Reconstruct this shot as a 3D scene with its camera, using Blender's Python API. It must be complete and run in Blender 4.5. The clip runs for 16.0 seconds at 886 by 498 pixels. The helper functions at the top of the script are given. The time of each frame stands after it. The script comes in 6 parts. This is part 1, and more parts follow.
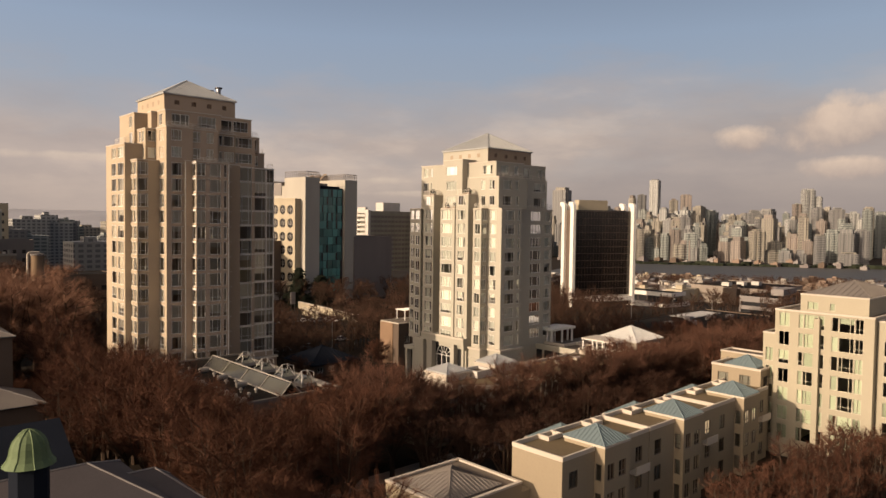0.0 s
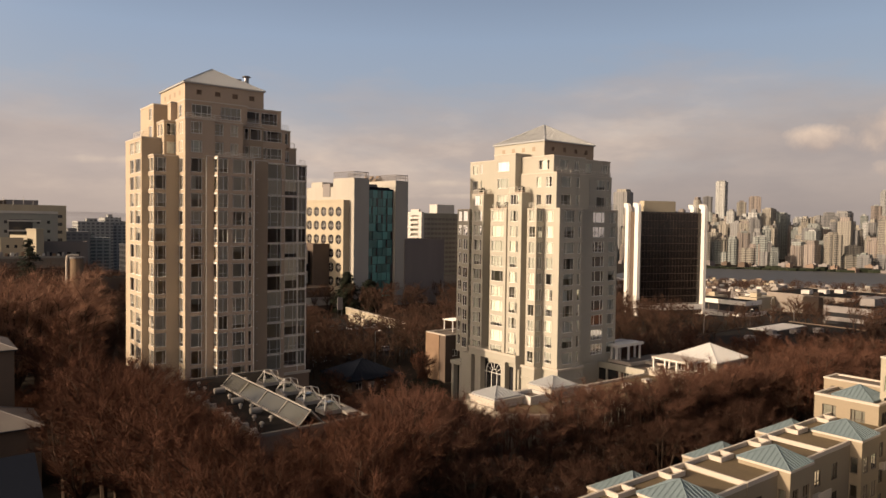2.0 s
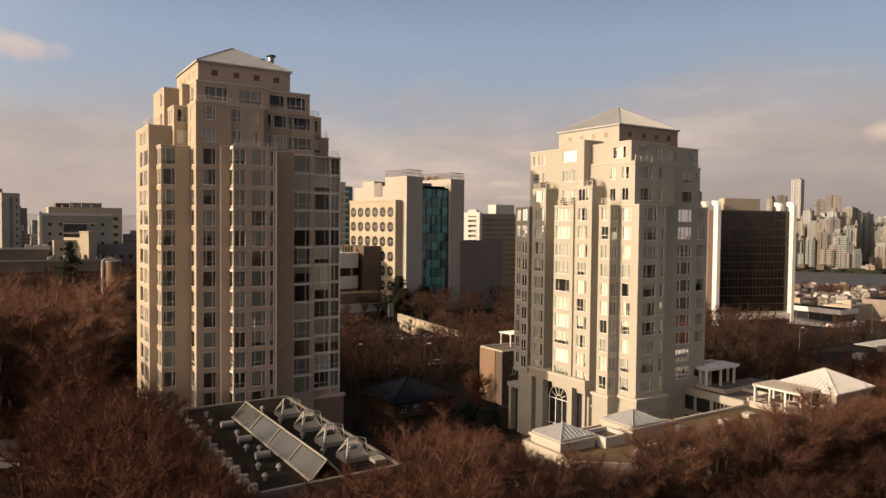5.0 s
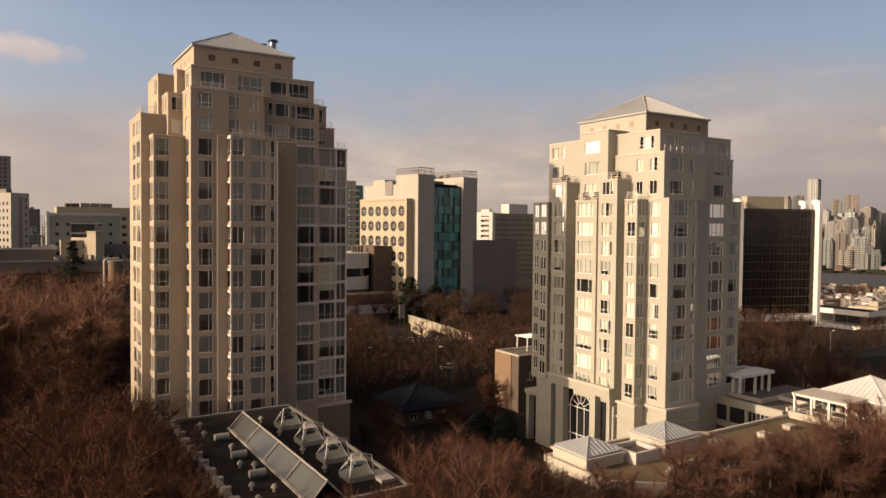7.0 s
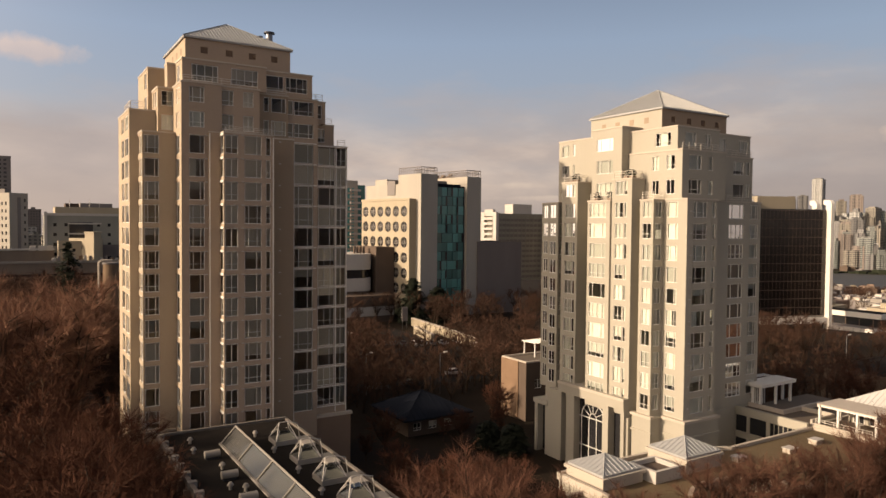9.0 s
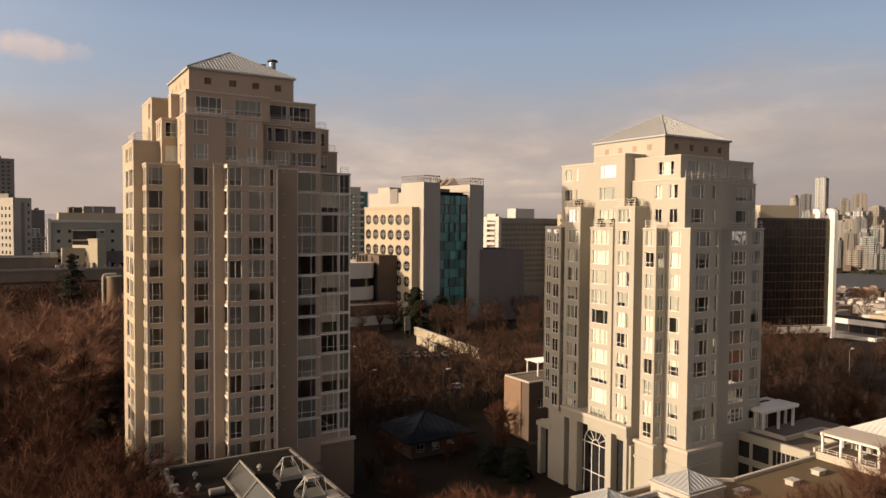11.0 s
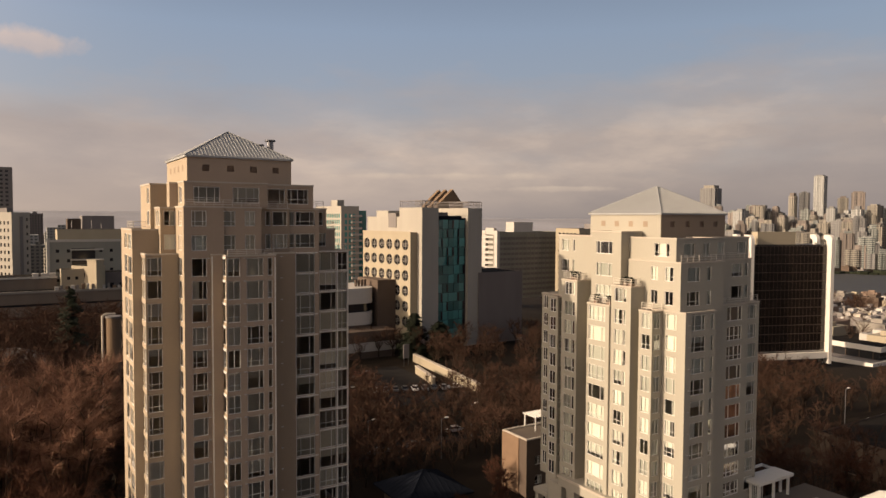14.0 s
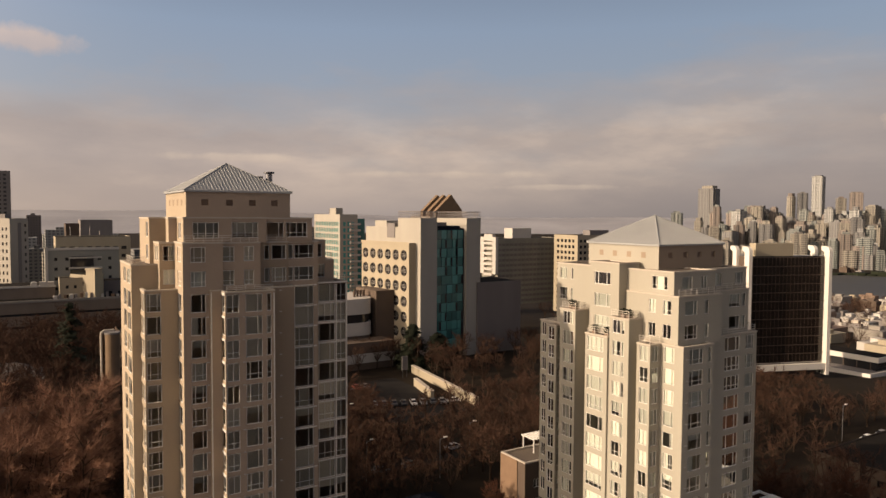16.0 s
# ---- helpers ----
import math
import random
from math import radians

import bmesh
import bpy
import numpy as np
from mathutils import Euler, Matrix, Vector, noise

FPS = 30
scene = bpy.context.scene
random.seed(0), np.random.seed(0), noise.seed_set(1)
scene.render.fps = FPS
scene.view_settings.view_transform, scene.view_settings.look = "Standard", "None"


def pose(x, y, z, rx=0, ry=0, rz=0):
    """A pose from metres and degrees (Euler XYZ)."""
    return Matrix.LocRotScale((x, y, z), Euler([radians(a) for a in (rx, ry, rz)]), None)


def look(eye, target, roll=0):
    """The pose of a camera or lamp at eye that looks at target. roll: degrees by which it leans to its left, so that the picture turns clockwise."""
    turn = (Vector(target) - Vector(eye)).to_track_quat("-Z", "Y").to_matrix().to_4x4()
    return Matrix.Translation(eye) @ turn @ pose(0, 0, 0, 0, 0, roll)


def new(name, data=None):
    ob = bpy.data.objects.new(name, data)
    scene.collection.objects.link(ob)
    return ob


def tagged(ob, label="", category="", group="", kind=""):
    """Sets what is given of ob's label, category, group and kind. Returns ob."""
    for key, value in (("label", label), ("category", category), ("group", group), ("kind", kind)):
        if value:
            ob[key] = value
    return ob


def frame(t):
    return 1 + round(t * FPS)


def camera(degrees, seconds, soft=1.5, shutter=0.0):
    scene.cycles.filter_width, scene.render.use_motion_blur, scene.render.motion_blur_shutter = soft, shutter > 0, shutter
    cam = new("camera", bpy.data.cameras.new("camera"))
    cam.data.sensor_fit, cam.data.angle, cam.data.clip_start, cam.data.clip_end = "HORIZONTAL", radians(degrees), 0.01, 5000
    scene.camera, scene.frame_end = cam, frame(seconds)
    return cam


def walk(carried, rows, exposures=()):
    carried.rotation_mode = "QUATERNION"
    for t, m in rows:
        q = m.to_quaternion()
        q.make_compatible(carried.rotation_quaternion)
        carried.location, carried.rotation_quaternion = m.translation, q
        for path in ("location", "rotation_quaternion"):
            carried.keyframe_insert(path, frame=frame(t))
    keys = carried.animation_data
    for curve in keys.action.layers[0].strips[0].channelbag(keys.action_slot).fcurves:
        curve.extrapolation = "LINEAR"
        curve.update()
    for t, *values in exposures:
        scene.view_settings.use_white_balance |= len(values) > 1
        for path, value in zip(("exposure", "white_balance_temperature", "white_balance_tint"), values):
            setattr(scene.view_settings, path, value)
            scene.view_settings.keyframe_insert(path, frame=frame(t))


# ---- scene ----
cam = camera(64.8, 16.0, soft=1.5)
METRES, EYE, TILT, LEAN, TURN = 68.0, 36.0, 0.0, 0.0, -42.5
ROWS = [
    (0.0, 0.0, 0.0, 0.0, 0.03, -2.19, -0.76),
    (0.5, 0.0071, 0.0558, -0.0004, 1.29, -2.14, -0.77),
    (1.0, 0.0133, 0.1122, -0.0011, 2.55, -2.09, -0.77),
    (1.5, 0.0181, 0.1683, -0.0015, 3.7, -2.06, -0.78),
    (2.0, 0.0215, 0.2291, -0.0017, 4.79, -2.03, -0.79),
    (2.5, 0.0232, 0.2849, -0.001, 5.31, -2.02, -0.82),
    (3.0, 0.0239, 0.3458, -0.0004, 5.84, -2.0, -0.83),
    (3.5, 0.0223, 0.3943, 0.0013, 6.1, -1.98, -0.74),
    (4.0, 0.0201, 0.4387, -0.0002, 7.08, -1.97, -0.63),
    (4.5, 0.0155, 0.4736, -0.0021, 8.28, -1.98, -0.58),
    (5.0, 0.011, 0.5076, -0.0043, 9.75, -1.97, -0.57),
    (7.5, -0.0166, 0.6381, -0.018, 10.77, -1.88, -0.54),
    (8.0, -0.0226, 0.6641, -0.0196, 10.84, -1.88, -0.57),
    (8.5, -0.0271, 0.6806, -0.0185, 10.87, -1.89, -0.57),
    (9.0, -0.0298, 0.6848, -0.0119, 10.91, -1.89, -0.52),
    (11.5, -0.0317, 0.683, 0.0667, 11.14, -2.17, -0.47),
    (12.0, -0.0316, 0.6826, 0.0828, 11.15, -2.22, -0.48),
    (12.5, -0.0313, 0.6825, 0.099, 11.16, -2.28, -0.49),
    (13.0, -0.031, 0.6826, 0.1115, 11.16, -2.31, -0.48),
    (13.2, -0.031, 0.6824, 0.1180, 11.16, -2.32, -0.48),
    (13.3, -0.0307, 0.6823, 0.1280, 11.15, -2.35, -0.46),
    (13.4, -0.0300, 0.6820, 0.1600, 11.11, -2.45, -0.40),
    (13.5, -0.029, 0.6817, 0.2063, 11.05, -2.59, -0.32),
    (14.0, -0.029, 0.6821, 0.2235, 11.02, -2.63, -0.31),
    (14.5, -0.029, 0.6822, 0.2406, 10.99, -2.67, -0.31),
    (15.0, -0.0292, 0.6823, 0.2578, 10.96, -2.69, -0.31),
    (15.5, -0.0294, 0.6819, 0.2748, 10.92, -2.74, -0.31),
    (16.0, -0.0294, 0.6818, 0.292, 10.9, -2.77, -0.31),
]
walk(cam, [(t, pose(0, 0, EYE, TILT, LEAN, TURN) @ pose(METRES * x, METRES * y, METRES * z, 90 + pitch, roll, yaw)) for t, x, y, z, yaw, pitch, roll in ROWS], [(0.0, 0.60, 7660, 18), (2.5, 0.69, 7660, 18), (9.0, 0.69, 7660, 18), (12.8, 0.68, 7660, 18), (13.8, 0.54, 7660, 18), (16.0, 0.49, 7660, 18)])

# ---- sky and sun ----
SUN_FROM = Vector((-1.0, 0.225, 0.340)).normalized()   # towards the sun
sun = new("sun", bpy.data.lights.new("sun", "SUN"))
sun.data.energy, sun.data.angle, sun.data.color = 3.4, radians(0.6), (1.0, 0.875, 0.70)
sun.matrix_world = look(SUN_FROM * 300, (0, 0, 0))

world = bpy.data.worlds.new("sky")
scene.world = world
world.use_nodes = True
wn, wl = world.node_tree.nodes, world.node_tree.links
wn.clear()


def wnode(kind, **values):
    n = wn.new(kind)
    for key, value in values.items():
        setattr(n, key, value)
    return n


def wmath(op, a, b=None, clamp=False):
    n = wnode("ShaderNodeMath", operation=op, use_clamp=clamp)
    for slot, v in ((0, a), (1, b)):
        if v is None:
            continue
        if isinstance(v, (int, float)):
            n.inputs[slot].default_value = v
        else:
            wl.new(v, n.inputs[slot])
    return n.outputs[0]


def wramp(fac, stops):
    n = wnode("ShaderNodeValToRGB")
    e = n.color_ramp.elements
    while len(e) < len(stops):
        e.new(0.5)
    for el, (p, c) in zip(e, stops):
        el.position, el.color = p, (*c, 1)
    wl.new(fac, n.inputs[0])
    return n.outputs[0]


def wmix(fac, a, b):
    n = wnode("ShaderNodeMix", data_type="RGBA")
    for slot, v in ((0, fac), (6, a), (7, b)):
        if isinstance(v, (int, float)):
            n.inputs[slot].default_value = v
        elif isinstance(v, tuple):
            n.inputs[slot].default_value = (*v, 1)
        else:
            wl.new(v, n.inputs[slot])
    return n.outputs[2]


nishita = wnode("ShaderNodeTexSky", sky_type="NISHITA", sun_disc=False, sun_elevation=math.asin(SUN_FROM.z),
                sun_rotation=math.atan2(SUN_FROM.x, SUN_FROM.y), altitude=60.0, air_density=1.0, dust_density=1.6)
coord = wnode("ShaderNodeTexCoord").outputs["Generated"]
sep = wnode("ShaderNodeSeparateXYZ")
wl.new(coord, sep.inputs[0])
up = sep.outputs[2]
# clouds in soft banks, flattened towards the horizon
flat = wnode("ShaderNodeMapping")
flat.inputs["Scale"].default_value = (1.0, 1.0, 3.2)
wl.new(coord, flat.inputs[0])


def wnoise(scale, detail, rough, offset, src=None):
    m = wnode("ShaderNodeMapping")
    m.inputs[1].default_value = offset
    wl.new(src or flat.outputs[0], m.inputs[0])
    n = wnode("ShaderNodeTexNoise")
    n.inputs["Scale"].default_value, n.inputs["Detail"].default_value, n.inputs["Roughness"].default_value = scale, detail, rough
    wl.new(m.outputs[0], n.inputs["Vector"])
    return n.outputs[0]


blue = wramp(up, [(0.0, (0.44, 0.44, 0.47)), (0.10, (0.41, 0.49, 0.60)), (0.25, (0.315, 0.465, 0.69)), (0.42, (0.13, 0.20, 0.34)), (0.8, (0.05, 0.08, 0.15))])
air = wnode("ShaderNodeMix", data_type="RGBA", blend_type="MIX")
air.inputs[0].default_value = 0.22
wl.new(blue, air.inputs[6])
scaled = wnode("ShaderNodeMix", data_type="RGBA", blend_type="MULTIPLY")
scaled.inputs[0].default_value = 1.0
scaled.inputs[7].default_value = (0.1, 0.1, 0.1, 1)
wl.new(nishita.outputs[0], scaled.inputs[6])
wl.new(scaled.outputs[2], air.inputs[7])
# the deck: thick near the horizon, torn above it
wide = wnoise(1.5, 4.0, 0.55, (3.4, 1.2, 0.6))
fine = wnoise(5.0, 7.0, 0.62, (0.7, 4.1, 2.0))
low = wramp(up, [(0.0, (0.78,) * 3), (0.11, (0.72,) * 3), (0.19, (0.44,) * 3), (0.29, (0.13,) * 3), (0.42, (0.02,) * 3)])
cover = wmath("ADD", wmath("MULTIPLY", wide, 0.62), wmath("MULTIPLY", fine, 0.38))
cover = wmath("ADD", cover, wmath("SUBTRACT", low, 0.5))
cover = wmath("MULTIPLY", wmath("SUBTRACT", cover, 0.38), 3.0, True)
shade = wnoise(2.6, 6.0, 0.58, (5.0, 2.0, 1.0))
cloud = wramp(shade, [(0.34, (0.42, 0.395, 0.405)), (0.50, (0.52, 0.475, 0.462)), (0.66, (0.76, 0.67, 0.60))])
sky = wmix(wmath("MULTIPLY", cover, 0.86), air.outputs[2], cloud)
inlet_way = wnode("ShaderNodeVectorMath", operation="DOT_PRODUCT")
wl.new(coord, inlet_way.inputs[0])
inlet_way.inputs[1].default_value = (math.sin(radians(64)), math.cos(radians(64)), 0)
band = wramp(inlet_way.outputs["Value"], [(0.45, (0.47, 0.425, 0.40)), (0.80, (0.40, 0.38, 0.385)), (0.96, (0.315, 0.305, 0.318))])
sky = wmix(wmath("MULTIPLY", wmath("SUBTRACT", 0.075, up), 12.0, True), sky, band)


def puff(sky, bearing, height, wide, tall, bright, base, offset, amount=0.8):
    """One cumulus cloud at a bearing and a height, both in degrees: billowing edge, bright top, grey underside."""
    b, e = radians(bearing), radians(height)
    across, axis = Vector((math.cos(b), -math.sin(b), 0)), Vector((math.sin(b) * math.cos(e), math.cos(b) * math.cos(e), math.sin(e)))
    lift = across.cross(axis)
    parts = []
    for v, size in ((across, wide), (lift, tall), (axis, 0)):
        d = wnode("ShaderNodeVectorMath", operation="DOT_PRODUCT")
        wl.new(coord, d.inputs[0])
        d.inputs[1].default_value = v
        parts.append(wmath("DIVIDE", d.outputs["Value"], radians(size)) if size else d.outputs["Value"])
    ragged = wnoise(16.0, 5.0, 0.58, offset, coord)
    far = wmath("SQRT", wmath("ADD", wmath("MULTIPLY", parts[0], parts[0]), wmath("MULTIPLY", parts[1], parts[1])))
    far = wmath("ADD", far, wmath("MULTIPLY", wmath("SUBTRACT", ragged, 0.5), 2.2))
    mask = wmath("MULTIPLY", wmath("MULTIPLY", wmath("SUBTRACT", 1.1, far), 1.6, True), wmath("GREATER_THAN", parts[2], 0.5))
    lit = wmath("ADD", wmath("MULTIPLY", parts[1], 0.55), wmath("ADD", wmath("MULTIPLY", wmath("SUBTRACT", ragged, 0.5), -2.0), 0.45), True)
    return wmix(wmath("MULTIPLY", mask, amount), sky, wmix(lit, base, bright))


for bearing, height, wide, tall, offset in ((72.6, 7.4, 4.6, 2.0, (1.3, 0.2, 0.9)), (66.0, 6.4, 1.9, 1.0, (2.1, 0.7, 0.1)), (73.0, 4.3, 4.0, 0.8, (0.4, 2.2, 0.3))):
    sky = puff(sky, bearing, height, wide, tall, (0.84, 0.72, 0.62), (0.47, 0.42, 0.41), offset)
sky = puff(sky, 1.2, 11.9, 3.0, 1.0, (0.76, 0.64, 0.58), (0.58, 0.52, 0.52), (4.3, 1.2, 0.4), 0.6)
for bearing, height, wide, tall, offset in ((31.5, 3.3, 8.0, 0.30, (3.3, 0.6, 1.9)), (41.0, 2.3, 4.5, 0.25, (0.9, 1.4, 2.7)), (15.0, 4.4, 6.0, 0.35, (2.9, 3.4, 0.7))):
    sky = puff(sky, bearing, height, wide, tall, (0.80, 0.72, 0.62), (0.60, 0.54, 0.50), offset, 0.45)
# warm haze glowing round the low sun
toward = wnode("ShaderNodeVectorMath", operation="DOT_PRODUCT")
wl.new(coord, toward.inputs[0])
toward.inputs[1].default_value = SUN_FROM
glow = wmath("POWER", wmath("MAXIMUM", toward.outputs["Value"], 0.0), 3.0)
halo = wnode("ShaderNodeMix", data_type="RGBA", blend_type="ADD")
wl.new(glow, halo.inputs[0])
wl.new(sky, halo.inputs[6])
halo.inputs[7].default_value = (2.9, 2.45, 1.9, 1)
sky = halo.outputs[2]
away = wnode("ShaderNodeMix", data_type="RGBA", blend_type="MULTIPLY")
away.inputs[0].default_value = 1.0
wl.new(sky, away.inputs[6])
wl.new(wramp(inlet_way.outputs["Value"], [(0.72, (1.0,) * 3), (0.97, (0.93, 0.935, 0.93))]), away.inputs[7])
sky = away.outputs[2]
# the clear sky away from the clouds is deeper
deep = wramp(wmath("ADD", wmath("MULTIPLY", sep.outputs[1], 0.5), 0.5), [(0.25, (0.80,) * 3), (0.62, (1.0,) * 3)])
dim = wnode("ShaderNodeMix", data_type="RGBA", blend_type="MULTIPLY")
dim.inputs[0].default_value = 1.0
wl.new(sky, dim.inputs[6])
wl.new(deep, dim.inputs[7])
sky = dim.outputs[2]
back = wnode("ShaderNodeBackground")
back.inputs[1].default_value = 0.595
wl.new(sky, back.inputs[0])
wl.new(back.outputs[0], wnode("ShaderNodeOutputWorld").inputs[0])

# ---- materials ----


def material(name, colour, rough=0.8, metal=0.0, vary=0.12, grain=1.5, stain=0.10, bump=0.15, bump_scale=25.0, coords="Object", spec=0.3, per_object=0.0, streak=0.0):
    """Colour with broad stains, fine grain, an optional change from object to object, and a fine relief."""
    m = bpy.data.materials.new(name)
    m.use_nodes = True
    n, l = m.node_tree.nodes, m.node_tree.links
    b = n["Principled BSDF"]
    b.inputs["Roughness"].default_value, b.inputs["Metallic"].default_value, b.inputs["Specular IOR Level"].default_value = rough, metal, spec
    tc = n.new("ShaderNodeTexCoord")
    geo = n.new("ShaderNodeNewGeometry")
    src = geo.outputs["Position"] if coords == "World" else tc.outputs["Object"]
    big, small = n.new("ShaderNodeTexNoise"), n.new("ShaderNodeTexNoise")
    big.inputs["Scale"].default_value, big.inputs["Detail"].default_value = grain * 0.12, 5
    small.inputs["Scale"].default_value, small.inputs["Detail"].default_value = grain * 3.0, 6
    stretch = n.new("ShaderNodeMapping")
    stretch.inputs["Scale"].default_value = (1, 1, 0.25 if streak else 1)
    l.new(src, stretch.inputs[0])
    l.new(stretch.outputs[0], big.inputs["Vector"])
    l.new(src, small.inputs["Vector"])
    add = n.new("ShaderNodeMath")
    add.operation = "MULTIPLY_ADD"
    add.inputs[1].default_value = stain * 4
    l.new(big.outputs[0], add.inputs[0])
    mul = n.new("ShaderNodeMath")
    mul.operation = "MULTIPLY_ADD"
    mul.inputs[1].default_value, mul.inputs[2].default_value = vary * 2, 1 - vary - stain * 2
    l.new(small.outputs[0], mul.inputs[0])
    l.new(mul.outputs[0], add.inputs[2])
    last = add.outputs[0]
    if per_object:
        info = n.new("ShaderNodeObjectInfo")
        po = n.new("ShaderNodeMath")
        po.operation = "MULTIPLY_ADD"
        po.inputs[1].default_value, po.inputs[2].default_value = per_object * 2, 1 - per_object
        l.new(info.outputs["Random"], po.inputs[0])
        both = n.new("ShaderNodeMath")
        both.operation = "MULTIPLY"
        l.new(po.outputs[0], both.inputs[0])
        l.new(last, both.inputs[1])
        last = both.outputs[0]
    mix = n.new("ShaderNodeVectorMath")
    mix.operation = "SCALE"
    mix.inputs[0].default_value = colour
    l.new(last, mix.inputs["Scale"])
    l.new(mix.outputs[0], b.inputs["Base Color"])
    if bump:
        bn, bt = n.new("ShaderNodeBump"), n.new("ShaderNodeTexNoise")
        bt.inputs["Scale"].default_value, bt.inputs["Detail"].default_value = bump_scale, 4
        bn.inputs["Strength"].default_value, bn.inputs["Distance"].default_value = bump, 0.02
        l.new(src, bt.inputs["Vector"])
        l.new(bt.outputs[0], bn.inputs["Height"])
        l.new(bn.outputs[0], b.inputs["Normal"])
    return m


def glass(name, tint=(0.9, 0.95, 0.95), see=1.0, wobble=0.25):
    """A thin pane: clear straight on, mirroring at a slant, slightly wavy."""
    m = bpy.data.materials.new(name)
    m.use_nodes = True
    n, l = m.node_tree.nodes, m.node_tree.links
    n.clear()
    out, mix = n.new("ShaderNodeOutputMaterial"), n.new("ShaderNodeMixShader")
    clear, shine, fres = n.new("ShaderNodeBsdfTransparent"), n.new("ShaderNodeBsdfGlossy"), n.new("ShaderNodeFresnel")
    clear.inputs[0].default_value = (*[c * see for c in tint], 1)
    shine.inputs["Color"].default_value, shine.inputs["Roughness"].default_value = (0.85, 0.86, 0.87, 1), 0.05
    fres.inputs[0].default_value = 1.42
    bn, bt, info, tc, ad = (n.new(k) for k in ("ShaderNodeBump", "ShaderNodeTexNoise", "ShaderNodeObjectInfo", "ShaderNodeTexCoord", "ShaderNodeVectorMath"))
    bt.inputs["Scale"].default_value = 0.9
    l.new(tc.outputs["Object"], ad.inputs[0])
    l.new(info.outputs["Location"], ad.inputs[1])
    l.new(ad.outputs[0], bt.inputs["Vector"])
    bn.inputs["Strength"].default_value, bn.inputs["Distance"].default_value = wobble, 0.06
    l.new(bt.outputs[0], bn.inputs["Height"])
    l.new(bn.outputs[0], shine.inputs["Normal"])
    l.new(fres.outputs[0], mix.inputs[0])
    l.new(clear.outputs[0], mix.inputs[1])
    l.new(shine.outputs[0], mix.inputs[2])
    l.new(mix.outputs[0], out.inputs[0])
    return m


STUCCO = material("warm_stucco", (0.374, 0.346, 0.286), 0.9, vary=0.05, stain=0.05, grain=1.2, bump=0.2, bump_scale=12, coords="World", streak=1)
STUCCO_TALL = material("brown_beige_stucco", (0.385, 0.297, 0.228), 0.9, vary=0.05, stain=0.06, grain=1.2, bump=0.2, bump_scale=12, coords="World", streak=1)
# Sunlit copy of the tall tower's stucco: west light put into the colour.
STUCCO_SUNLIT = material("sunlit_stucco", (0.392, 0.314, 0.230), 0.9, vary=0.05, stain=0.06, grain=1.2, bump=0.2, bump_scale=12, coords="World", streak=1)
STUCCO_RECESS = material("taupe_and_shade_stucco", (0.31, 0.237, 0.174), 0.9, vary=0.05, stain=0.06, grain=1.2, bump=0.2, bump_scale=12, coords="World", streak=1)
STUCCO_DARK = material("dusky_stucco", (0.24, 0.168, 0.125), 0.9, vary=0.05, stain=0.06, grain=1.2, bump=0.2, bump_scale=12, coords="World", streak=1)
COPING = material("pale_coping", (0.48, 0.42, 0.35), 0.75, vary=0.06, stain=0.06, coords="World")
FRAME = material("white_window_frame", (0.72, 0.69, 0.64), 0.5, vary=0.05, stain=0.03)
PANE = glass("window_glass")
BLIND = material("pale_blind", (0.60, 0.56, 0.48), 0.9, vary=0.05, stain=0.05, per_object=0.38)
ROOFMETAL = material("grey_standing_seam", (0.34, 0.345, 0.34), 0.5, metal=0.0, vary=0.06, stain=0.08, coords="World", spec=0.5)
TOWNSTYLE = (material("brown_window_frame", (0.12, 0.095, 0.075), 0.6), material("dim_blind", (0.20, 0.175, 0.14), 0.9, per_object=0.4))
TALLSTYLE = (FRAME, material("taupe_blind", (0.42, 0.345, 0.27), 0.9, vary=0.05, stain=0.05, per_object=0.4))
MIDSTYLE = (material("cream_window_frame", (0.46, 0.42, 0.33), 0.6), material("pale_green_blind", (0.40, 0.41, 0.29), 0.9, per_object=0.3))
TERRACE = material("terrace_floor", (0.125, 0.098, 0.075), 0.95, vary=0.1, stain=0.1, coords="World")
RAIL = material("pale_railing", (0.62, 0.57, 0.5), 0.5, metal=0.2)
DARKMETAL = material("dark_metal", (0.06, 0.06, 0.065), 0.45, metal=0.5)
STEEL = material("weathered_steel", (0.22, 0.22, 0.23), 0.38, metal=0.8)
ROOFTAR = material("dark_roof_gravel", (0.018, 0.0155, 0.0135), 0.97, vary=0.3, stain=0.15, grain=3, bump=0.5, coords="World", spec=0.05)
HOSPITAL = material("pale_hospital_panel", (0.37, 0.34, 0.29), 0.75, vary=0.05, stain=0.06, coords="World", streak=1)
WHITE = material("white_paint", (0.47, 0.44, 0.40), 0.6, vary=0.05, stain=0.05, coords="World")
GRASS = material("winter_ground", (0.022, 0.016, 0.011), 0.97, vary=0.35, stain=0.16, grain=0.8, bump=0.6, bump_scale=6, coords="World", spec=0.1)
ASPHALT = material("asphalt", (0.024, 0.022, 0.021), 0.95, vary=0.15, stain=0.12, grain=2, coords="World", spec=0.08)
CONCRETE = material("concrete", (0.27, 0.245, 0.215), 0.9, vary=0.08, stain=0.1, coords="World", streak=1)
BARK = material("bark", (0.055, 0.037, 0.027), 0.95, vary=0.2, stain=0.1, per_object=0.25, spec=0.1)
# One twig colour, copied lighter for sunlit crowns and darker for shaded street trees.
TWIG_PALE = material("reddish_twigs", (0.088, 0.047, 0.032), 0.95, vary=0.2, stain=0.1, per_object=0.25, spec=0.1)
TWIG_LIT = material("lit_park_twigs", (0.205, 0.112, 0.076), 0.95, vary=0.2, stain=0.1, per_object=0.25, spec=0.1)
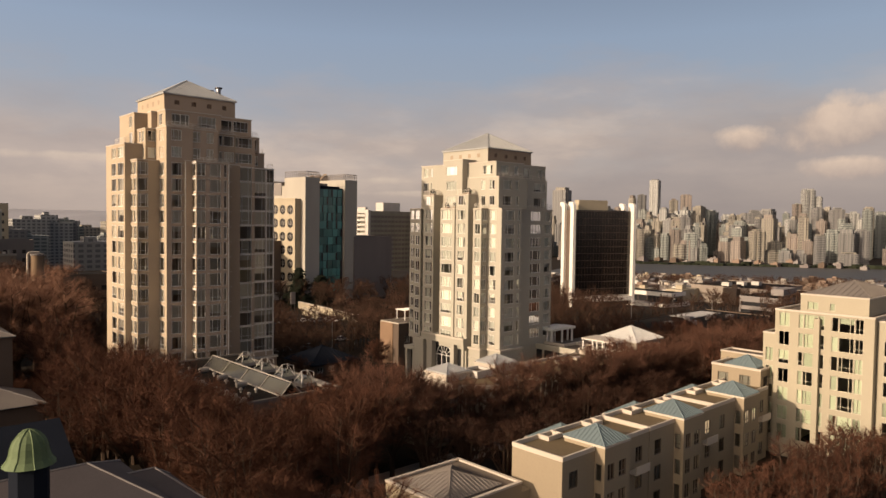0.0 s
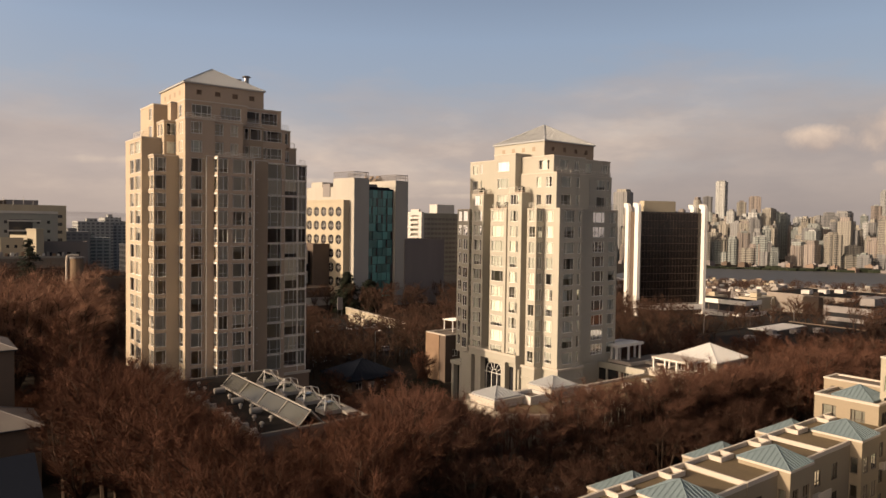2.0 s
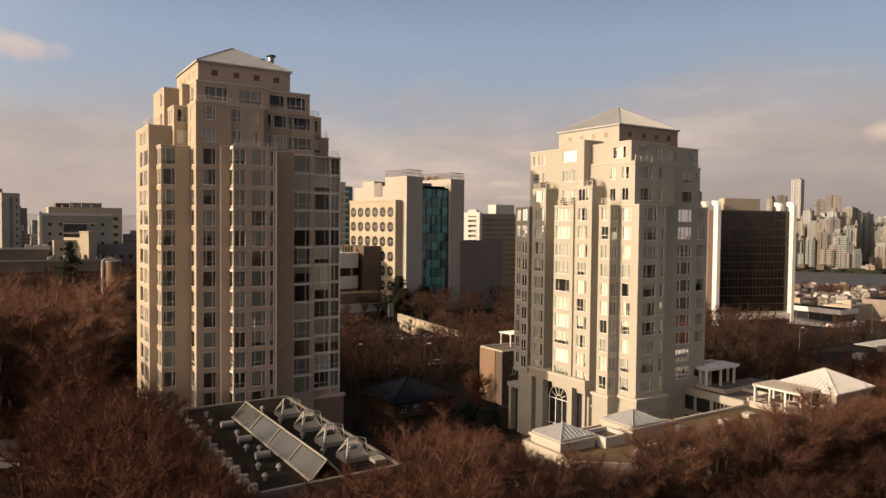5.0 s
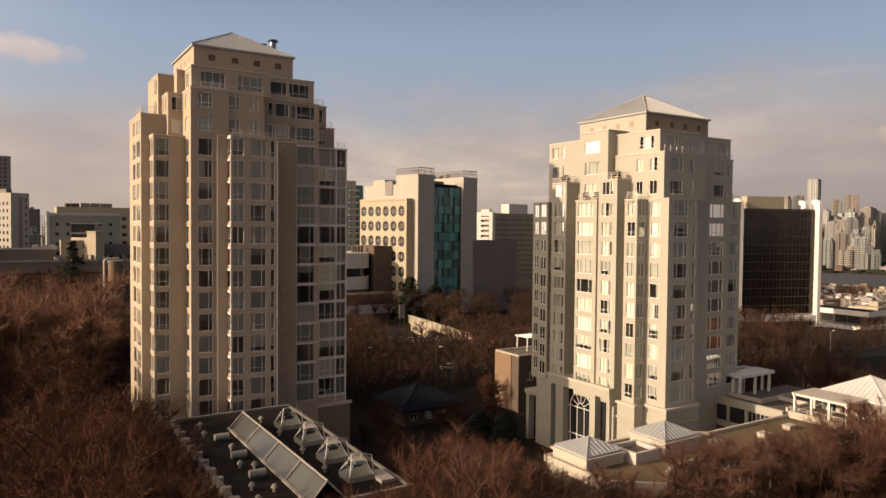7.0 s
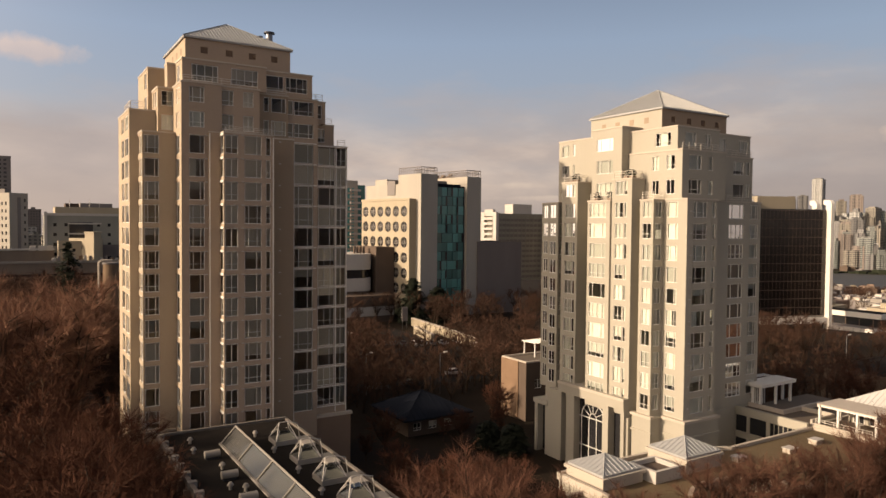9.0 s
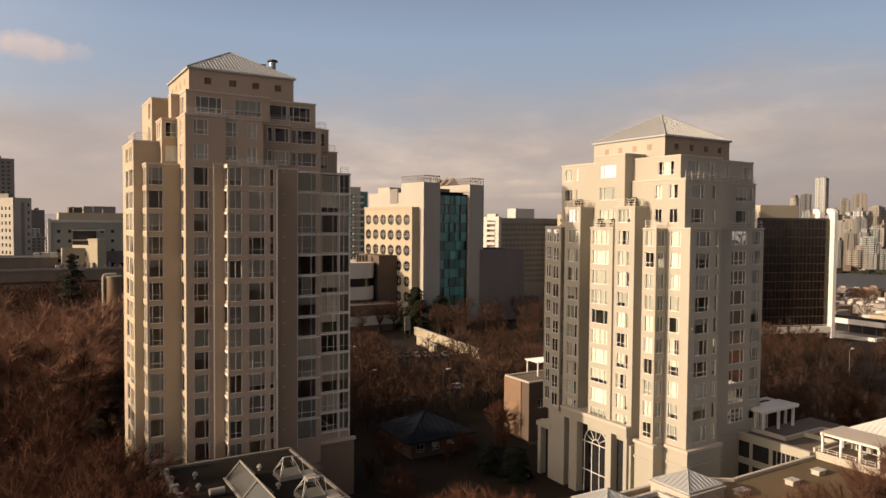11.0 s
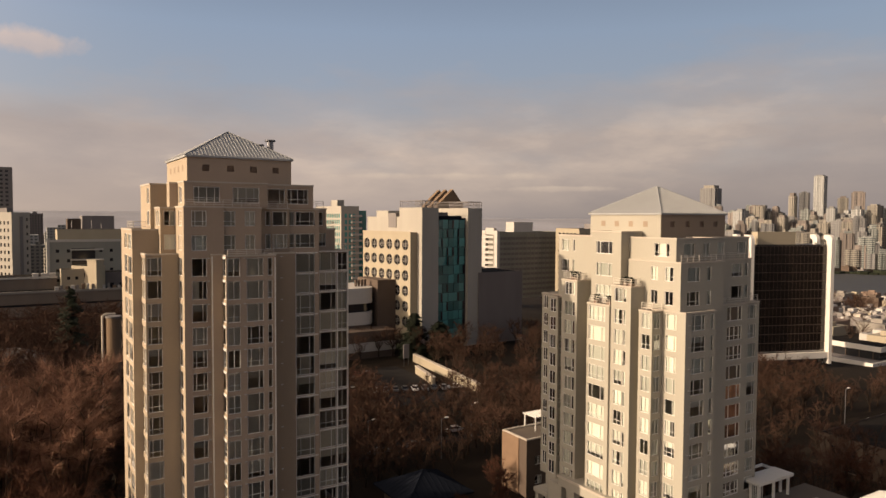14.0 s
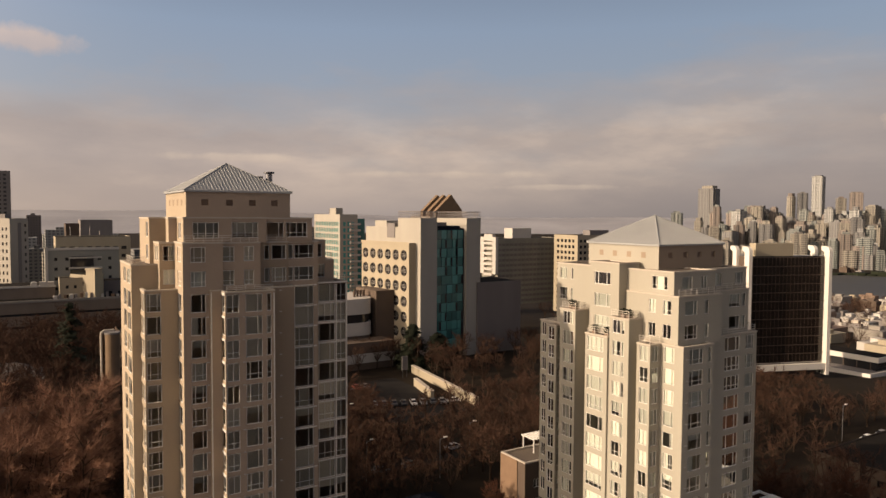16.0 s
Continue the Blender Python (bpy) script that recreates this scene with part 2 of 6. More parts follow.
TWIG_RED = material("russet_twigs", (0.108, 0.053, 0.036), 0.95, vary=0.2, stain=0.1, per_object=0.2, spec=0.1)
TWIG_SHADED = material("shaded_street_twigs", (0.042, 0.0205, 0.014), 0.95, vary=0.2, stain=0.1, per_object=0.28, spec=0.1)
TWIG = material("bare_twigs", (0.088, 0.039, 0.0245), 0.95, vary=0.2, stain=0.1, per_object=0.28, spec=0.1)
NEEDLE = material("dark_needles", (0.017, 0.021, 0.012), 0.9, vary=0.3, stain=0.15, per_object=0.3, spec=0.2)

BRICK = material("orange_brick", (0.22, 0.14, 0.09), 0.9, vary=0.15, stain=0.1, grain=4, coords="World")
BEIGE = material("beige_panel", (0.37, 0.315, 0.23), 0.8, vary=0.05, stain=0.05, coords="World", streak=1)
BROWNWALL = material("brown_wall", (0.105, 0.076, 0.058), 0.9, vary=0.1, stain=0.1, coords="World")
GREYWALL = material("grey_render", (0.21, 0.19, 0.18), 0.85, vary=0.06, stain=0.08, coords="World", streak=1)
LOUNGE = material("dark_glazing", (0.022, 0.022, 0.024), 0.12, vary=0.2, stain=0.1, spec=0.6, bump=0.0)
BLACKGLASS = material("bronze_curtain_glass", (0.017, 0.012, 0.010), 0.14, vary=0.2, stain=0.15, spec=0.5, bump=0.0, per_object=0.3)
TEAL = material("teal_spandrel_glass", (0.045, 0.20, 0.19), 0.18, vary=0.15, stain=0.15, spec=0.6, bump=0.0, per_object=0.55)
GREYBROWN = material("grey_brown_render", (0.165, 0.145, 0.138), 0.9, vary=0.06, stain=0.08, coords="World", streak=1, spec=0.1)
BLUEROOF = material("weathered_blue_green_metal", (0.14, 0.185, 0.195), 0.6, metal=0.15, vary=0.12, stain=0.12, coords="World")
MOSSROOF = material("brown_gravel_roof", (0.125, 0.09, 0.05), 0.97, vary=0.25, stain=0.15, grain=2, bump=0.4, coords="World")
COPPER = material("green_copper", (0.110, 0.155, 0.075), 0.7, metal=0.1, vary=0.2, stain=0.25, grain=3, coords="World", streak=1)
SLATE = material("pale_slate_roof", (0.165, 0.143, 0.125), 0.9, vary=0.1, stain=0.15, coords="World")
DARKSLATE = material("dark_slate_roof", (0.013, 0.016, 0.023), 0.95, vary=0.15, stain=0.15, coords="World", spec=0.05)
MAUVE = material("mauve_grey_shingle", (0.085, 0.074, 0.074), 0.95, vary=0.12, stain=0.15, coords="World", spec=0.05)
TOWNWALL = material("tan_townhouse_render", (0.275, 0.222, 0.156), 0.9, vary=0.06, stain=0.07, grain=1.2, bump=0.2, bump_scale=12, coords="World", streak=1)
MIDWALL = material("cream_block_render", (0.340, 0.303, 0.230), 0.9, vary=0.05, stain=0.06, grain=1.2, bump=0.2, bump_scale=12, coords="World", streak=1)
PLATE = glass("skylight_glass", (0.80, 0.84, 0.82), 0.75)
CARPAINT = [material("car_paint", c, 0.35, vary=0.03, stain=0.03, spec=0.6, bump=0) for c in ((0.75, 0.74, 0.72), (0.05, 0.055, 0.06), (0.22, 0.22, 0.23), (0.30, 0.05, 0.04))]
RUBBER = material("tyre", (0.02, 0.02, 0.02), 0.9)
WATER = material("inlet_water", (0.06, 0.055, 0.045), 0.5, vary=0.1, stain=0.15, grain=0.05, coords="World", bump=0.3, bump_scale=0.4)
# Horizon haze is put into this pale blue-grey base colour.
HILL = material("hazed_wooded_hills", (0.30, 0.30, 0.325), 0.98, vary=0.1, stain=0.2, grain=0.02, coords="World", bump=0)


def gridded(name, wall, glassy, floor=3.1, bay=3.3, wide=0.62, tall=0.55):
    """Far facades: storeys and bays of glass in a wall, at true size."""
    m = material(name, wall, 0.8, vary=0.05, stain=0.06, coords="World", bump=0, per_object=0.22)
    n, l = m.node_tree.nodes, m.node_tree.links
    b = n["Principled BSDF"]
    old = b.inputs["Base Color"].links[0].from_socket
    geo, sp = n.new("ShaderNodeNewGeometry"), n.new("ShaderNodeSeparateXYZ")
    l.new(geo.outputs["Position"], sp.inputs[0])

    def mth(op, a, v=None):
        k = n.new("ShaderNodeMath")
        k.operation = op
        for slot, q in ((0, a), (1, v)):
            if isinstance(q, (int, float)):
                k.inputs[slot].default_value = q
            elif q is not None:
                l.new(q, k.inputs[slot])
        return k.outputs[0]

    fz = mth("LESS_THAN", mth("FRACT", mth("DIVIDE", sp.outputs[2], floor)), tall)
    fx = mth("LESS_THAN", mth("FRACT", mth("DIVIDE", mth("ADD", sp.outputs[0], sp.outputs[1]), bay)), wide)
    nz = n.new("ShaderNodeSeparateXYZ")
    l.new(geo.outputs["Normal"], nz.inputs[0])
    side = mth("LESS_THAN", mth("ABSOLUTE", nz.outputs[2]), 0.5)
    fac = mth("MULTIPLY", mth("MULTIPLY", fz, fx), side)
    mx = n.new("ShaderNodeMix")
    mx.data_type = "RGBA"
    l.new(fac, mx.inputs[0])
    l.new(old, mx.inputs[6])
    mx.inputs[7].default_value = (*glassy, 1)
    l.new(mx.outputs[2], b.inputs["Base Color"])
    rough = n.new("ShaderNodeMapRange")
    rough.inputs[3].default_value, rough.inputs[4].default_value = 0.8, 0.25
    l.new(fac, rough.inputs[0])
    l.new(rough.outputs[0], b.inputs["Roughness"])
    return m


# Distance haze put into the far walls: cooler colours, glass lifted towards the wall.
HAZED_CITY = [gridded("hazed_concrete_tower", (0.33, 0.33, 0.315), (0.115, 0.118, 0.118), bay=4.2, wide=0.6),
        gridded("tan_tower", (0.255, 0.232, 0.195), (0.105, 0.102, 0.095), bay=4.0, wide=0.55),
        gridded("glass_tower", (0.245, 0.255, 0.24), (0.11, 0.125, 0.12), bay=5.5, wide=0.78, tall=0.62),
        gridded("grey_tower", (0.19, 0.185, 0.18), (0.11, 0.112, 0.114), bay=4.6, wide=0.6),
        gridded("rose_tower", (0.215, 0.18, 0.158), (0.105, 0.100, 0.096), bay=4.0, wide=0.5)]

# ---- building helpers ----


class Shape:
    """Vertices and faces of one mesh, gathered piece by piece."""

    def __init__(self):
        self.v, self.f = [], []

    def quad(self, *pts):
        k = len(self.v)
        self.v += [tuple(p) for p in pts]
        self.f.append(tuple(range(k, k + len(pts))))
        return self

    def box(self, x0, x1, y0, y1, z0, z1, open_bottom=False):
        k = len(self.v)
        self.v += [(x, y, z) for z in (z0, z1) for x, y in ((x0, y0), (x1, y0), (x1, y1), (x0, y1))]
        self.f += [(k, k + 1, k + 5, k + 4), (k + 1, k + 2, k + 6, k + 5), (k + 2, k + 3, k + 7, k + 6), (k + 3, k, k + 4, k + 7), (k + 4, k + 5, k + 6, k + 7)]
        if not open_bottom:
            self.f.append((k + 3, k + 2, k + 1, k))
        return self

    def prism(self, plan, z0, z1, top=True, bottom=True):
        k, n = len(self.v), len(plan)
        self.v += [(x, y, z0) for x, y in plan] + [(x, y, z1) for x, y in plan]
        self.f += [(k + i, k + (i + 1) % n, k + n + (i + 1) % n, k + n + i) for i in range(n)]
        if top:
            self.f.append(tuple(k + n + i for i in range(n)))
        if bottom:
            self.f.append(tuple(k + i for i in reversed(range(n))))
        return self

    def tube(self, a, b, r0, r1=None, sides=6, caps=True):
        a, b = Vector(a), Vector(b)
        r1 = r0 if r1 is None else r1
        d = (b - a).normalized()
        s = d.cross(Vector((0, 0, 1)) if abs(d.z) < 0.9 else Vector((1, 0, 0))).normalized()
        u = d.cross(s)
        k = len(self.v)
        for p, r in ((a, r0), (b, r1)):
            for i in range(sides):
                w = 2 * math.pi * i / sides
                self.v.append(tuple(p + r * (math.cos(w) * s + math.sin(w) * u)))
        self.f += [(k + i, k + (i + 1) % sides, k + sides + (i + 1) % sides, k + sides + i) for i in range(sides)]
        if caps:
            self.f += [tuple(k + sides + i for i in range(sides)), tuple(k + i for i in reversed(range(sides)))]
        return self

    def mesh(self, name, mat):
        me = bpy.data.meshes.new(name)
        me.from_pydata(self.v, [], self.f)
        me.materials.append(mat)
        me.update()
        bm = bmesh.new()
        bm.from_mesh(me)
        bmesh.ops.recalc_face_normals(bm, faces=bm.faces)
        bm.to_mesh(me)
        bm.free()
        return me


def thing(name, label, category, at=(0, 0, 0), group="", turn=0.0):
    ob = new(name)
    ob.empty_display_size = 0.5
    ob.matrix_basis = pose(*at, 0, 0, turn)
    return tagged(ob, label, category, group)


def part(name, shape, mat, parent, label="", m=None):
    """Links a shape (or a ready mesh) as one mesh object under a thing or a part."""
    me = shape if isinstance(shape, bpy.types.Mesh) else shape.mesh(name, mat)
    ob = new(name, me)
    ob.parent = parent
    if m is not None:
        ob.matrix_basis = m
    if label:
        ob["label"] = label
    return ob


def solo(name, shape, mat, label, category, group="", kind=""):
    """A thing of one mesh."""
    return tagged(new(name, shape.mesh(name, mat)), label, category, group, kind)


def lattice(us, zs, front, back, solid=None):
    """A flat grille in one piece: every second strip of us and zs is a bar, the rest is open."""
    s, at = Shape(), {}
    nu, nz = len(us) - 1, len(zs) - 1
    full = solid or (lambda i, j: i % 2 == 0 or j % 2 == 0)

    def v(i, j, y):
        if (i, j, y) not in at:
            at[i, j, y] = len(s.v)
            s.v.append((us[i], y, zs[j]))
        return at[i, j, y]

    for i in range(nu):
        for j in range(nz):
            if not full(i, j):
                continue
            a, b, c, e = (i, j), (i + 1, j), (i + 1, j + 1), (i, j + 1)
            s.f.append(tuple(v(*p, front) for p in (a, b, c, e)))
            s.f.append(tuple(v(*p, back) for p in (e, c, b, a)))
            for p, q, ni, nj in ((a, b, i, j - 1), (b, c, i + 1, j), (c, e, i, j + 1), (e, a, i - 1, j)):
                if not (0 <= ni < nu and 0 <= nj < nz and full(ni, nj)):
                    s.f.append((v(*q, front), v(*p, front), v(*p, back), v(*q, back)))
    return s


# windows: one mesh for each size, shared by all of that size
kinds = {}


def window_meshes(w, h, sash=True, style=None, plain=False):
    frame_mat, blind_mat = style or (FRAME, BLIND)
    key = (round(w, 2), round(h, 2), sash, frame_mat.name, plain)
    if key in kinds:
        return kinds[key]
    b, d = 0.075, 0.07
    low = 0.30 * h if sash and h > 1.2 and not plain else 0
    n = 0 if w < 1.0 else max(1, round(w / 0.9) - 1)
    bars = [w * (i + 1) / (n + 1) for i in range(n)] if w < 1.7 else ([w * 0.72] if plain else [w * 0.25, w * 0.75]) if w < 2.8 else ([w * 0.24, w * 0.76] if plain else [w * 0.2, w * 0.5, w * 0.8])
    us = [0, b] + [v for c in bars for v in (c - 0.028, c + 0.028)] + [w - b, w]
    zs = [0, b] + ([low, low + 0.05] if low else []) + [h - b, h]
    f = lattice(us, zs, -0.03, d)
    g = Shape().quad((b, 0.03, b), (w - b, 0.03, b), (w - b, 0.03, h - b), (b, 0.03, h - b))
    blinds = []
    for drop in (h - b, h * 0.42, h - low - 0.05):
        s = Shape()
        s.box(b, w - b, 0.16, 0.18, h - drop, h - 0.02)
        blinds.append(s.mesh("blind", blind_mat))
    half = Shape().box(b, w * 0.48, 0.16, 0.18, 0.05, h - 0.02).mesh("blind", blind_mat)
    blinds.append(half)
    blinds.append(Shape().box(bars[0] if bars else b, bars[-1] if len(bars) > 1 else w - b, 0.16, 0.18, 0.05, h - 0.02).mesh("blind", blind_mat))
    kinds[key] = (f.mesh("window", frame_mat), g.mesh("pane", PANE), blinds)
    return kinds[key]


rng = random.Random(7)


def put_window(parent, face, at, w, h, sash=True, blind=0.76, label="", style=None):
    """face: S looks to -y, W to -x. at: the lower left corner of the opening, seen from outside, on the wall's face."""
    frame_mesh, pane_mesh, blinds = window_meshes(w, h, sash, style, rng.random() < 0.5)
    m = Matrix.Translation(at) @ pose(0, 0, 0, 0, 0, 0 if face == "S" else -90) @ Matrix.Translation((0, 0.10, 0))
    win = part("window", frame_mesh, FRAME, parent, label, m)
    part("pane", pane_mesh, PANE, win)
    r = rng.random()
    if r < blind:
        q = r / blind
        part("blind", blinds[0 if q < 0.60 else 4 if q < 0.66 else 1 if q < 0.76 else 3 if q < 0.86 else 2], BLIND, win)
    return win


def facade(s, face, lo, hi, plane, z0, z1, cols, rows, depth=0.24):
    """One wall face with openings cut through. lo, hi: its left and right end seen from outside. Returns the openings' lower left corners."""
    run = 1 if face == "S" else -1

    def at(u, z, inward=0.0):
        return (lo + u, plane + inward, z) if face == "S" else (plane + inward, lo - u, z)

    width = (hi - lo) * run
    cols = [(c, w) for c, w in cols if c + w < width - 0.05]
    rows = [(z, h) for z, h in rows if z > z0 + 0.05 and z + h < z1 - 0.05]
    us = sorted({0.0, width, *[c for c, w in cols], *[c + w for c, w in cols]})
    zs = sorted({z0, z1, *[z for z, h in rows], *[z + h for z, h in rows]})
    for a, b in zip(us, us[1:]):
        solid_col = not any(abs(a - c) < 1e-6 for c, w in cols)
        if solid_col:
            s.quad(at(a, z0), at(b, z0), at(b, z1), at(a, z1))
            continue
        for c, d in zip(zs, zs[1:]):
            if not any(abs(c - z) < 1e-6 for z, h in rows):
                s.quad(at(a, c), at(b, c), at(b, d), at(a, d))
    out = []
    for c, w in cols:
        for z, h in rows:
            o = [at(c, z), at(c + w, z), at(c + w, z + h), at(c, z + h)]
            i = [at(c, z, depth), at(c + w, z, depth), at(c + w, z + h, depth), at(c, z + h, depth)]
            for k in range(4):
                s.quad(o[k], o[(k + 1) % 4], i[(k + 1) % 4], i[k])
            out.append((face, at(c, z), w, h))
    return out


def block(parent, x0, x1, y0, y1, z0, z1, S=(), W=(), rows=(), mat=None, coping=0.18, blind=0.76, sash=True, name="wall", label="", floor=True, side=None, style=None):
    """A hollow piece of a building with walls, windows on its -y and -x sides, a roof terrace and a coping."""
    mat = mat or STUCCO
    s = Shape()
    flank = Shape() if side else s
    wins = facade(s, "S", x0, x1, y0, z0, z1, S, rows) + facade(flank, "W", y1, y0, x0, z0, z1, W, rows)
    if side:
        part("side_wall", flank, side, parent)
    s.quad((x1, y0, z0), (x1, y1, z0), (x1, y1, z1), (x1, y0, z1))
    s.quad((x1, y1, z0), (x0, y1, z0), (x0, y1, z1), (x1, y1, z1))
    wall = part(name, s, mat, parent, label)
    if floor:
        part("roof_deck", Shape().box(x0 + 0.02, x1 - 0.02, y0 + 0.02, y1 - 0.02, z1 - 0.2, z1 - 0.02), TERRACE, parent)
    if coping:
        c, o, t = Shape(), 0.07, 0.32
        c.box(x0 - o, x1 + o, y0 - o, y0 + t, z1 - 0.01, z1 + coping).box(x0 - o, x0 + t, y0 + t, y1 + o, z1 - 0.01, z1 + coping)
        c.box(x1 - t, x1 + o, y0 + t, y1 + o, z1 - 0.01, z1 + coping).box(x0 + t, x1 - t, y1 - t, y1 + o, z1 - 0.01, z1 + coping)
        part("coping", c, COPING, parent)
    for face, at, w, h in wins:
        put_window(parent, face, at, w, h, sash, blind, "", style)
    return wall


def railing(parent, pts, z, h=1.0, step=1.2):
    """Posts with three rails, one grille for each straight run."""
    for (xa, ya), (xb, yb) in zip(pts, pts[1:]):
        run = math.hypot(xb - xa, yb - ya)
        n = max(1, round(run / step))
        us = [v for i in range(n + 1) for v in ((run - 0.05) * i / n, (run - 0.05) * i / n + 0.05)]
        zs = [0, h * 0.35 - 0.05, h * 0.35, h * 0.7 - 0.05, h * 0.7, h - 0.05, h]
        grille = lattice(us, zs, -0.025, 0.025, lambda i, j: i % 2 == 0 or j % 2 == 1)
        part("railing", grille, RAIL, parent, "", Matrix.Translation((xa, ya, z)) @ Matrix.Rotation(math.atan2(yb - ya, xb - xa), 4, "Z"))


def hip_roof(parent, x0, x1, y0, y1, z0, z1, mat=None, seam=0.45, over=0.25, name="roof", label=""):
    """A pyramid roof of standing-seam metal, with its ribs."""
    mat = mat or ROOFMETAL
    x0, x1, y0, y1 = x0 - over, x1 + over, y0 - over, y1 + over
    s, top = Shape(), ((x0 + x1) / 2, (y0 + y1) / 2, z1)
    c = [(x0, y0, z0), (x1, y0, z0), (x1, y1, z0), (x0, y1, z0)]
    s.box(x0, x1, y0, y1, z0 - 0.22, z0)
    for i in range(4):
        s.quad(c[i], c[(i + 1) % 4], top)
    ribs = Shape()
    for i in range(4):
        a, b, t = Vector(c[i]), Vector(c[(i + 1) % 4]), Vector(top)
        mid = (a + b) / 2
        nor = (b - a).cross(t - a).normalized() * 0.03
        n = int((b - a).length / seam)
        for k in range(1, n):
            p = a.lerp(b, k / n)
            q = p + (t - mid) * (1 - abs(2 * k / n - 1))
            ribs.tube(p + nor, q + nor, 0.05, sides=3, caps=False)
        ribs.tube(a + nor, t + nor, 0.07, sides=4, caps=False)
    r = part(name, s, mat, parent, label)
    part("seam", ribs, mat, r)
    return r

# ---- ground ----


def ground_height(x, y):
    """Level round the towers, falling away towards the inlet beyond them."""
    d = max(0.0, (x * 0.80 + y * 0.60) - 300.0)
    return -30.0 * min(1.0, d / 560.0)


s = Shape()
xs = sorted({round(v, 1) for v in [-3000, -800] + [-200 + 22 * i for i in range(60)] + [1200, 1600, 2200, 3200, 4800]})
ys = sorted({round(v, 1) for v in [-2000, -600] + [-200 + 22 * i for i in range(60)] + [1200, 1600, 2200, 3200, 4800]})
idx = {}
for i, x in enumerate(xs):
    for j, y in enumerate(ys):
        idx[i, j] = len(s.v)
        s.v.append((x, y, ground_height(x, y)))
for i in range(len(xs) - 1):
    for j in range(len(ys) - 1):
        s.f.append((idx[i, j], idx[i + 1, j], idx[i + 1, j + 1], idx[i, j + 1]))
solo("ground", s, GRASS, "dark winter lawns and leaf litter between the buildings", "ground", kind="structure")

# ---- the two apartment towers ----


def rows_down(top, count, step=2.83, sill=0.5, h=2.05):
    return [(top - step * (k + 1) + sill, h) for k in range(count)]


def tower_penthouse(tower, x0, x1, y0, y1, z0, z1, apex, mat, side):
    s = Shape()
    hole = [(z1 - 1.75, 0.8)]
    w = x1 - x0
    wins = facade(s, "S", x0, x1, y0, z0, z1, [(w * k - 0.45, 0.9) for k in (0.17, 0.40, 0.62, 0.84)], hole)
    s.quad((x1, y0, z0), (x1, y1, z0), (x1, y1, z1), (x1, y0, z1))
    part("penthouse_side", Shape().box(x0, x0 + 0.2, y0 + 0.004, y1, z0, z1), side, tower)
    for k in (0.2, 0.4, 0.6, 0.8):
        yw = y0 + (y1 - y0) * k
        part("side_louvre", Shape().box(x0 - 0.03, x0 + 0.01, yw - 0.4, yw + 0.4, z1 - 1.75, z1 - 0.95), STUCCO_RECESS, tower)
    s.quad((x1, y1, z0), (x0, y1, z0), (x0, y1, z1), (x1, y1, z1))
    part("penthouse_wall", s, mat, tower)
    for face, at, ww, h in wins:
        f = Shape().box(0, ww, 0.16, 0.2, 0, h)
        for k in range(5):
            f.box(0.02, ww - 0.02, 0.05, 0.16, 0.06 + k * 0.15, 0.10 + k * 0.15)
        part("louvre", f, STUCCO_DARK, tower, "", Matrix.Translation(at))
    hip_roof(tower, x0, x1, y0, y1, z1 + 0.2, apex)


rt = thing("apartment_tower", "sunlit beige stucco apartment tower with stepped top and pyramid roof", "tower", (0, 0, 0), "apartment towers")
R = rows_down(38.9, 10)
RU = [(38.9 + 0.75, 1.9), (42.1 + 0.75, 1.9), (45.3 + 0.75, 1.8)]
block(rt, 103.0, 123.2, 98.5, 121.9, 9.6, 38.9, S=[(12.9, 3.4), (17.6, 2.0)], W=[(3.0, 1.5)], rows=R, blind=0.88)
block(rt, 102.98, 109.0, 95.15, 98.7, 9.6, 38.88, S=[(1.2, 2.7), (4.9, 0.7)], W=[(0.35, 1.75)], rows=R, blind=0.88)
block(rt, 101.0, 103.3, 98.9, 101.2, 9.6, 38.8, S=[(0.35, 1.25)], W=[(0.45, 1.5)], rows=R, coping=0.16, blind=0.88)
block(rt, 100.7, 103.4, 102.4, 106.05, 9.6, 41.75, W=[(0.6, 1.5), (2.25, 0.55)], rows=R + RU[:1], blind=0.88)
block(rt, 100.4, 103.4, 106.1, 110.5, 9.6, 38.84, W=[(0.35, 3.3)], rows=R, blind=0.88)
block(rt, 100.7, 103.4, 113.0, 116.4, 9.6, 41.75, W=[(0.7, 1.5), (2.3, 0.6)], rows=R + RU[:1], blind=1.0)
block(rt, 101.0, 103.3, 117.6, 119.95, 9.6, 38.8, S=[(0.35, 1.25)], W=[(0.45, 1.4)], rows=R, blind=1.0)
block(rt, 102.9, 109.0, 121.95, 123.65, 9.6, 38.86, W=[(0.3, 1.1)], rows=R, blind=1.0)
# set-back storeys
block(rt, 103.25, 112.0, 96.3, 105.5, 38.9, 45.3, S=[(1.3, 2.5), (5.2, 0.9)], W=[(4.2, 1.2), (6.6, 1.4)], rows=RU, blind=0.88)
block(rt, 111.9, 121.6, 98.9, 108.0, 38.9, 45.28, S=[(1.4, 1.8), (5.3, 2.4), (8.2, 0.9)], rows=RU, blind=0.88)
block(rt, 103.3, 112.0, 106.0, 120.2, 38.9, 48.38, W=[(0.7, 1.7), (3.2, 0.5), (12.4, 1.2)], rows=RU, blind=0.88)
block(rt, 103.6, 112.0, 97.4, 106.0, 45.3, 48.42, S=[(1.5, 2.2), (5.4, 1.3)], W=[(4.9, 2.6)], rows=RU, blind=0.88)
block(rt, 111.9, 121.5, 99.3, 116.0, 45.3, 48.4, S=[(2.4, 1.7), (6.9, 2.1)], rows=RU, blind=0.88)
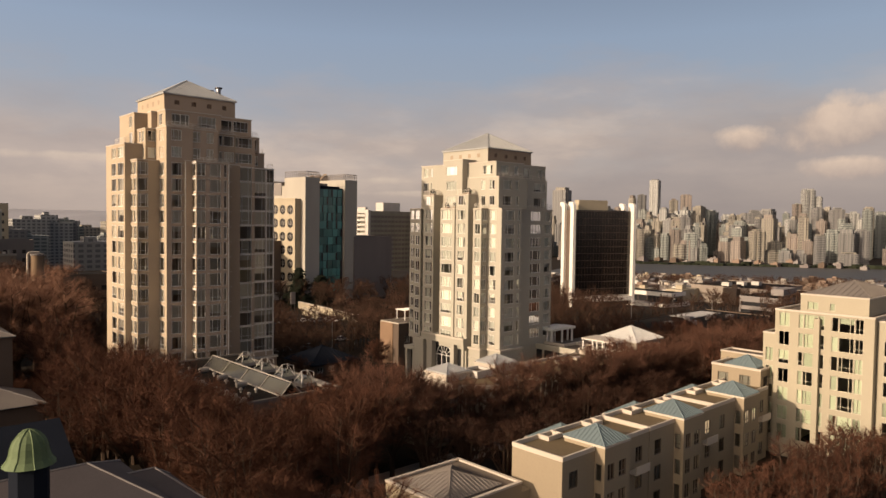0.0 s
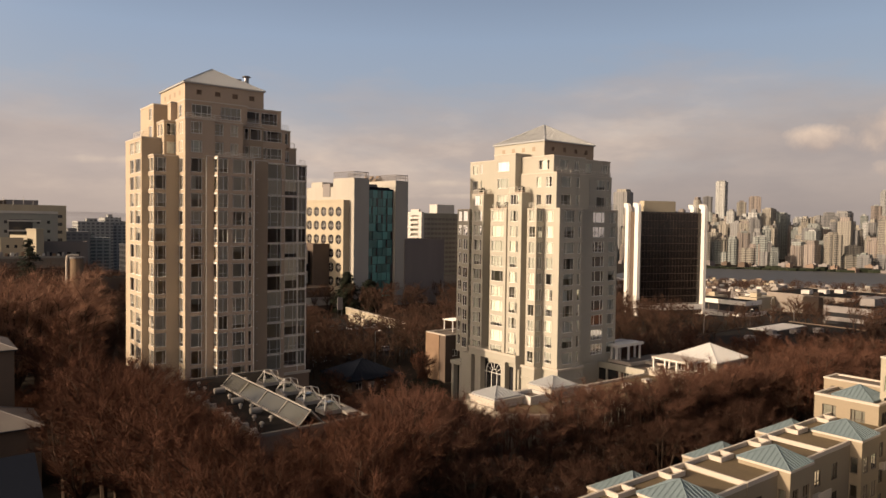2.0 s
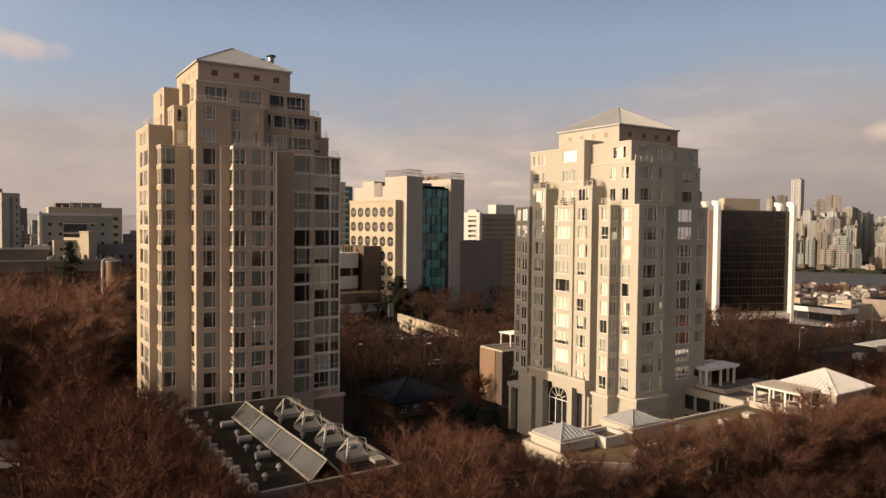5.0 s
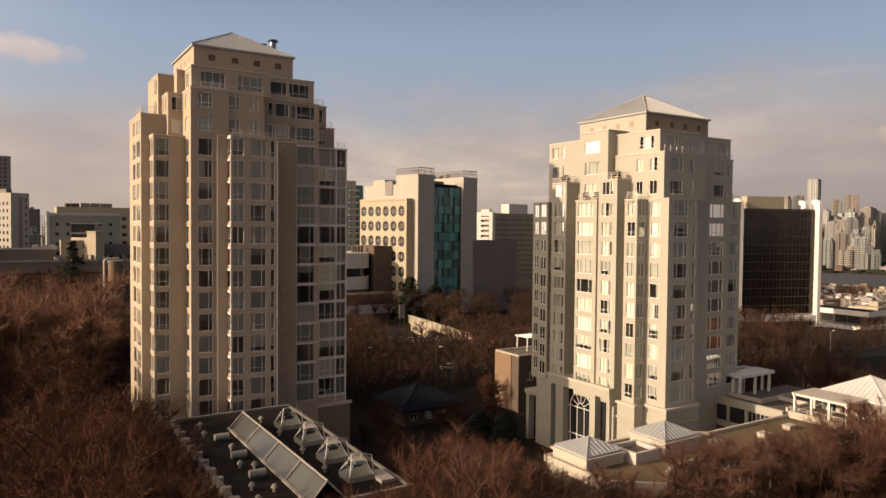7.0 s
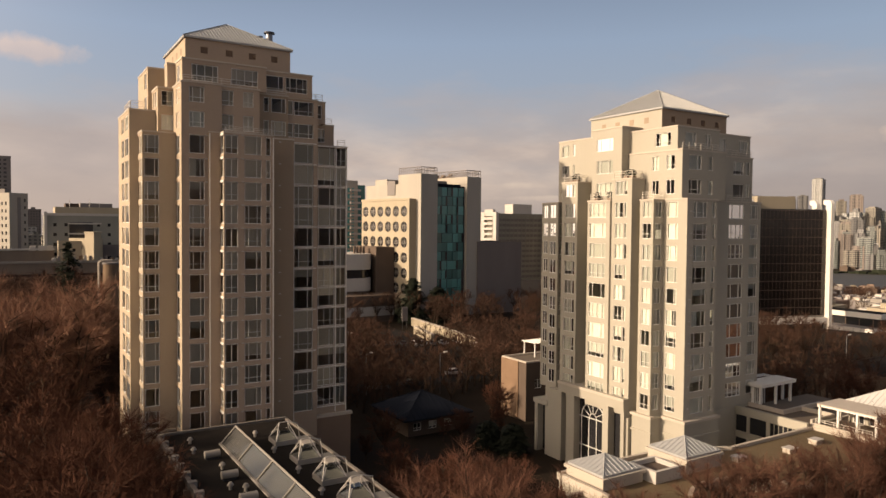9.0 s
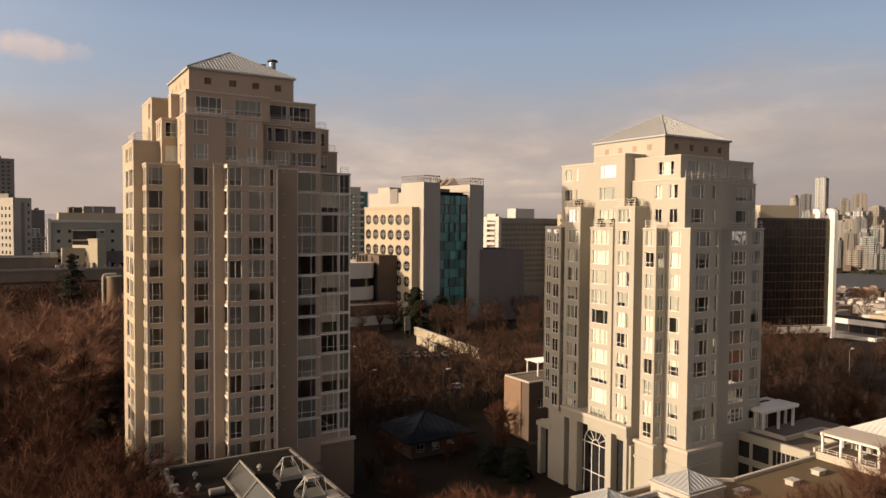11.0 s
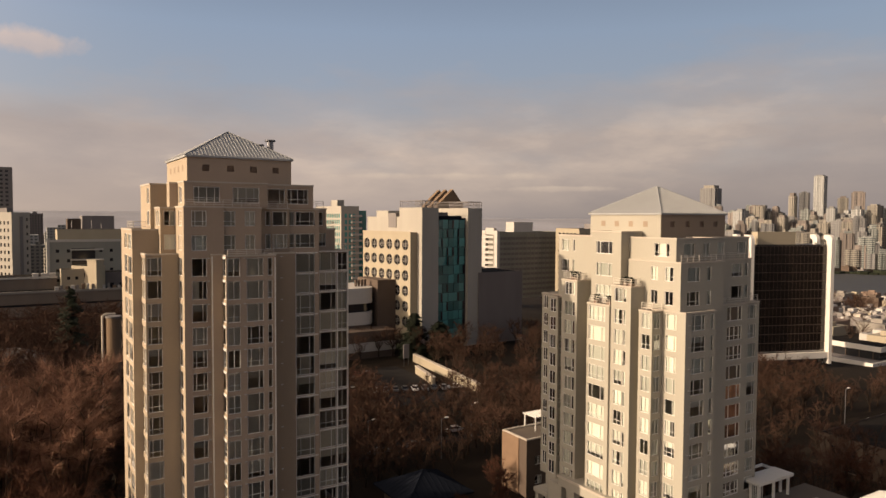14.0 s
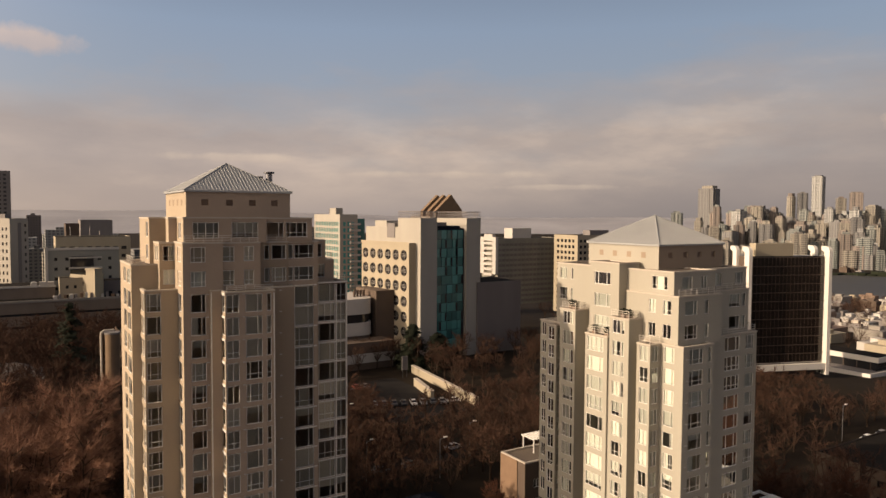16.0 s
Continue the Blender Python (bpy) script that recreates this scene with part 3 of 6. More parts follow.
block(rt, 102.0, 106.0, 105.6, 111.4, 38.9, 49.15, W=[(0.9, 3.2)], rows=RU, blind=0.88)
# Penthouse front in darker stucco: its shade is put into the colour.
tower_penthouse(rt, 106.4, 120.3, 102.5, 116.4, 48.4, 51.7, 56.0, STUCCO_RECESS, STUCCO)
railing(rt, [(123.0, 98.7), (121.7, 98.7)], 39.05)
railing(rt, [(101.2, 101.0), (101.2, 99.1), (103.0, 99.1)], 38.95)
railing(rt, [(100.7, 110.3), (100.7, 106.3)], 39.0)
railing(rt, [(100.9, 116.2), (100.9, 113.2), (102.9, 113.2)], 41.9)
railing(rt, [(100.9, 105.9), (100.9, 102.6), (102.9, 102.6)], 41.9)
railing(rt, [(112.2, 99.05), (121.4, 99.05)], 45.45, 0.9)
railing(rt, [(103.5, 96.5), (111.8, 96.5)], 45.47, 0.9)
railing(rt, [(121.4, 98.75), (112.2, 98.75)], 39.05, 0.9)
# base of the tower with its portal
s = Shape()
s.box(102.7, 109.4, 94.7, 98.4, 0, 10.2).box(100.7, 103.5, 98.5, 101.7, 0, 10.2).box(102.6, 124.0, 98.4, 121.9, 0, 9.58).box(100.2, 103.6, 101.9, 103.2, 0, 9.5)
part("base", s, STUCCO, rt, "plain lower storeys below a moulded band")
for x0, x1, y0, y1 in ((102.5, 109.6, 94.5, 95.2), (100.5, 101.2, 98.3, 101.9), (102.5, 103.1, 95.2, 98.3)):
    part("band", Shape().box(x0, x1, y0, y1, 10.1, 10.45), COPING, rt)
    part("lower_band", Shape().box(x0 + 0.05, x1 - 0.05, y0 + 0.05, y1, 8.05, 8.35), STUCCO, rt)
portal = part("entablature", Shape().box(99.7, 103.4, 102.3, 115.6, 10.5, 12.0), STUCCO, rt, "stucco beam over the entrance piers")
part("band", Shape().box(99.55, 99.7, 102.2, 115.7, 11.75, 12.1), COPING, rt)
for y0, y1 in ((102.3, 102.9), (105.2, 106.3), (112.1, 113.8), (114.9, 118.0)):
    part("pier", Shape().box(99.8, 101.2, y0, y1, 0, 10.5), STUCCO, rt)
part("side_porch", Shape().box(99.9, 103.2, 118.05, 118.7, 0, 7.6).box(99.9, 103.2, 120.5, 121.2, 0, 7.6).box(99.7, 103.4, 118.05, 121.4, 7.6, 8.3), STUCCO, rt)
for y0, y1 in ((106.3, 112.1), (113.8, 114.9), (102.9, 105.2), (118.7, 120.5)):
    part("glazing", Shape().box(101.0, 101.06, y0, y1, 0.2, 10.5 if y0 < 118 else 7.6), LOUNGE, rt, "dark entrance glazing")
s = Shape()
cy, cz, rad = 109.2, 7.6, 2.3
pts = [(cy + rad * math.cos(math.pi * k / 16), cz + rad * math.sin(math.pi * k / 16)) for k in range(17)]
for (ya, za), (yb, zb) in zip(pts, pts[1:]):
    s.tube((100.8, ya, za), (100.8, yb, zb), 0.09, sides=5)
for y in (cy - rad, cy - rad / 3, cy + rad / 3, cy + rad):
    s.tube((100.8, y, 0.1), (100.8, y, cz + (0 if abs(y - cy) > 1 else 0.2)), 0.07, sides=5)
for k in range(1, 6):
    w = math.pi * k / 6
    s.tube((100.8, cy + 0.7 * math.cos(w), cz + 0.7 * math.sin(w)), (100.8, cy + rad * math.cos(w), cz + rad * math.sin(w)), 0.05, sides=4)
for k in range(10):
    w0, w1 = math.pi * k / 10, math.pi * (k + 1) / 10
    s.tube((100.8, cy + 0.7 * math.cos(w0), cz + 0.7 * math.sin(w0)), (100.8, cy + 0.7 * math.cos(w1), cz + 0.7 * math.sin(w1)), 0.05, sides=4)
for z in (3.4, 7.6):
    s.tube((100.8, cy - 2.8, z), (100.8, cy + 2.8, z), 0.07, sides=4)
part("arched_window_frame", s, FRAME, portal, "white arched fanlight frame")

lt = thing("apartment_tower", "taller beige stucco apartment tower with bay windows and stepped top", "tower", (0, 0, 0), "apartment towers")
L = rows_down(46.2, 13, 2.83, 0.36, 2.25)
LB = rows_down(46.2, 13, 2.83, 0.16, 2.56)   # the glazed bays
LU = [(46.2 + 0.7, 1.9), (49.25 + 0.65, 1.9), (52.2 + 0.6, 2.0)]
block(lt, 42.3, 47.0, 130.3, 140.5, 6.0, 49.3, W=[(3.0, 2.6), (6.4, 3.2)], rows=L + LU[:1], mat=STUCCO_SUNLIT, blind=0.7, style=TALLSTYLE)
block(lt, 43.3, 48.0, 127.0, 131.0, 6.0, 46.3, S=[(0.2, 1.7)], W=[(0.5, 1.4), (2.2, 1.6)], rows=L, mat=STUCCO_SUNLIT, blind=0.7, style=TALLSTYLE)
block(lt, 47.2, 52.0, 123.75, 129.0, 6.0, 52.2, S=[(0.9, 1.8)], W=[(2.0, 2.2)], rows=L + LU[:2], mat=STUCCO_TALL, side=STUCCO_SUNLIT, blind=0.7, style=TALLSTYLE)
block(lt, 50.35, 51.7, 123.3, 124.5, 6.0, 46.35, coping=0.12, mat=STUCCO_TALL, side=STUCCO_SUNLIT, blind=0.7)
block(lt, 51.65, 57.8, 121.5, 125.5, 6.0, 46.2, S=[(0.15, 1.55), (2.5, 2.1), (5.15, 0.6)], W=[(0.6, 1.0), (1.9, 1.9)], rows=L, mat=STUCCO_TALL, side=STUCCO_SUNLIT, blind=0.7, style=TALLSTYLE)
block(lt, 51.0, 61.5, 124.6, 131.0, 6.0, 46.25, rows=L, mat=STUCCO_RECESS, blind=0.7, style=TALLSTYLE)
block(lt, 60.9, 65.6, 126.6, 134.0, 6.0, 52.05, S=[(0.25, 0.95), (1.32, 2.75)], W=(), rows=LB + LU[:2], mat=STUCCO_TALL, blind=0.7, style=TALLSTYLE)
block(lt, 65.5, 70.7, 128.3, 141.0, 8.2, 46.2, S=[(0.2, 3.15), (3.47, 1.6)], rows=LB, mat=STUCCO_TALL, blind=0.7, style=TALLSTYLE)
block(lt, 65.3, 69.2, 129.6, 140.0, 46.2, 49.3, S=[(0.5, 2.0)], rows=LU, mat=STUCCO_TALL, blind=0.7, style=TALLSTYLE)
block(lt, 65.0, 67.2, 127.9, 139.0, 49.2, 52.15, S=[(0.4, 1.3)], rows=LU, mat=STUCCO_TALL, blind=0.7, style=TALLSTYLE)
block(lt, 47.3, 56.8, 124.1, 131.0, 46.3, 52.16, S=[(4.1, 2.1), (7.4, 1.3)], rows=LU, mat=STUCCO_TALL, side=STUCCO_SUNLIT, blind=0.7, style=TALLSTYLE)
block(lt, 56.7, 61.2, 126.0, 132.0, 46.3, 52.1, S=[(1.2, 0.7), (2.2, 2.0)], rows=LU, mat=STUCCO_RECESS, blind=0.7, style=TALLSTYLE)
block(lt, 47.6, 58.0, 125.2, 134.0, 52.2, 55.3, S=[(1.1, 3.2), (5.9, 3.4)], W=[(5.6, 1.7)], rows=LU, mat=STUCCO_TALL, side=STUCCO_SUNLIT, blind=0.7, style=TALLSTYLE)
block(lt, 57.9, 64.7, 126.4, 136.0, 52.15, 55.25, S=[(0.4, 2.4), (3.1, 3.0)], rows=LU, mat=STUCCO_TALL, blind=0.7, style=TALLSTYLE)
block(lt, 44.9, 48.0, 133.0, 141.0, 46.2, 55.2, W=[(5.2, 1.8)], rows=LU, mat=STUCCO_SUNLIT, blind=0.7, style=TALLSTYLE)
block(lt, 45.4, 48.5, 128.8, 133.0, 46.3, 52.1, S=[(0.4, 1.4)], W=[(0.9, 1.0), (2.3, 1.2)], rows=LU, mat=STUCCO_SUNLIT, blind=0.7, style=TALLSTYLE)
block(lt, 46.6, 49.5, 129.2, 131.0, 52.1, 55.25, mat=STUCCO_TALL, side=STUCCO_SUNLIT, blind=0.7)
tower_penthouse(lt, 48.6, 62.3, 128.4, 142.0, 55.3, 58.7, 62.9, STUCCO_TALL, STUCCO_SUNLIT)
railing(lt, [(42.5, 136.0), (42.5, 130.6), (44.0, 130.6)], 49.45)
railing(lt, [(70.5, 128.6), (69.3, 128.6)], 46.3)
railing(lt, [(69.0, 129.9), (67.4, 129.9)], 49.4)
railing(lt, [(66.9, 128.2), (64.9, 128.2)], 52.3)
railing(lt, [(47.5, 124.3), (56.6, 124.3)], 52.3, 0.9)
railing(lt, [(57.0, 126.2), (61.0, 126.2)], 52.25, 0.9)
railing(lt, [(57.7, 121.8), (51.9, 121.8)], 46.35, 0.7)
s = Shape()
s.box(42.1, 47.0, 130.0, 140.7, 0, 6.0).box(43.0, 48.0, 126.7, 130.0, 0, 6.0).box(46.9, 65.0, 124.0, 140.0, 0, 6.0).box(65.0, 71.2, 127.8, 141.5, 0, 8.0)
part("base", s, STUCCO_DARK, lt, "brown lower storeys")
part("band", Shape().box(64.8, 71.4, 127.6, 128.3, 8.0, 8.4), COPING, lt)
part("band", Shape().box(43.0, 47.0, 126.75, 127.0, 9.3, 9.6), COPING, lt)
vent = thing("roof_exhaust", "shiny steel exhaust stack with a flat cap on the tower roof", "exhaust stack", (60.4, 131.6, 59.6))
part("pipe", Shape().tube((0, 0, 0), (0, 0, 1.9), 0.45, sides=14), STEEL, vent)
part("cap", Shape().tube((0, 0, 1.95), (0, 0, 2.15), 0.75, 0.7, sides=14), DARKMETAL, vent)
part("side_pipe", Shape().tube((-0.6, 0.3, 0.9), (-1.2, 0.3, 1.2), 0.2, sides=8).tube((-1.2, 0.3, 1.0), (-1.2, 0.3, 1.5), 0.42, sides=12).tube((-0.6, 0.3, 0.0), (-0.6, 0.3, 1.0), 0.2, sides=8), DARKMETAL, vent)


def sconces(tower, face, plane, spots, zs):
    """Small pale wall vents, one by each storey."""
    me = kinds.setdefault("sconce", Shape().box(-0.14, 0.14, -0.14, 0.0, 0.0, 0.12).mesh("wall_vent", WHITE))
    for u in spots:
        for z in zs:
            at = (u, plane, z) if face == "S" else (plane, u, z)
            part("wall_vent", me, WHITE, tower, "", Matrix.Translation(at) @ pose(0, 0, 0, 0, 0, 0 if face == "S" else -90))


sconces(lt, "S", 121.5, (52.9, 53.9, 55.6), [46.2 - 2.83 * k - 0.25 for k in range(13)])
sconces(lt, "S", 124.6, (58.4, 59.6), [46.2 - 2.83 * k - 0.35 for k in range(13)])
sconces(lt, "S", 123.75, (48.3, 50.1), [46.2 - 2.83 * k - 0.3 for k in range(13)])
sconces(lt, "S", 126.6, (63.6,), [46.2 - 2.83 * k - 0.2 for k in range(12)])
sconces(rt, "S", 95.15, (103.7,), [38.9 - 2.83 * k - 1.6 for k in range(10)])
sconces(rt, "S", 98.5, (112.8,), [38.9 - 2.83 * k - 0.3 for k in range(10)])
for x, y, z0, z1 in ((57.72, 121.42, 6.0, 46.0), (50.4, 123.22, 6.0, 46.2), (62.2, 126.52, 8.5, 46.0), (65.45, 128.2, 8.5, 46.0), (70.62, 128.22, 8.5, 46.0), (69.0, 128.22, 8.5, 46.0)):
    part("corner_trim", Shape().box(x - 0.07, x + 0.07, y, y + 0.06, z0, z1), FRAME, lt)
for k in range(13):
    part("spandrel", Shape().box(51.57, 51.64, 121.55, 123.25, 46.2 - 2.83 * k - 0.30, 46.2 - 2.83 * k - 0.02), FRAME, lt)

line = Shape().box(0, 1, -0.09, 0.0, 0, 0.13).mesh("floor_line", FRAME)
for k in range(14):
    for x0, x1, y in ((60.92, 65.4, 126.6), (65.6, 70.68, 128.3)):
        if k < 13 or y > 127:
            part("floor_line", line, FRAME, lt, "", Matrix.Translation((x0, y, 46.2 - 2.83 * k - 0.06)) @ Matrix.Diagonal((x1 - x0, 1, 1, 1)))

# pots on the roof terraces of the sunlit tower
r = random.Random(61)
for x, y, z in ((102.0, 104.6, 41.73), (101.6, 103.2, 41.73), (101.4, 109.6, 38.82), (101.3, 107.0, 38.82), (101.6, 114.2, 41.73), (102.2, 115.6, 41.73), (121.9, 99.6, 38.88), (122.4, 101.2, 38.88)):
    p = thing("terrace_planter", "dark shrub in a square pot on a roof terrace", "planter", (x, y, z), "planters on the tower terraces")
    part("pot", Shape().prism([(-0.3, -0.3), (0.3, -0.3), (0.3, 0.3), (-0.3, 0.3)], 0, 0.55), STUCCO_DARK, p)
    leaf = Shape()
    for k in range(120):
        c = Vector((r.gauss(0, 0.22), r.gauss(0, 0.22), 0.55 + r.random() * 0.8))
        d = Vector((r.gauss(0, 1), r.gauss(0, 1), r.gauss(0.4, 0.6))).normalized() * 0.16
        q = d.cross(Vector((r.gauss(0, 1), r.gauss(0, 1), r.gauss(0, 1)))).normalized() * 0.07
        leaf.quad(tuple(c - d), tuple(c + q), tuple(c + d), tuple(c - q))
    part("shrub", leaf, NEEDLE, p)

# ---- trees ----


def grow(seed, height, spread, twigs, limbs=7, stout=1.0):
    """A bare broadleaf tree: tapered trunk and limbs in one mesh, its fine twigs in another."""
    r = random.Random(seed)
    wood, fine = Shape(), Shape()
    fork = height * r.uniform(0.16, 0.26)
    lean = Vector((r.uniform(-0.4, 0.4), r.uniform(-0.4, 0.4), 0))
    wood.tube((0, 0, 0), Vector((0, 0, fork)) + lean * 0.4, height * 0.026, height * 0.020, 7, False)
    base = Vector((0, 0, fork)) + lean * 0.4
    ends = []
    for i in range(limbs):
        turn = 2 * math.pi * (i + r.uniform(-0.3, 0.3)) / limbs
        out = r.uniform(0.30, 1.0) if i else 0.1
        tip = base + Vector((math.cos(turn) * spread * out * 0.62, math.sin(turn) * spread * out * 0.62, (height - fork) * r.uniform(0.55, 0.80)))
        mid = base.lerp(tip, 0.45) + Vector((math.cos(turn), math.sin(turn), -0.2)) * spread * 0.10
        r0 = height * 0.012
        wood.tube(base, mid, r0, r0 * 0.7, 5, False).tube(mid, tip, r0 * 0.7, r0 * 0.28, 4, False)
        for a, b, k in ((base, mid, 2), (mid, tip, 5)):
            for j in range(k):
                p = a.lerp(b, r.uniform(0.25, 1.0))
                d = Vector((r.gauss(0, 1), r.gauss(0, 1), r.uniform(0.1, 1.3))).normalized() + Vector((math.cos(turn), math.sin(turn), 0.5)) * 0.5
                q = p + d.normalized() * spread * r.uniform(0.28, 0.52)
                q.z = min(q.z, height * r.uniform(0.86, 1.0))
                wood.tube(p, q, r0 * 0.42, r0 * 0.14, 3, False)
                ends.append((p, q))
    per = max(3, twigs // len(ends))
    for p, q in ends:
        for j in range(per):
            a = p.lerp(q, r.uniform(0.2, 1.05))
            d = (q - p).normalized() * 0.6 + Vector((r.gauss(0, 0.7), r.gauss(0, 0.7), r.gauss(0.35, 0.55)))
            b = a + d.normalized() * spread * r.uniform(0.10, 0.30)
            w = height * r.uniform(0.0010, 0.0021) * stout
            side = d.cross(Vector((r.gauss(0, 1), r.gauss(0, 1), r.gauss(0, 1)))).normalized() * w
            k = len(fine.v)
            fine.v += [tuple(a + side), tuple(a - side), tuple(b)]
            fine.f.append((k, k + 1, k + 2))
    return wood, fine


def plain_mesh(s, name, mat):
    me = bpy.data.meshes.new(name)
    me.from_pydata(s.v, [], s.f)
    me.materials.append(mat)
    me.update()
    return me


TREE_LABEL = "bare brown winter tree with a dense crown of fine twigs"
tree_kinds = []
for k, (h, sp, tw, li) in enumerate(((12.0, 5.2, 6800, 10), (11.0, 4.6, 6400, 9), (13.0, 5.0, 6600, 10), (10.0, 5.0, 6200, 11), (12.5, 3.4, 2600, 7),
                                     (12.0, 5.4, 1300, 7), (11.0, 5.0, 1200, 7), (13.0, 5.2, 8200, 12), (12.0, 5.6, 8200, 12), (11.0, 5.6, 440, 5), (12.0, 5.6, 8200, 12), (11.0, 4.8, 5600, 10))):
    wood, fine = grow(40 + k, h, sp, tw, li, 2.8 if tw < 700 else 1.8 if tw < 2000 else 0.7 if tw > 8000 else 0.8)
    tree_kinds.append((plain_mesh(wood, "trunk", BARK), plain_mesh(fine, "crown", TWIG_LIT if k in (7, 8) else TWIG_PALE if k in (5, 6) else TWIG_RED if k == 10 else TWIG_SHADED if k == 11 else TWIG), h))

planted = []


def plant(kind, x, y, height, turn, group):
    trunk_mesh, crown_mesh, h = tree_kinds[kind]
    t = thing("bare_tree", TREE_LABEL, "tree", (x, y, ground_height(x, y) - 0.05), group, turn)
    t.scale = (height / h,) * 3
    part("trunk", trunk_mesh, BARK, t)
    part("crown", crown_mesh, TWIG, t, "reddish haze of fine twigs" if 6 < kind < 11 else "")
    planted.append((x, y))


KEEP = []   # plan rectangles kept free of trees


def wood_patch(x0, x1, y0, y1, count, kinds_, hmin, hmax, group, seed, gap=3.6):
    r = random.Random(seed)
    tries = 0
    while count and tries < 4000:
        tries += 1
        x, y = r.uniform(x0, x1), r.uniform(y0, y1)
        if any(a - 1.5 < x < b + 1.5 and c - 1.5 < y < d + 1.5 for a, b, c, d in KEEP):
            continue
        if any((x - u) ** 2 + (y - v) ** 2 < gap * gap for u, v in planted):
            continue
        plant(r.choice(kinds_), x, y, r.uniform(hmin, hmax), r.uniform(0, 360), group)
        count -= 1


KEEP += [(59, 135, 36.0, 54), (40, 60, 83, 120), (40, 72, 119, 143), (76, 138, 80, 126), (107, 126, 132, 146), (112, 146, 196, 250), (83, 98, 134, 149),
         (110, 140, 18, 46), (43, 62, 40, 66), (-26, 32, 40, 72), (240, 300, 145, 220), (70.5, 84, 79, 90), (98, 122, 76, 84), (155, 215, 260, 312), (120, 156, 270, 300), (-26, 30, 78, 141), (6, 40, 190, 214), (6, 40, 246, 262), (60, 140, 84, 88), (98, 140, 77, 84), (236, 352, 138, 210), (168, 236, 90, 119)]
for x, y, h in ((61.0, 81.5, 17.0), (65.5, 82.0, 15.5), (60.5, 76.0, 15.0), (70.5, 81.0, 13.5), (74.5, 77.5, 13.0), (66.0, 76.0, 14.0), (78.8, 76.5, 12.0), (86.7, 76.0, 14.5), (92.5, 75.5, 14.5), (98.6, 72.0, 14.5),
                (103.5, 72.5, 15.0), (109.0, 72.8, 15.0), (114.5, 72.5, 15.5), (119.5, 73.0, 14.5), (124.5, 71.0, 14.0), (129.5, 72.5, 13.5), (138.0, 66.0, 17.0), (143.0, 70.0, 15.5), (134.0, 71.0, 14.0), (147.0, 63.0, 16.0)):
    plant(10, x, y, h, x * 37 % 360, "russet trees along the street")
for x, y, h in ((30.8, 112.5, 16.5), (31.5, 119.5, 17.5), (30.5, 126.5, 20.0), (31.5, 133.5, 21.0), (27.4, 108.0, 15.0), (27.6, 99.0, 12.0), (102.0, 133.0, 8.0), (104.0, 138.5, 7.5)):
    plant(2, x, y, h, x * 53 % 360, "dark trees beside the old houses")
wood_patch(28, 60, 67, 84, 15, (0, 1, 3), 13, 16.5, "trees by the low podium", 1)
wood_patch(28, 43, 44, 67, 10, (0, 1, 3), 9.0, 12.0, "trees by the low podium", 18)
wood_patch(28, 42, 84, 121, 22, (2, 3, 0), 14.5, 18.5, "trees by the tall tower", 2)
wood_patch(2, 40, 152, 186, 22, (7, 8), 22, 28, "tall park trees", 16, 4.6)
wood_patch(24, 41, 121, 150, 14, (1, 3), 7.5, 10.5, "low trees beside the tall tower", 17, 3.4)
wood_patch(60, 112, 60, 84, 22, (11,), 8.5, 11.5, "street trees", 4)
wood_patch(59, 76, 84, 100, 9, (0, 1, 3), 10.0, 12.5, "trees between the towers", 5)
wood_patch(128, 200, 50, 112, 62, (5, 6, 0), 11, 15.0, "trees beyond the terrace", 7)
wood_patch(99, 142, 66, 76.5, 28, (11,), 8.8, 11.0, "low trees before the terrace", 15, 2.8)
wood_patch(66, 118, 26, 41, 58, (4,), 8.5, 12.5, "slender garden trees", 9, 1.9)
wood_patch(74, 160, 148, 200, 36, (5, 6), 9.0, 13.0, "trees before the hospital", 6)
wood_patch(72, 100, 100, 132, 9, (1, 3), 4.5, 7.5, "low garden trees", 12, 2.6)
far_woods = []


def far_patch(x0, x1, y0, y1, count, hmin, hmax, seed, gap=4.0, which=(5, 6)):
    r = random.Random(seed)
    tries = 0
    while count and tries < 6000:
        tries += 1
        x, y = r.uniform(x0, x1), r.uniform(y0, y1)
        if any(a - 1.5 < x < b + 1.5 and c - 1.5 < y < d + 1.5 for a, b, c, d in KEEP) or any((x - u) ** 2 + (y - v) ** 2 < gap * gap for u, v in planted):
            continue
        planted.append((x, y))
        far_woods.append((r.choice(which), x, y, r.uniform(hmin, hmax), r.uniform(0, 6.28)))
        count -= 1


far_patch(74, 104, 150, 166, 22, 7, 10, 41, 2.5, (9,))
# Wood hidden behind the tall tower, added to cast shade between the towers.
far_patch(42, 76, 146, 176, 36, 13, 17, 43, 3.0, (9,))
far_patch(-4, 44, 176, 300, 50, 17, 24, 31)
far_patch(18, 84, 300, 374, 70, 13, 18, 44, 3.6, (5, 6, 9))
far_patch(44, 110, 176, 296, 50, 10, 15, 32)
far_patch(76, 156, 150, 200, 60, 8, 12, 37, 3.0, (9,))
far_patch(100, 160, 200, 270, 34, 9, 13, 33, 3.2)
far_patch(160, 320, 186, 262, 70, 9, 13, 34)
far_patch(126, 240, 132, 186, 54, 9, 13, 35, 3.4)
far_patch(126, 240, 112, 186, 46, 7, 10, 38, 2.4, (9,))
far_patch(200, 340, 40, 145, 60, 9, 13, 36)
far_patch(300, 620, 60, 420, 300, 8, 13, 39, 5.0, (9,))
far_patch(560, 760, 200, 480, 90, 8, 13, 42, 6.0, (9,))
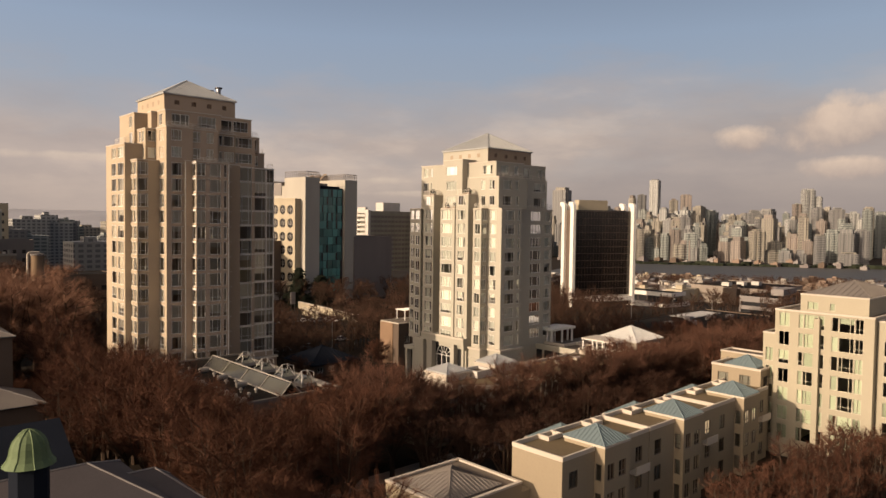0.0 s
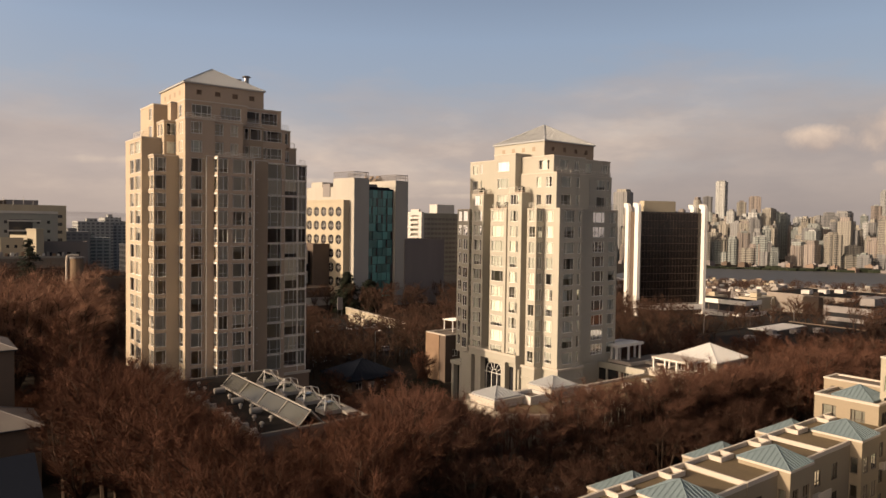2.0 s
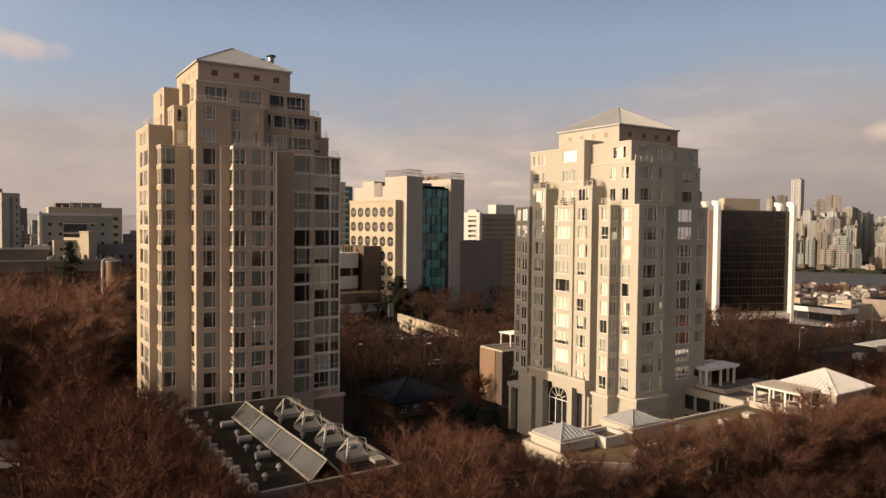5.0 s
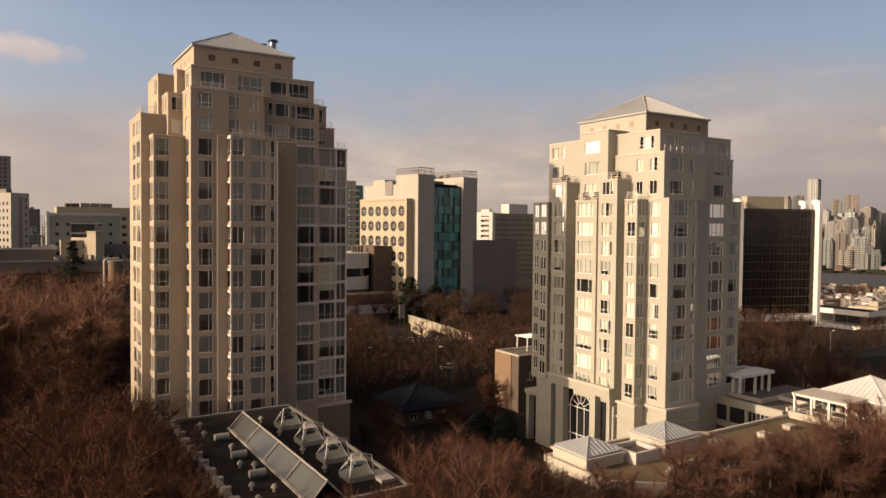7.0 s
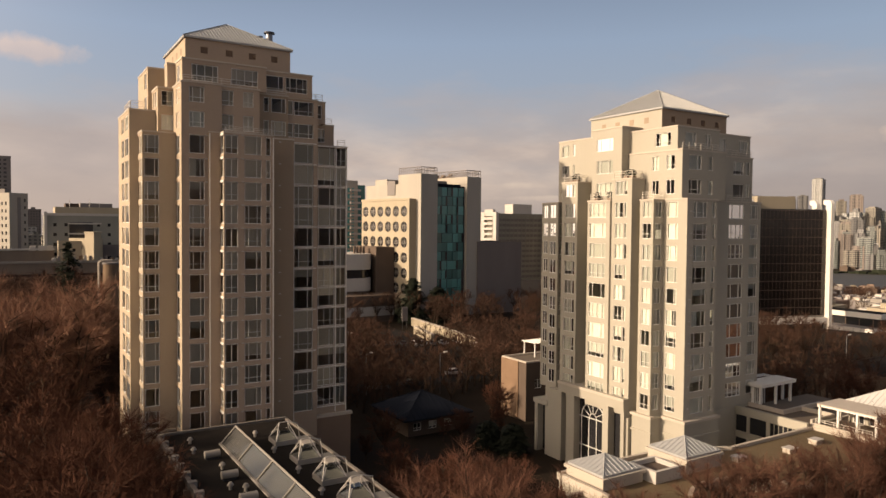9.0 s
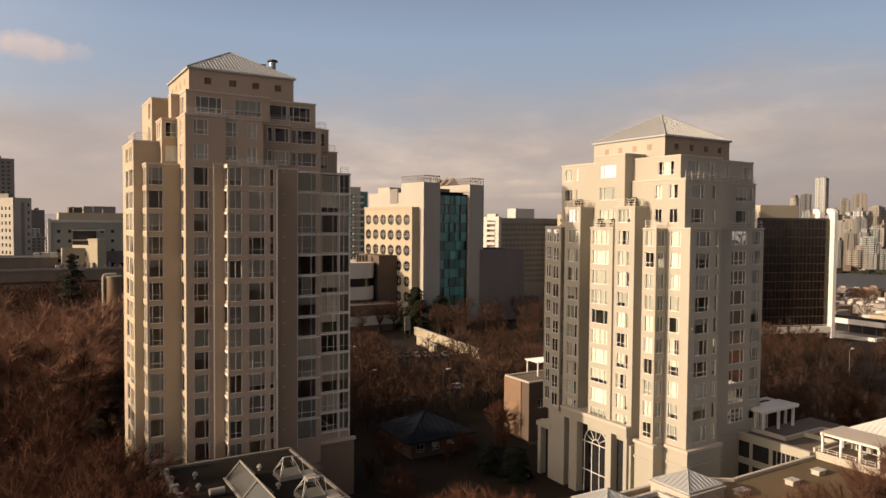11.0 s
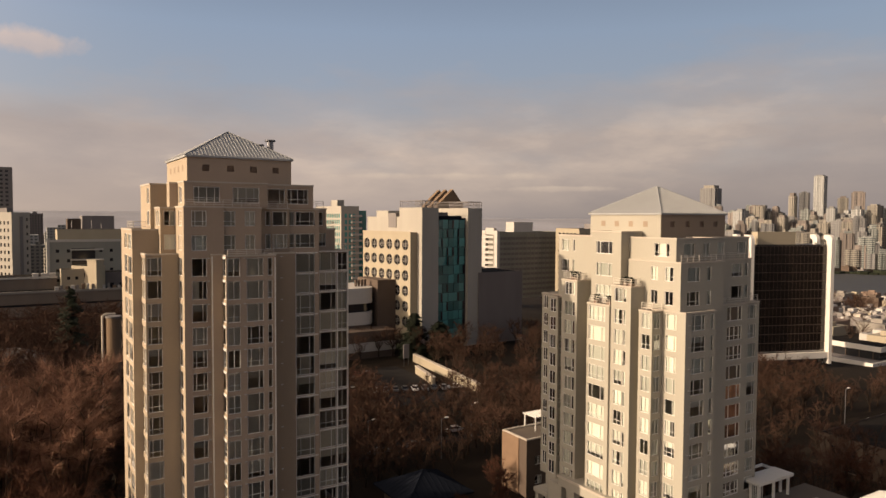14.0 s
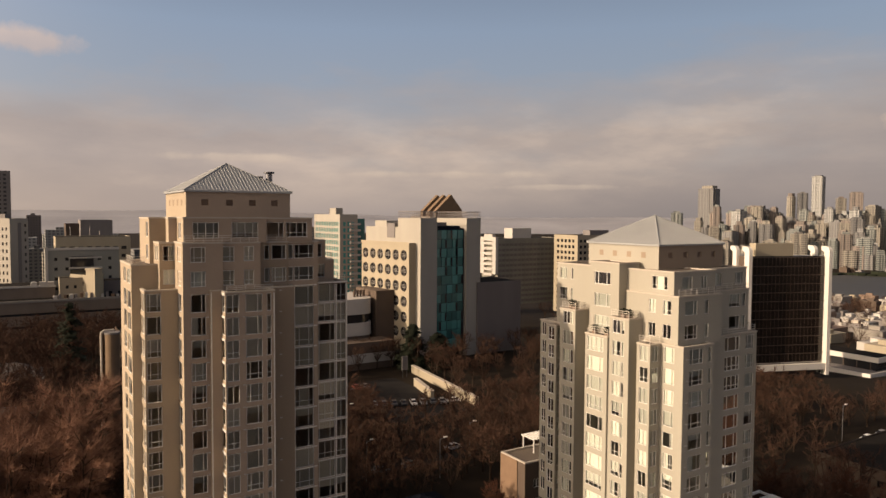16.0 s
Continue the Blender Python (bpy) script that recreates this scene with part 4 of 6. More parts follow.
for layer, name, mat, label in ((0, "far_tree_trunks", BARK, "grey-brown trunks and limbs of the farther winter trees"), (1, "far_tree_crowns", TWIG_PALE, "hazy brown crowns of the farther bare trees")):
    vs, fs, base = [], [], 0
    for kind, x, y, h, turn in far_woods:
        me, hh = tree_kinds[kind][layer], tree_kinds[kind][2]
        co = np.zeros(len(me.vertices) * 3)
        me.vertices.foreach_get("co", co)
        co = co.reshape(-1, 3) * (h / hh)
        c_, s_ = math.cos(turn), math.sin(turn)
        co = np.stack([co[:, 0] * c_ - co[:, 1] * s_ + x, co[:, 0] * s_ + co[:, 1] * c_ + y, co[:, 2] + ground_height(x, y)], 1)
        vs += co.tolist()
        fs += [tuple(v + base for v in p.vertices) for p in me.polygons]
        base += len(co)
    me = bpy.data.meshes.new(name)
    me.from_pydata(vs, [], fs)
    me.materials.append(mat)
    tagged(new(name, me), label, "trees", kind="stuff")


def conifer(name, label, x, y, h, spread, seed, taper=0.8, sprays=26):
    r = random.Random(seed)
    t = thing(name, label, "tree", (x, y, ground_height(x, y) - 0.05))
    part("trunk", Shape().tube((0, 0, 0), (0, 0, h * 0.96), h * 0.02, h * 0.004, 6), BARK, t)
    s = Shape()
    for k in range(150):
        f, w = 0.08 + 0.92 * (k + r.random()) / 150, r.uniform(0, 2 * math.pi)
        reach = spread * (1 - f) ** taper * r.uniform(0.45, 1.12) + 0.3
        for j in range(sprays):
            q = r.uniform(0.08, 1.0)
            rad, wide_ = reach * q, 0.16 * reach * (1.1 - q) + 0.25
            p = Vector((math.cos(w) * rad + r.gauss(0, wide_), math.sin(w) * rad + r.gauss(0, wide_), h * f - 0.22 * rad * q + r.gauss(0, 0.18)))
            d = Vector((math.cos(w) + r.gauss(0, 0.4), math.sin(w) + r.gauss(0, 0.4), -0.35)) * r.uniform(0.45, 1.0)
            side = Vector((-math.sin(w), math.cos(w), r.uniform(-0.4, 0.4))) * r.uniform(0.18, 0.42)
            n = len(s.v)
            s.v += [tuple(p - d * 0.6), tuple(p + side), tuple(p + d * 0.6), tuple(p - side)]
            s.f.append((n, n + 1, n + 2, n + 3))
    part("crown", plain_mesh(s, "crown", NEEDLE), NEEDLE, t)


conifer("conifer", "tall dark conifer with drooping branches in the park", 43.5, 268.5, 29.5, 9.5, 1, 0.75)
conifer("evergreen_tree", "broad dark evergreen before the round-windowed block", 153.0, 256.0, 16.0, 6.5, 3, 0.45, 90)
conifer("evergreen_tree", "dark mossy evergreen by the hospital", 160.5, 251.0, 13.0, 7.0, 4, 0.35, 55)
conifer("evergreen_shrub", "dark clipped shrub beside the tower entrance", 95.5, 121.0, 4.5, 2.4, 5, 0.4)
conifer("evergreen_shrub", "dark clipped shrub beside the tower entrance", 94.0, 125.5, 4.0, 2.2, 6, 0.4)

# ---- far city ----


def plain_building(name, label, x0, x1, y0, y1, z0, z1, mat, bay=3.2, floor=3.3, wide=2.0, tall=1.7, strip=False, S=True, W=True, roof=True, group="", category="building", core=None):
    """A building farther off: openings cut in its walls, dark glazing set back behind them, and a roof box."""
    b = thing(name, label, category, (0, 0, 0), group)
    n = max(1, int((z1 - z0 - 1.5) / floor))
    rows = [(z0 + 1.2 + k * floor, tall) for k in range(n)]

    def cols(length):
        if strip:
            return [(0.6, length - 1.2)]
        k = max(1, int((length - 1.0) / bay))
        off = (length - k * bay) / 2
        return [(off + i * bay + (bay - wide) / 2, wide) for i in range(k)]

    s = Shape()
    facade(s, "S", x0, x1, y0, z0, z1, cols(x1 - x0) if S else (), rows)
    facade(s, "W", y1, y0, x0, z0, z1, cols(y1 - y0) if W else (), rows)
    s.quad((x1, y0, z0), (x1, y1, z0), (x1, y1, z1), (x1, y0, z1)).quad((x1, y1, z0), (x0, y1, z0), (x0, y1, z1), (x1, y1, z1))
    part("wall", s, mat, b)
    part("flat_roof", Shape().box(x0 + 0.02, x1 - 0.02, y0 + 0.02, y1 - 0.02, z1 - 0.5, z1 - 0.35), ROOFTAR, b)
    part("glazing", Shape().box(x0 + 0.3, x1 - 0.3, y0 + 0.3, y1 - 0.3, z0 + 0.1, z1 - 0.5), core or LOUNGE, b)
    if roof:
        w, d = (x1 - x0) * 0.3, (y1 - y0) * 0.3
        part("roof_box", Shape().box(x0 + w, x0 + 2 * w, y0 + d, y0 + 2 * d, z1 - 0.4, z1 + 2.6), GREYWALL, b)
    return b


# left, beyond the park
SLABHALL = material("weathered_brown_hall", (0.20, 0.158, 0.125), 0.9, vary=0.1, stain=0.1, coords="World", streak=1)
wb = plain_building("white_block", "cream apartment block with rows of small square windows", 0, 11.7, 0, 30, 0, 52.6, HOSPITAL, 3.4, 4.4, 1.5, 2.0, S=False, group="park side buildings")
part("stair_strip", Shape().box(5.0, 7.0, -0.25, 0.0, 2, 50), GREYWALL, wb)
for k in range(11):
    part("small_window", Shape().box(9.2, 10.2, -0.06, 0.02, 3.4 + k * 4.4, 5.2 + k * 4.4), LOUNGE, wb)
wb.matrix_basis = pose(28.0, 523, 0, 0, 0, 35)
plain_building("dark_tower", "tall dark concrete tower against the sky", 4, 28.5, 745, 775, 0, 92, GREYWALL, 4.0, 3.6, 2.2, 1.8)
CLINICGREY = material("greenish_grey_panel", (0.26, 0.255, 0.225), 0.85, vary=0.06, stain=0.08, coords="World", streak=1)
cl = plain_building("clinic_block", "greenish grey clinic block with a recessed glazed middle", 42.4, 73.6, 409, 430, 0, 38.4, CLINICGREY, 4.6, 4.6, 1.4, 1.5, roof=False, group="park side buildings")
part("recess_glazing", Shape().box(52.4, 62.4, 408.6, 409.0, 20.0, 35.4), LOUNGE, cl, "dark glazing in the middle")
for z in (24.4, 29.6, 34.4):
    part("white_sill", Shape().box(51.8, 66.0, 408.0, 408.6, z, z + 0.7), WHITE, cl)
part("corner_post", Shape().box(42.1, 43.3, 408.4, 409.0, 16, 40.2), WHITE, cl)
part("parapet", Shape().box(42.4, 73.6, 408.7, 409.2, 38.4, 39.6), WHITE, cl)
up_ = plain_building("clinic_block", "cream clinic storeys above a roof terrace with shrubs", 48.5, 84.5, 452, 474, 0, 43.4, BEIGE, 4.2, 4.4, 2.6, 1.8, roof=False, group="park side buildings")
plain_building("plant_tower", "dark plant tower behind the clinics", 61.0, 69.5, 590, 606, 0, 48.6, BROWNWALL, S=False, W=False, roof=False, group="park side buildings")
for k in range(4):
    part("mast", Shape().tube((57 + k * 5.0, 480, 43.6), (57 + k * 5.0, 480, 48.0 - k % 2 * 2), 0.16, sides=5), WHITE, up_)
plain_building("clinic_block", "pale grey windowless box above the clinic", 75.0, 98.0, 655, 680, 0, 50.6, GREYWALL, S=False, W=False, roof=False, group="park side buildings")
plain_building("grey_block", "hazy grey mid-rise block with small windows", 45.0, 62.0, 1120, 1150, 0, 53.0, GREYBROWN, 3.2, 3.4, 1.4, 1.6, group="park side buildings")
cream = plain_building("beige_clinic", "low cream clinic with a sunlit gable end", 0, 9.0, 0, 11, 0, 28.2, BEIGE, 3.0, 4.4, 1.4, 1.9, roof=False, group="park side buildings")
part("gable_block", Shape().box(-0.1, 3.6, -6.0, 0.0, 0, 30.6).box(-0.4, 3.9, -6.3, 0.2, 30.6, 31.2), BEIGE, cream, "higher sunlit end block")
cream.matrix_basis = pose(57.2, 386, 0, 0, 0, 32)
plain_building("beige_clinic", "low cream clinic with small square windows", 46.8, 56.0, 388, 396, 0, 27.0, BEIGE, 3.2, 4.2, 1.2, 1.4, roof=False, group="park side buildings")
plain_building("grey_annex", "grey annex in the shade below the clinic", 63.5, 84.0, 392, 404, 0, 24.8, GREYBROWN, 4.0, 4.2, 1.6, 1.8, roof=False, group="park side buildings")
hall = plain_building("long_hall", "long dark hall with a white roof edge behind the park", -40, 45.4, 394, 424, 0, 22.6, SLABHALL, strip=True, floor=6.0, tall=1.5, W=False, roof=False, group="park side buildings")
part("roof_edge", Shape().box(-40, 45.6, 393.4, 394.0, 22.8, 23.6), WHITE, hall, "white roof edge")
for k in range(3):
    part("roof_box", Shape().box(36 + k * 3.4, 38.4 + k * 3.4, 399, 402, 22.1, 24.6), WHITE, hall)
low_hall = plain_building("long_hall", "long brown terrace building with ribbon windows and roof clutter", -40, 74.0, 380, 392.5, 0, 18.4, SLABHALL, strip=True, floor=5.4, tall=1.0, W=False, roof=False, group="park side buildings")
part("roof_edge", Shape().box(-40, 74.2, 379.4, 380.0, 17.6, 18.6), CONCRETE, low_hall)
r = random.Random(77)
for k in range(14):
    x = 44 + k * 2.1
    part("roof_unit", Shape().box(x, x + r.uniform(0.8, 1.8), 382, 384, 17.9, 18.4 + r.uniform(0.8, 2.4)), (WHITE, GREYWALL, BRICK)[k % 3], low_hall)
plain_building("long_hall", "long dark flat-roofed hall behind the trees", 62, 96, 306, 326, 0, 13, BROWNWALL, 5.0, 5.0, 3.0, 2.0, roof=False, group="park side buildings")
r = random.Random(21)
for k in range(46):
    y = r.uniform(430, 1100)
    x = y * r.uniform(-0.03, 0.42)
    w, d, h = r.uniform(14, 38), r.uniform(14, 30), r.uniform(14, 33) + (y - 430) * 0.016
    if 0 < x < 110 and y < 660:
        continue
    solo("city_block", Shape().box(x, x + w, y, y + d, -20, h).box(x + w * 0.3, x + w * 0.6, y + d * 0.3, y + d * 0.6, h, h + 3), HAZED_CITY[(0, 3, 1, 0, 2)[k % 5]],
         "distant mid-rise city block with rows of windows", "building", "distant city blocks")

# downtown across the inlet: bearing from the start, height of the top, breadth, kind
PEAKS = ((52.1, 128, 46, 3), (57.6, 109, 19, 1), (58.3, 112, 26, 3), (59.3, 148, 32, 0), (60.7, 101, 23, 1), (61.6, 111, 34, 4), (62.8, 79, 10, 3), (63.5, 56, 41, 1), (64.6, 64, 33, 0), (65.8, 66, 34, 1), (66.7, 71, 26, 2),
         (67.4, 77, 38, 3), (68.6, 71, 17, 2), (69.3, 91, 20, 4), (70.0, 123, 33, 0), (70.7, 106, 18, 0), (70.8, 80, 58, 3), (72.2, 68, 28, 3), (72.9, 72, 25, 0), (73.6, 57, 34, 0), (74.5, 72, 30, 2))


def skyscraper(bearing, top, wide, far, k, r):
    """A far tower: a core with upright bays on the sides that are seen, and a crown."""
    x, y, g = 0.0, 0.0, -32
    a = wide / 2.74
    ax, ay = a * r.uniform(0.85, 1.15), a * r.uniform(0.85, 1.15)
    roof = top - r.choice((2.5, 4.0, 7.0))
    n, out = r.choice((1, 2, 2, 3)), r.uniform(0.6, 1.8)
    south = [(x + ax * (2 * (i + q) / n - 1), y - ay - (out if 0.2 < q < 0.8 and q != 0.25 else 0)) for i in range(n) for q in (0.0, 0.25, 0.26, 0.74, 0.8)]
    west = [(x - ax - (out if 0.2 < q < 0.8 and q != 0.25 else 0), y + ay * (1 - 2 * (i + q) / n)) for i in range(n) for q in (0.0, 0.25, 0.26, 0.74, 0.8)]
    t = thing("downtown_tower", "distant downtown tower of concrete and glass", "tower", (far * math.sin(radians(bearing)), far * math.cos(radians(bearing)), 0), "downtown towers", r.choice((0, 12, 28, 40)))
    part("body", Shape().prism(west + south + [(x + ax, y - ay), (x + ax, y + ay)], g, roof), HAZED_CITY[k], t)
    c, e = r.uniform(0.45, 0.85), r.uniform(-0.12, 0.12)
    part("roof_house", Shape().box(x - ax * (c - e), x + ax * (c + e), y - ay * c, y + ay * c, roof, top), HAZED_CITY[(k + 3) % 5 if r.random() < 0.3 else k], t)


r = random.Random(5)
for bearing, top, wide, k in PEAKS:
    skyscraper(bearing, top, wide, 1800, k, r)
for k in range(230):
    row = k % 3
    far = (r.uniform(1640, 1740), r.uniform(1500, 1600), r.uniform(1370, 1450))[row]
    top = (r.uniform(40, 82), r.uniform(22, 60), r.uniform(-10, 36))[row]
    skyscraper(r.triangular(49.4, 78, 55), top, r.uniform(15, 34), far, r.choice((0, 1, 2, 3, 4) if row == 0 else (1, 3, 4, 2, 3, 1)), r)
s = Shape()
c, n = Vector((0.80, 0.60, 0)), Vector((0.60, -0.80, 0))
a = [c * 880 + n * -60, c * 880 + n * 700, c * 1230 + n * 820, c * 1230 + n * 30]
s.prism([(p.x, p.y) for p in a], -30.5, -29.6)
bank = Shape()
r = random.Random(14)
for k in range(70):
    p0 = c * (1228 + r.uniform(-6, 10)) + n * (20 + k * 12.0)
    w, d, h = r.uniform(8, 16), r.uniform(6, 14), r.uniform(2.5, 7.0)
    ring = [(p0.x + w * math.cos(a_), p0.y + d * math.sin(a_)) for a_ in (0.2, 1.3, 2.2, 3.3, 4.2, 5.4)]
    bank.prism(ring, -31, -30 + h)
solo("shore_bank", bank, NEEDLE, "dark wooded bank along the far shore", "shore bank", kind="stuff")
solo("inlet", s, WATER, "grey inlet below the downtown shore", "water", kind="structure")
SLOPEWALL = material("rosy_brick_wall", (0.21, 0.15, 0.115), 0.9, vary=0.1, stain=0.1, coords="World")
r = random.Random(33)
for k in range(34):
    x, y = r.uniform(446, 545), r.uniform(246, 330)
    w, d, g = r.uniform(5, 13), r.uniform(4, 9), ground_height(x, y)
    solo("low_house", Shape().box(x, x + w, y, y + d, g - 2, g + r.uniform(3, 6)).box(x + 0.5, x + w * 0.5, y + 0.5, y + d * 0.6, g + 2.5, g + r.uniform(6, 8)), (WHITE, COPING, WHITE, BEIGE)[k % 4],
         "small pale flat-roofed building on the slope", "building", "pale houses on the slope")
# low streets on the slope in between
r = random.Random(9)
for k in range(210):
    bearing, far = r.uniform(44, 78), r.uniform(330, 860) if k < 165 else r.uniform(1250, 1350)
    x, y = far * math.sin(radians(bearing)), far * math.cos(radians(bearing))
    if x < 320 and y < 240:
        continue
    w, d, h, g = r.uniform(7, 22), r.uniform(7, 15), r.uniform(4, 9), ground_height(x, y)
    solo("low_city_block", Shape().box(x, x + w, y, y + d, g - 2, g + h).box(x + w * 0.2, x + w * 0.45, y + d * 0.2, y + d * 0.6, g + h, g + h + 2), (GREYWALL, BEIGE, BROWNWALL, CONCRETE, SLOPEWALL, WHITE)[k % 6] if k < 165 else (GREYWALL, BROWNWALL, SLOPEWALL, GREYBROWN)[k % 4],
         "low flat-roofed city block on the slope", "building", "low city blocks")
s, rows_ = Shape(), []
for k in range(121):
    b = radians(-30 + k * 1.0)
    h = 74 - 26 * min(1.0, max(0.0, (k - 46) / 12)) + 9 * noise.noise(Vector((k * 0.08, 3.1, 0))) + 4 * noise.noise(Vector((k * 0.31, 1.1, 0)))
    rows_.append([(d * math.sin(b), d * math.cos(b), z) for d, z in ((3300, -40), (3800, h * 0.55), (4300, h), (5200, -60))])
for p, q in zip(rows_, rows_[1:]):
    for i in range(3):
        s.quad(p[i], q[i], q[i + 1], p[i + 1])
solo("hills", s, HILL, "low wooded hills on the horizon, blue-grey haze in their colour", "hills", kind="structure")

SLABWALL = material("brown_grey_slab", (0.23, 0.195, 0.165), 0.9, vary=0.08, stain=0.1, coords="World", streak=1)
TANBRICK = material("tan_brick", (0.20, 0.135, 0.085), 0.9, vary=0.12, stain=0.1, grain=3, coords="World")
# ---- hospital with the round windows: built round its corner, turned a little ----
HC = (159.4, 262.0, 0.0)
hosp = thing("hospital_block", "beige hospital block with round windows and teal glass front", "hospital", HC, "", 9.0)
s, cells = Shape(), []
X, YA, YB, ZA, ZB = 156.8, 296.8, 265.0, 4.0, 45.4
step_y, step_z, rad = 5.1, 5.85, 2.05
ny, nz_ = 6, 6
y_left = YA - 0.2
zt = ZB - 1.9
for i in range(ny):
    for j in range(nz_):
        cells.append((y_left - step_y * i, zt - step_z * j))
top_z, bot_z, left_y, right_y = zt, zt - step_z * nz_, y_left, y_left - step_y * ny
for ya, yb, za, zb in ((YA, left_y, ZA, ZB), (right_y, YB, ZA, ZB), (left_y, right_y, top_z, ZB), (left_y, right_y, ZA, bot_z)):
    s.quad((X, ya, za), (X, yb, za), (X, yb, zb), (X, ya, zb))
for y, z in cells:
    cy, cz = y - step_y / 2, z - step_z / 2
    ring, edge, deep = [], [], []
    for k in range(24):
        w = math.pi * 2 * k / 24
        ring.append((X, cy + rad * math.cos(w), cz + rad * math.sin(w)))
        deep.append((X + 0.3, cy + rad * math.cos(w), cz + rad * math.sin(w)))
        q = max(abs(math.cos(w)), abs(math.sin(w)))
        edge.append((X, cy + step_y / 2 * math.cos(w) / q, cz + step_z / 2 * math.sin(w) / q))
    for k in range(24):
        n2 = (k + 1) % 24
        s.quad(ring[k], ring[n2], edge[n2], edge[k]).quad(ring[k], ring[n2], deep[n2], deep[k])
s.quad((X, YB, ZA), (X + 2.6, YB, ZA), (X + 2.6, YB, ZB), (X, YB, ZB)).quad((X, YA, ZA), (X + 16, YA, ZA), (X + 16, YA, ZB), (X, YA, ZB))
s.quad((X, YB, ZB - 0.3), (X + 16, YB, ZB - 0.3), (X + 16, YA, ZB - 0.3), (X, YA, ZB - 0.3))
part("wall", s, BEIGE, hosp, "beige panelled wall with round openings")
disc = Shape()
k0 = [(0, rad * math.cos(math.pi * 2 * k / 24), rad * math.sin(math.pi * 2 * k / 24)) for k in range(24)]
disc.quad(*k0)
us = [-2.1, -0.05, 0.05, 2.1]
zs = [-2.1] + [v for k in range(-3, 4) for v in (k * 0.54 - 0.07, k * 0.54 + 0.07)] + [2.1]
bars = lattice(us, zs, -0.14, -0.02, lambda i, j: (i % 2 == 1 or j % 2 == 1) and max(abs(us[i]), abs(us[i + 1])) ** 2 + max(abs(zs[j]), abs(zs[j + 1])) ** 2 < rad * rad * 1.18)
disc_mesh, bar_mesh = disc.mesh("pane", LOUNGE), bars.mesh("bars", CONCRETE)
for y, z in cells:
    w = part("round_window", disc_mesh, LOUNGE, hosp, "", Matrix.Translation((X + 0.28, y - step_y / 2, z - step_z / 2)))
    part("window_grille", bar_mesh, COPING, w, "", Matrix.Rotation(-math.pi / 2, 4, "Z"))
part("upper_body", Shape().box(159.45, 176, 276.0, 298.0, 4, 51.2), HOSPITAL, hosp, "white upper storeys")
part("plant_room", Shape().box(161, 174, 286, 294, 51.2, 53.6), HOSPITAL, hosp)
part("louvre_box", Shape().box(159.2, 164, 278, 283, 47.0, 52.6), GREYWALL, hosp)
part("stair_tower", Shape().box(159.4, 166.6, 262.0, 276.0, 0, 54.7), HOSPITAL, hosp, "tall pale stair tower")
part("stair_tower", Shape().box(180.2, 187.0, 262.0, 282.0, 0, 54.7), HOSPITAL, hosp, "tall pale stair tower")
part("recess", Shape().box(166.6, 180.2, 266.0, 281.0, 0, 51.6), DARKSLATE, hosp)
part("crown_box", Shape().box(172.0, 177.0, 270.0, 279.0, 51.6, 53.0), GREYWALL, hosp)
part("edge_frame", Shape().box(156.6, 156.8, 265.0, 266.0, 4.0, 45.6).box(156.6, 156.8, 266.0, 296.8, 44.7, 45.6), BEIGE, hosp)
for i in range(5):
    for j in range(13):
        w = 2.5
        x, z = 166.9 + i * w, 4.0 + j * 3.55
        part("glass_panel", kinds.setdefault("teal", Shape().box(0.06, w - 0.06, 0, 0.12, 0.08, 3.47).mesh("glass_panel", TEAL)), TEAL, hosp, "", Matrix.Translation((x, 263.0 + 0.25 * ((i + j) % 2), z)))
part("panel_backing", Shape().box(166.6, 180.2, 263.6, 266.0, 3, 50.8), DARKSLATE, hosp)
r = random.Random(3)
for k in range(26):
    x, z = 167.0 + r.randrange(5) * 2.5 + 1.5, 4.2 + r.randrange(13) * 3.55
    part("casement", kinds.setdefault("case", Shape().box(0, 0.7, 0, 0.1, 0, 3.2).mesh("casement", LOUNGE)), LOUNGE, hosp, "", Matrix.Translation((x, 262.86, z)))
for x0, x1, y0, y1 in ((159.6, 166.4, 262.2, 275.8), (180.4, 186.8, 262.2, 281.8)):
    s = Shape()
    for xa, ya, xb, yb in ((x0, y0, x1, y0), (x0, y0, x0, y1), (x1, y0, x1, y1)):
        m = max(2, int(math.hypot(xb - xa, yb - ya) / 1.2))
        for k in range(m + 1):
            px, py = xa + (xb - xa) * k / m, ya + (yb - ya) * k / m
            s.box(px - 0.08, px + 0.08, py - 0.08, py + 0.08, 54.7, 57.2)
        s.tube((xa, ya, 57.2), (xb, yb, 57.2), 0.15, sides=4).tube((xa, ya, 56.0), (xb, yb, 56.0), 0.08, sides=4)
    part("roof_screen", s, GREYWALL, hosp, "open metal roof screen")
for ob in hosp.children:
    ob.matrix_basis = Matrix.Diagonal((1.12, 1, 1, 1)) @ Matrix.Translation((-HC[0], -HC[1], 0)) @ ob.matrix_basis

strip = thing("rounded_annex", "low annex with curved white bands and dark ribbon windows", "annex")


def rounded(x0, x1, y0, y1, rr):
    return [(x0, y0)] + [(x1 - rr + rr * math.sin(math.pi / 2 * k / 8), y0 + rr - rr * math.cos(math.pi / 2 * k / 8)) for k in range(9)] + [(x1, y1), (x0, y1)]


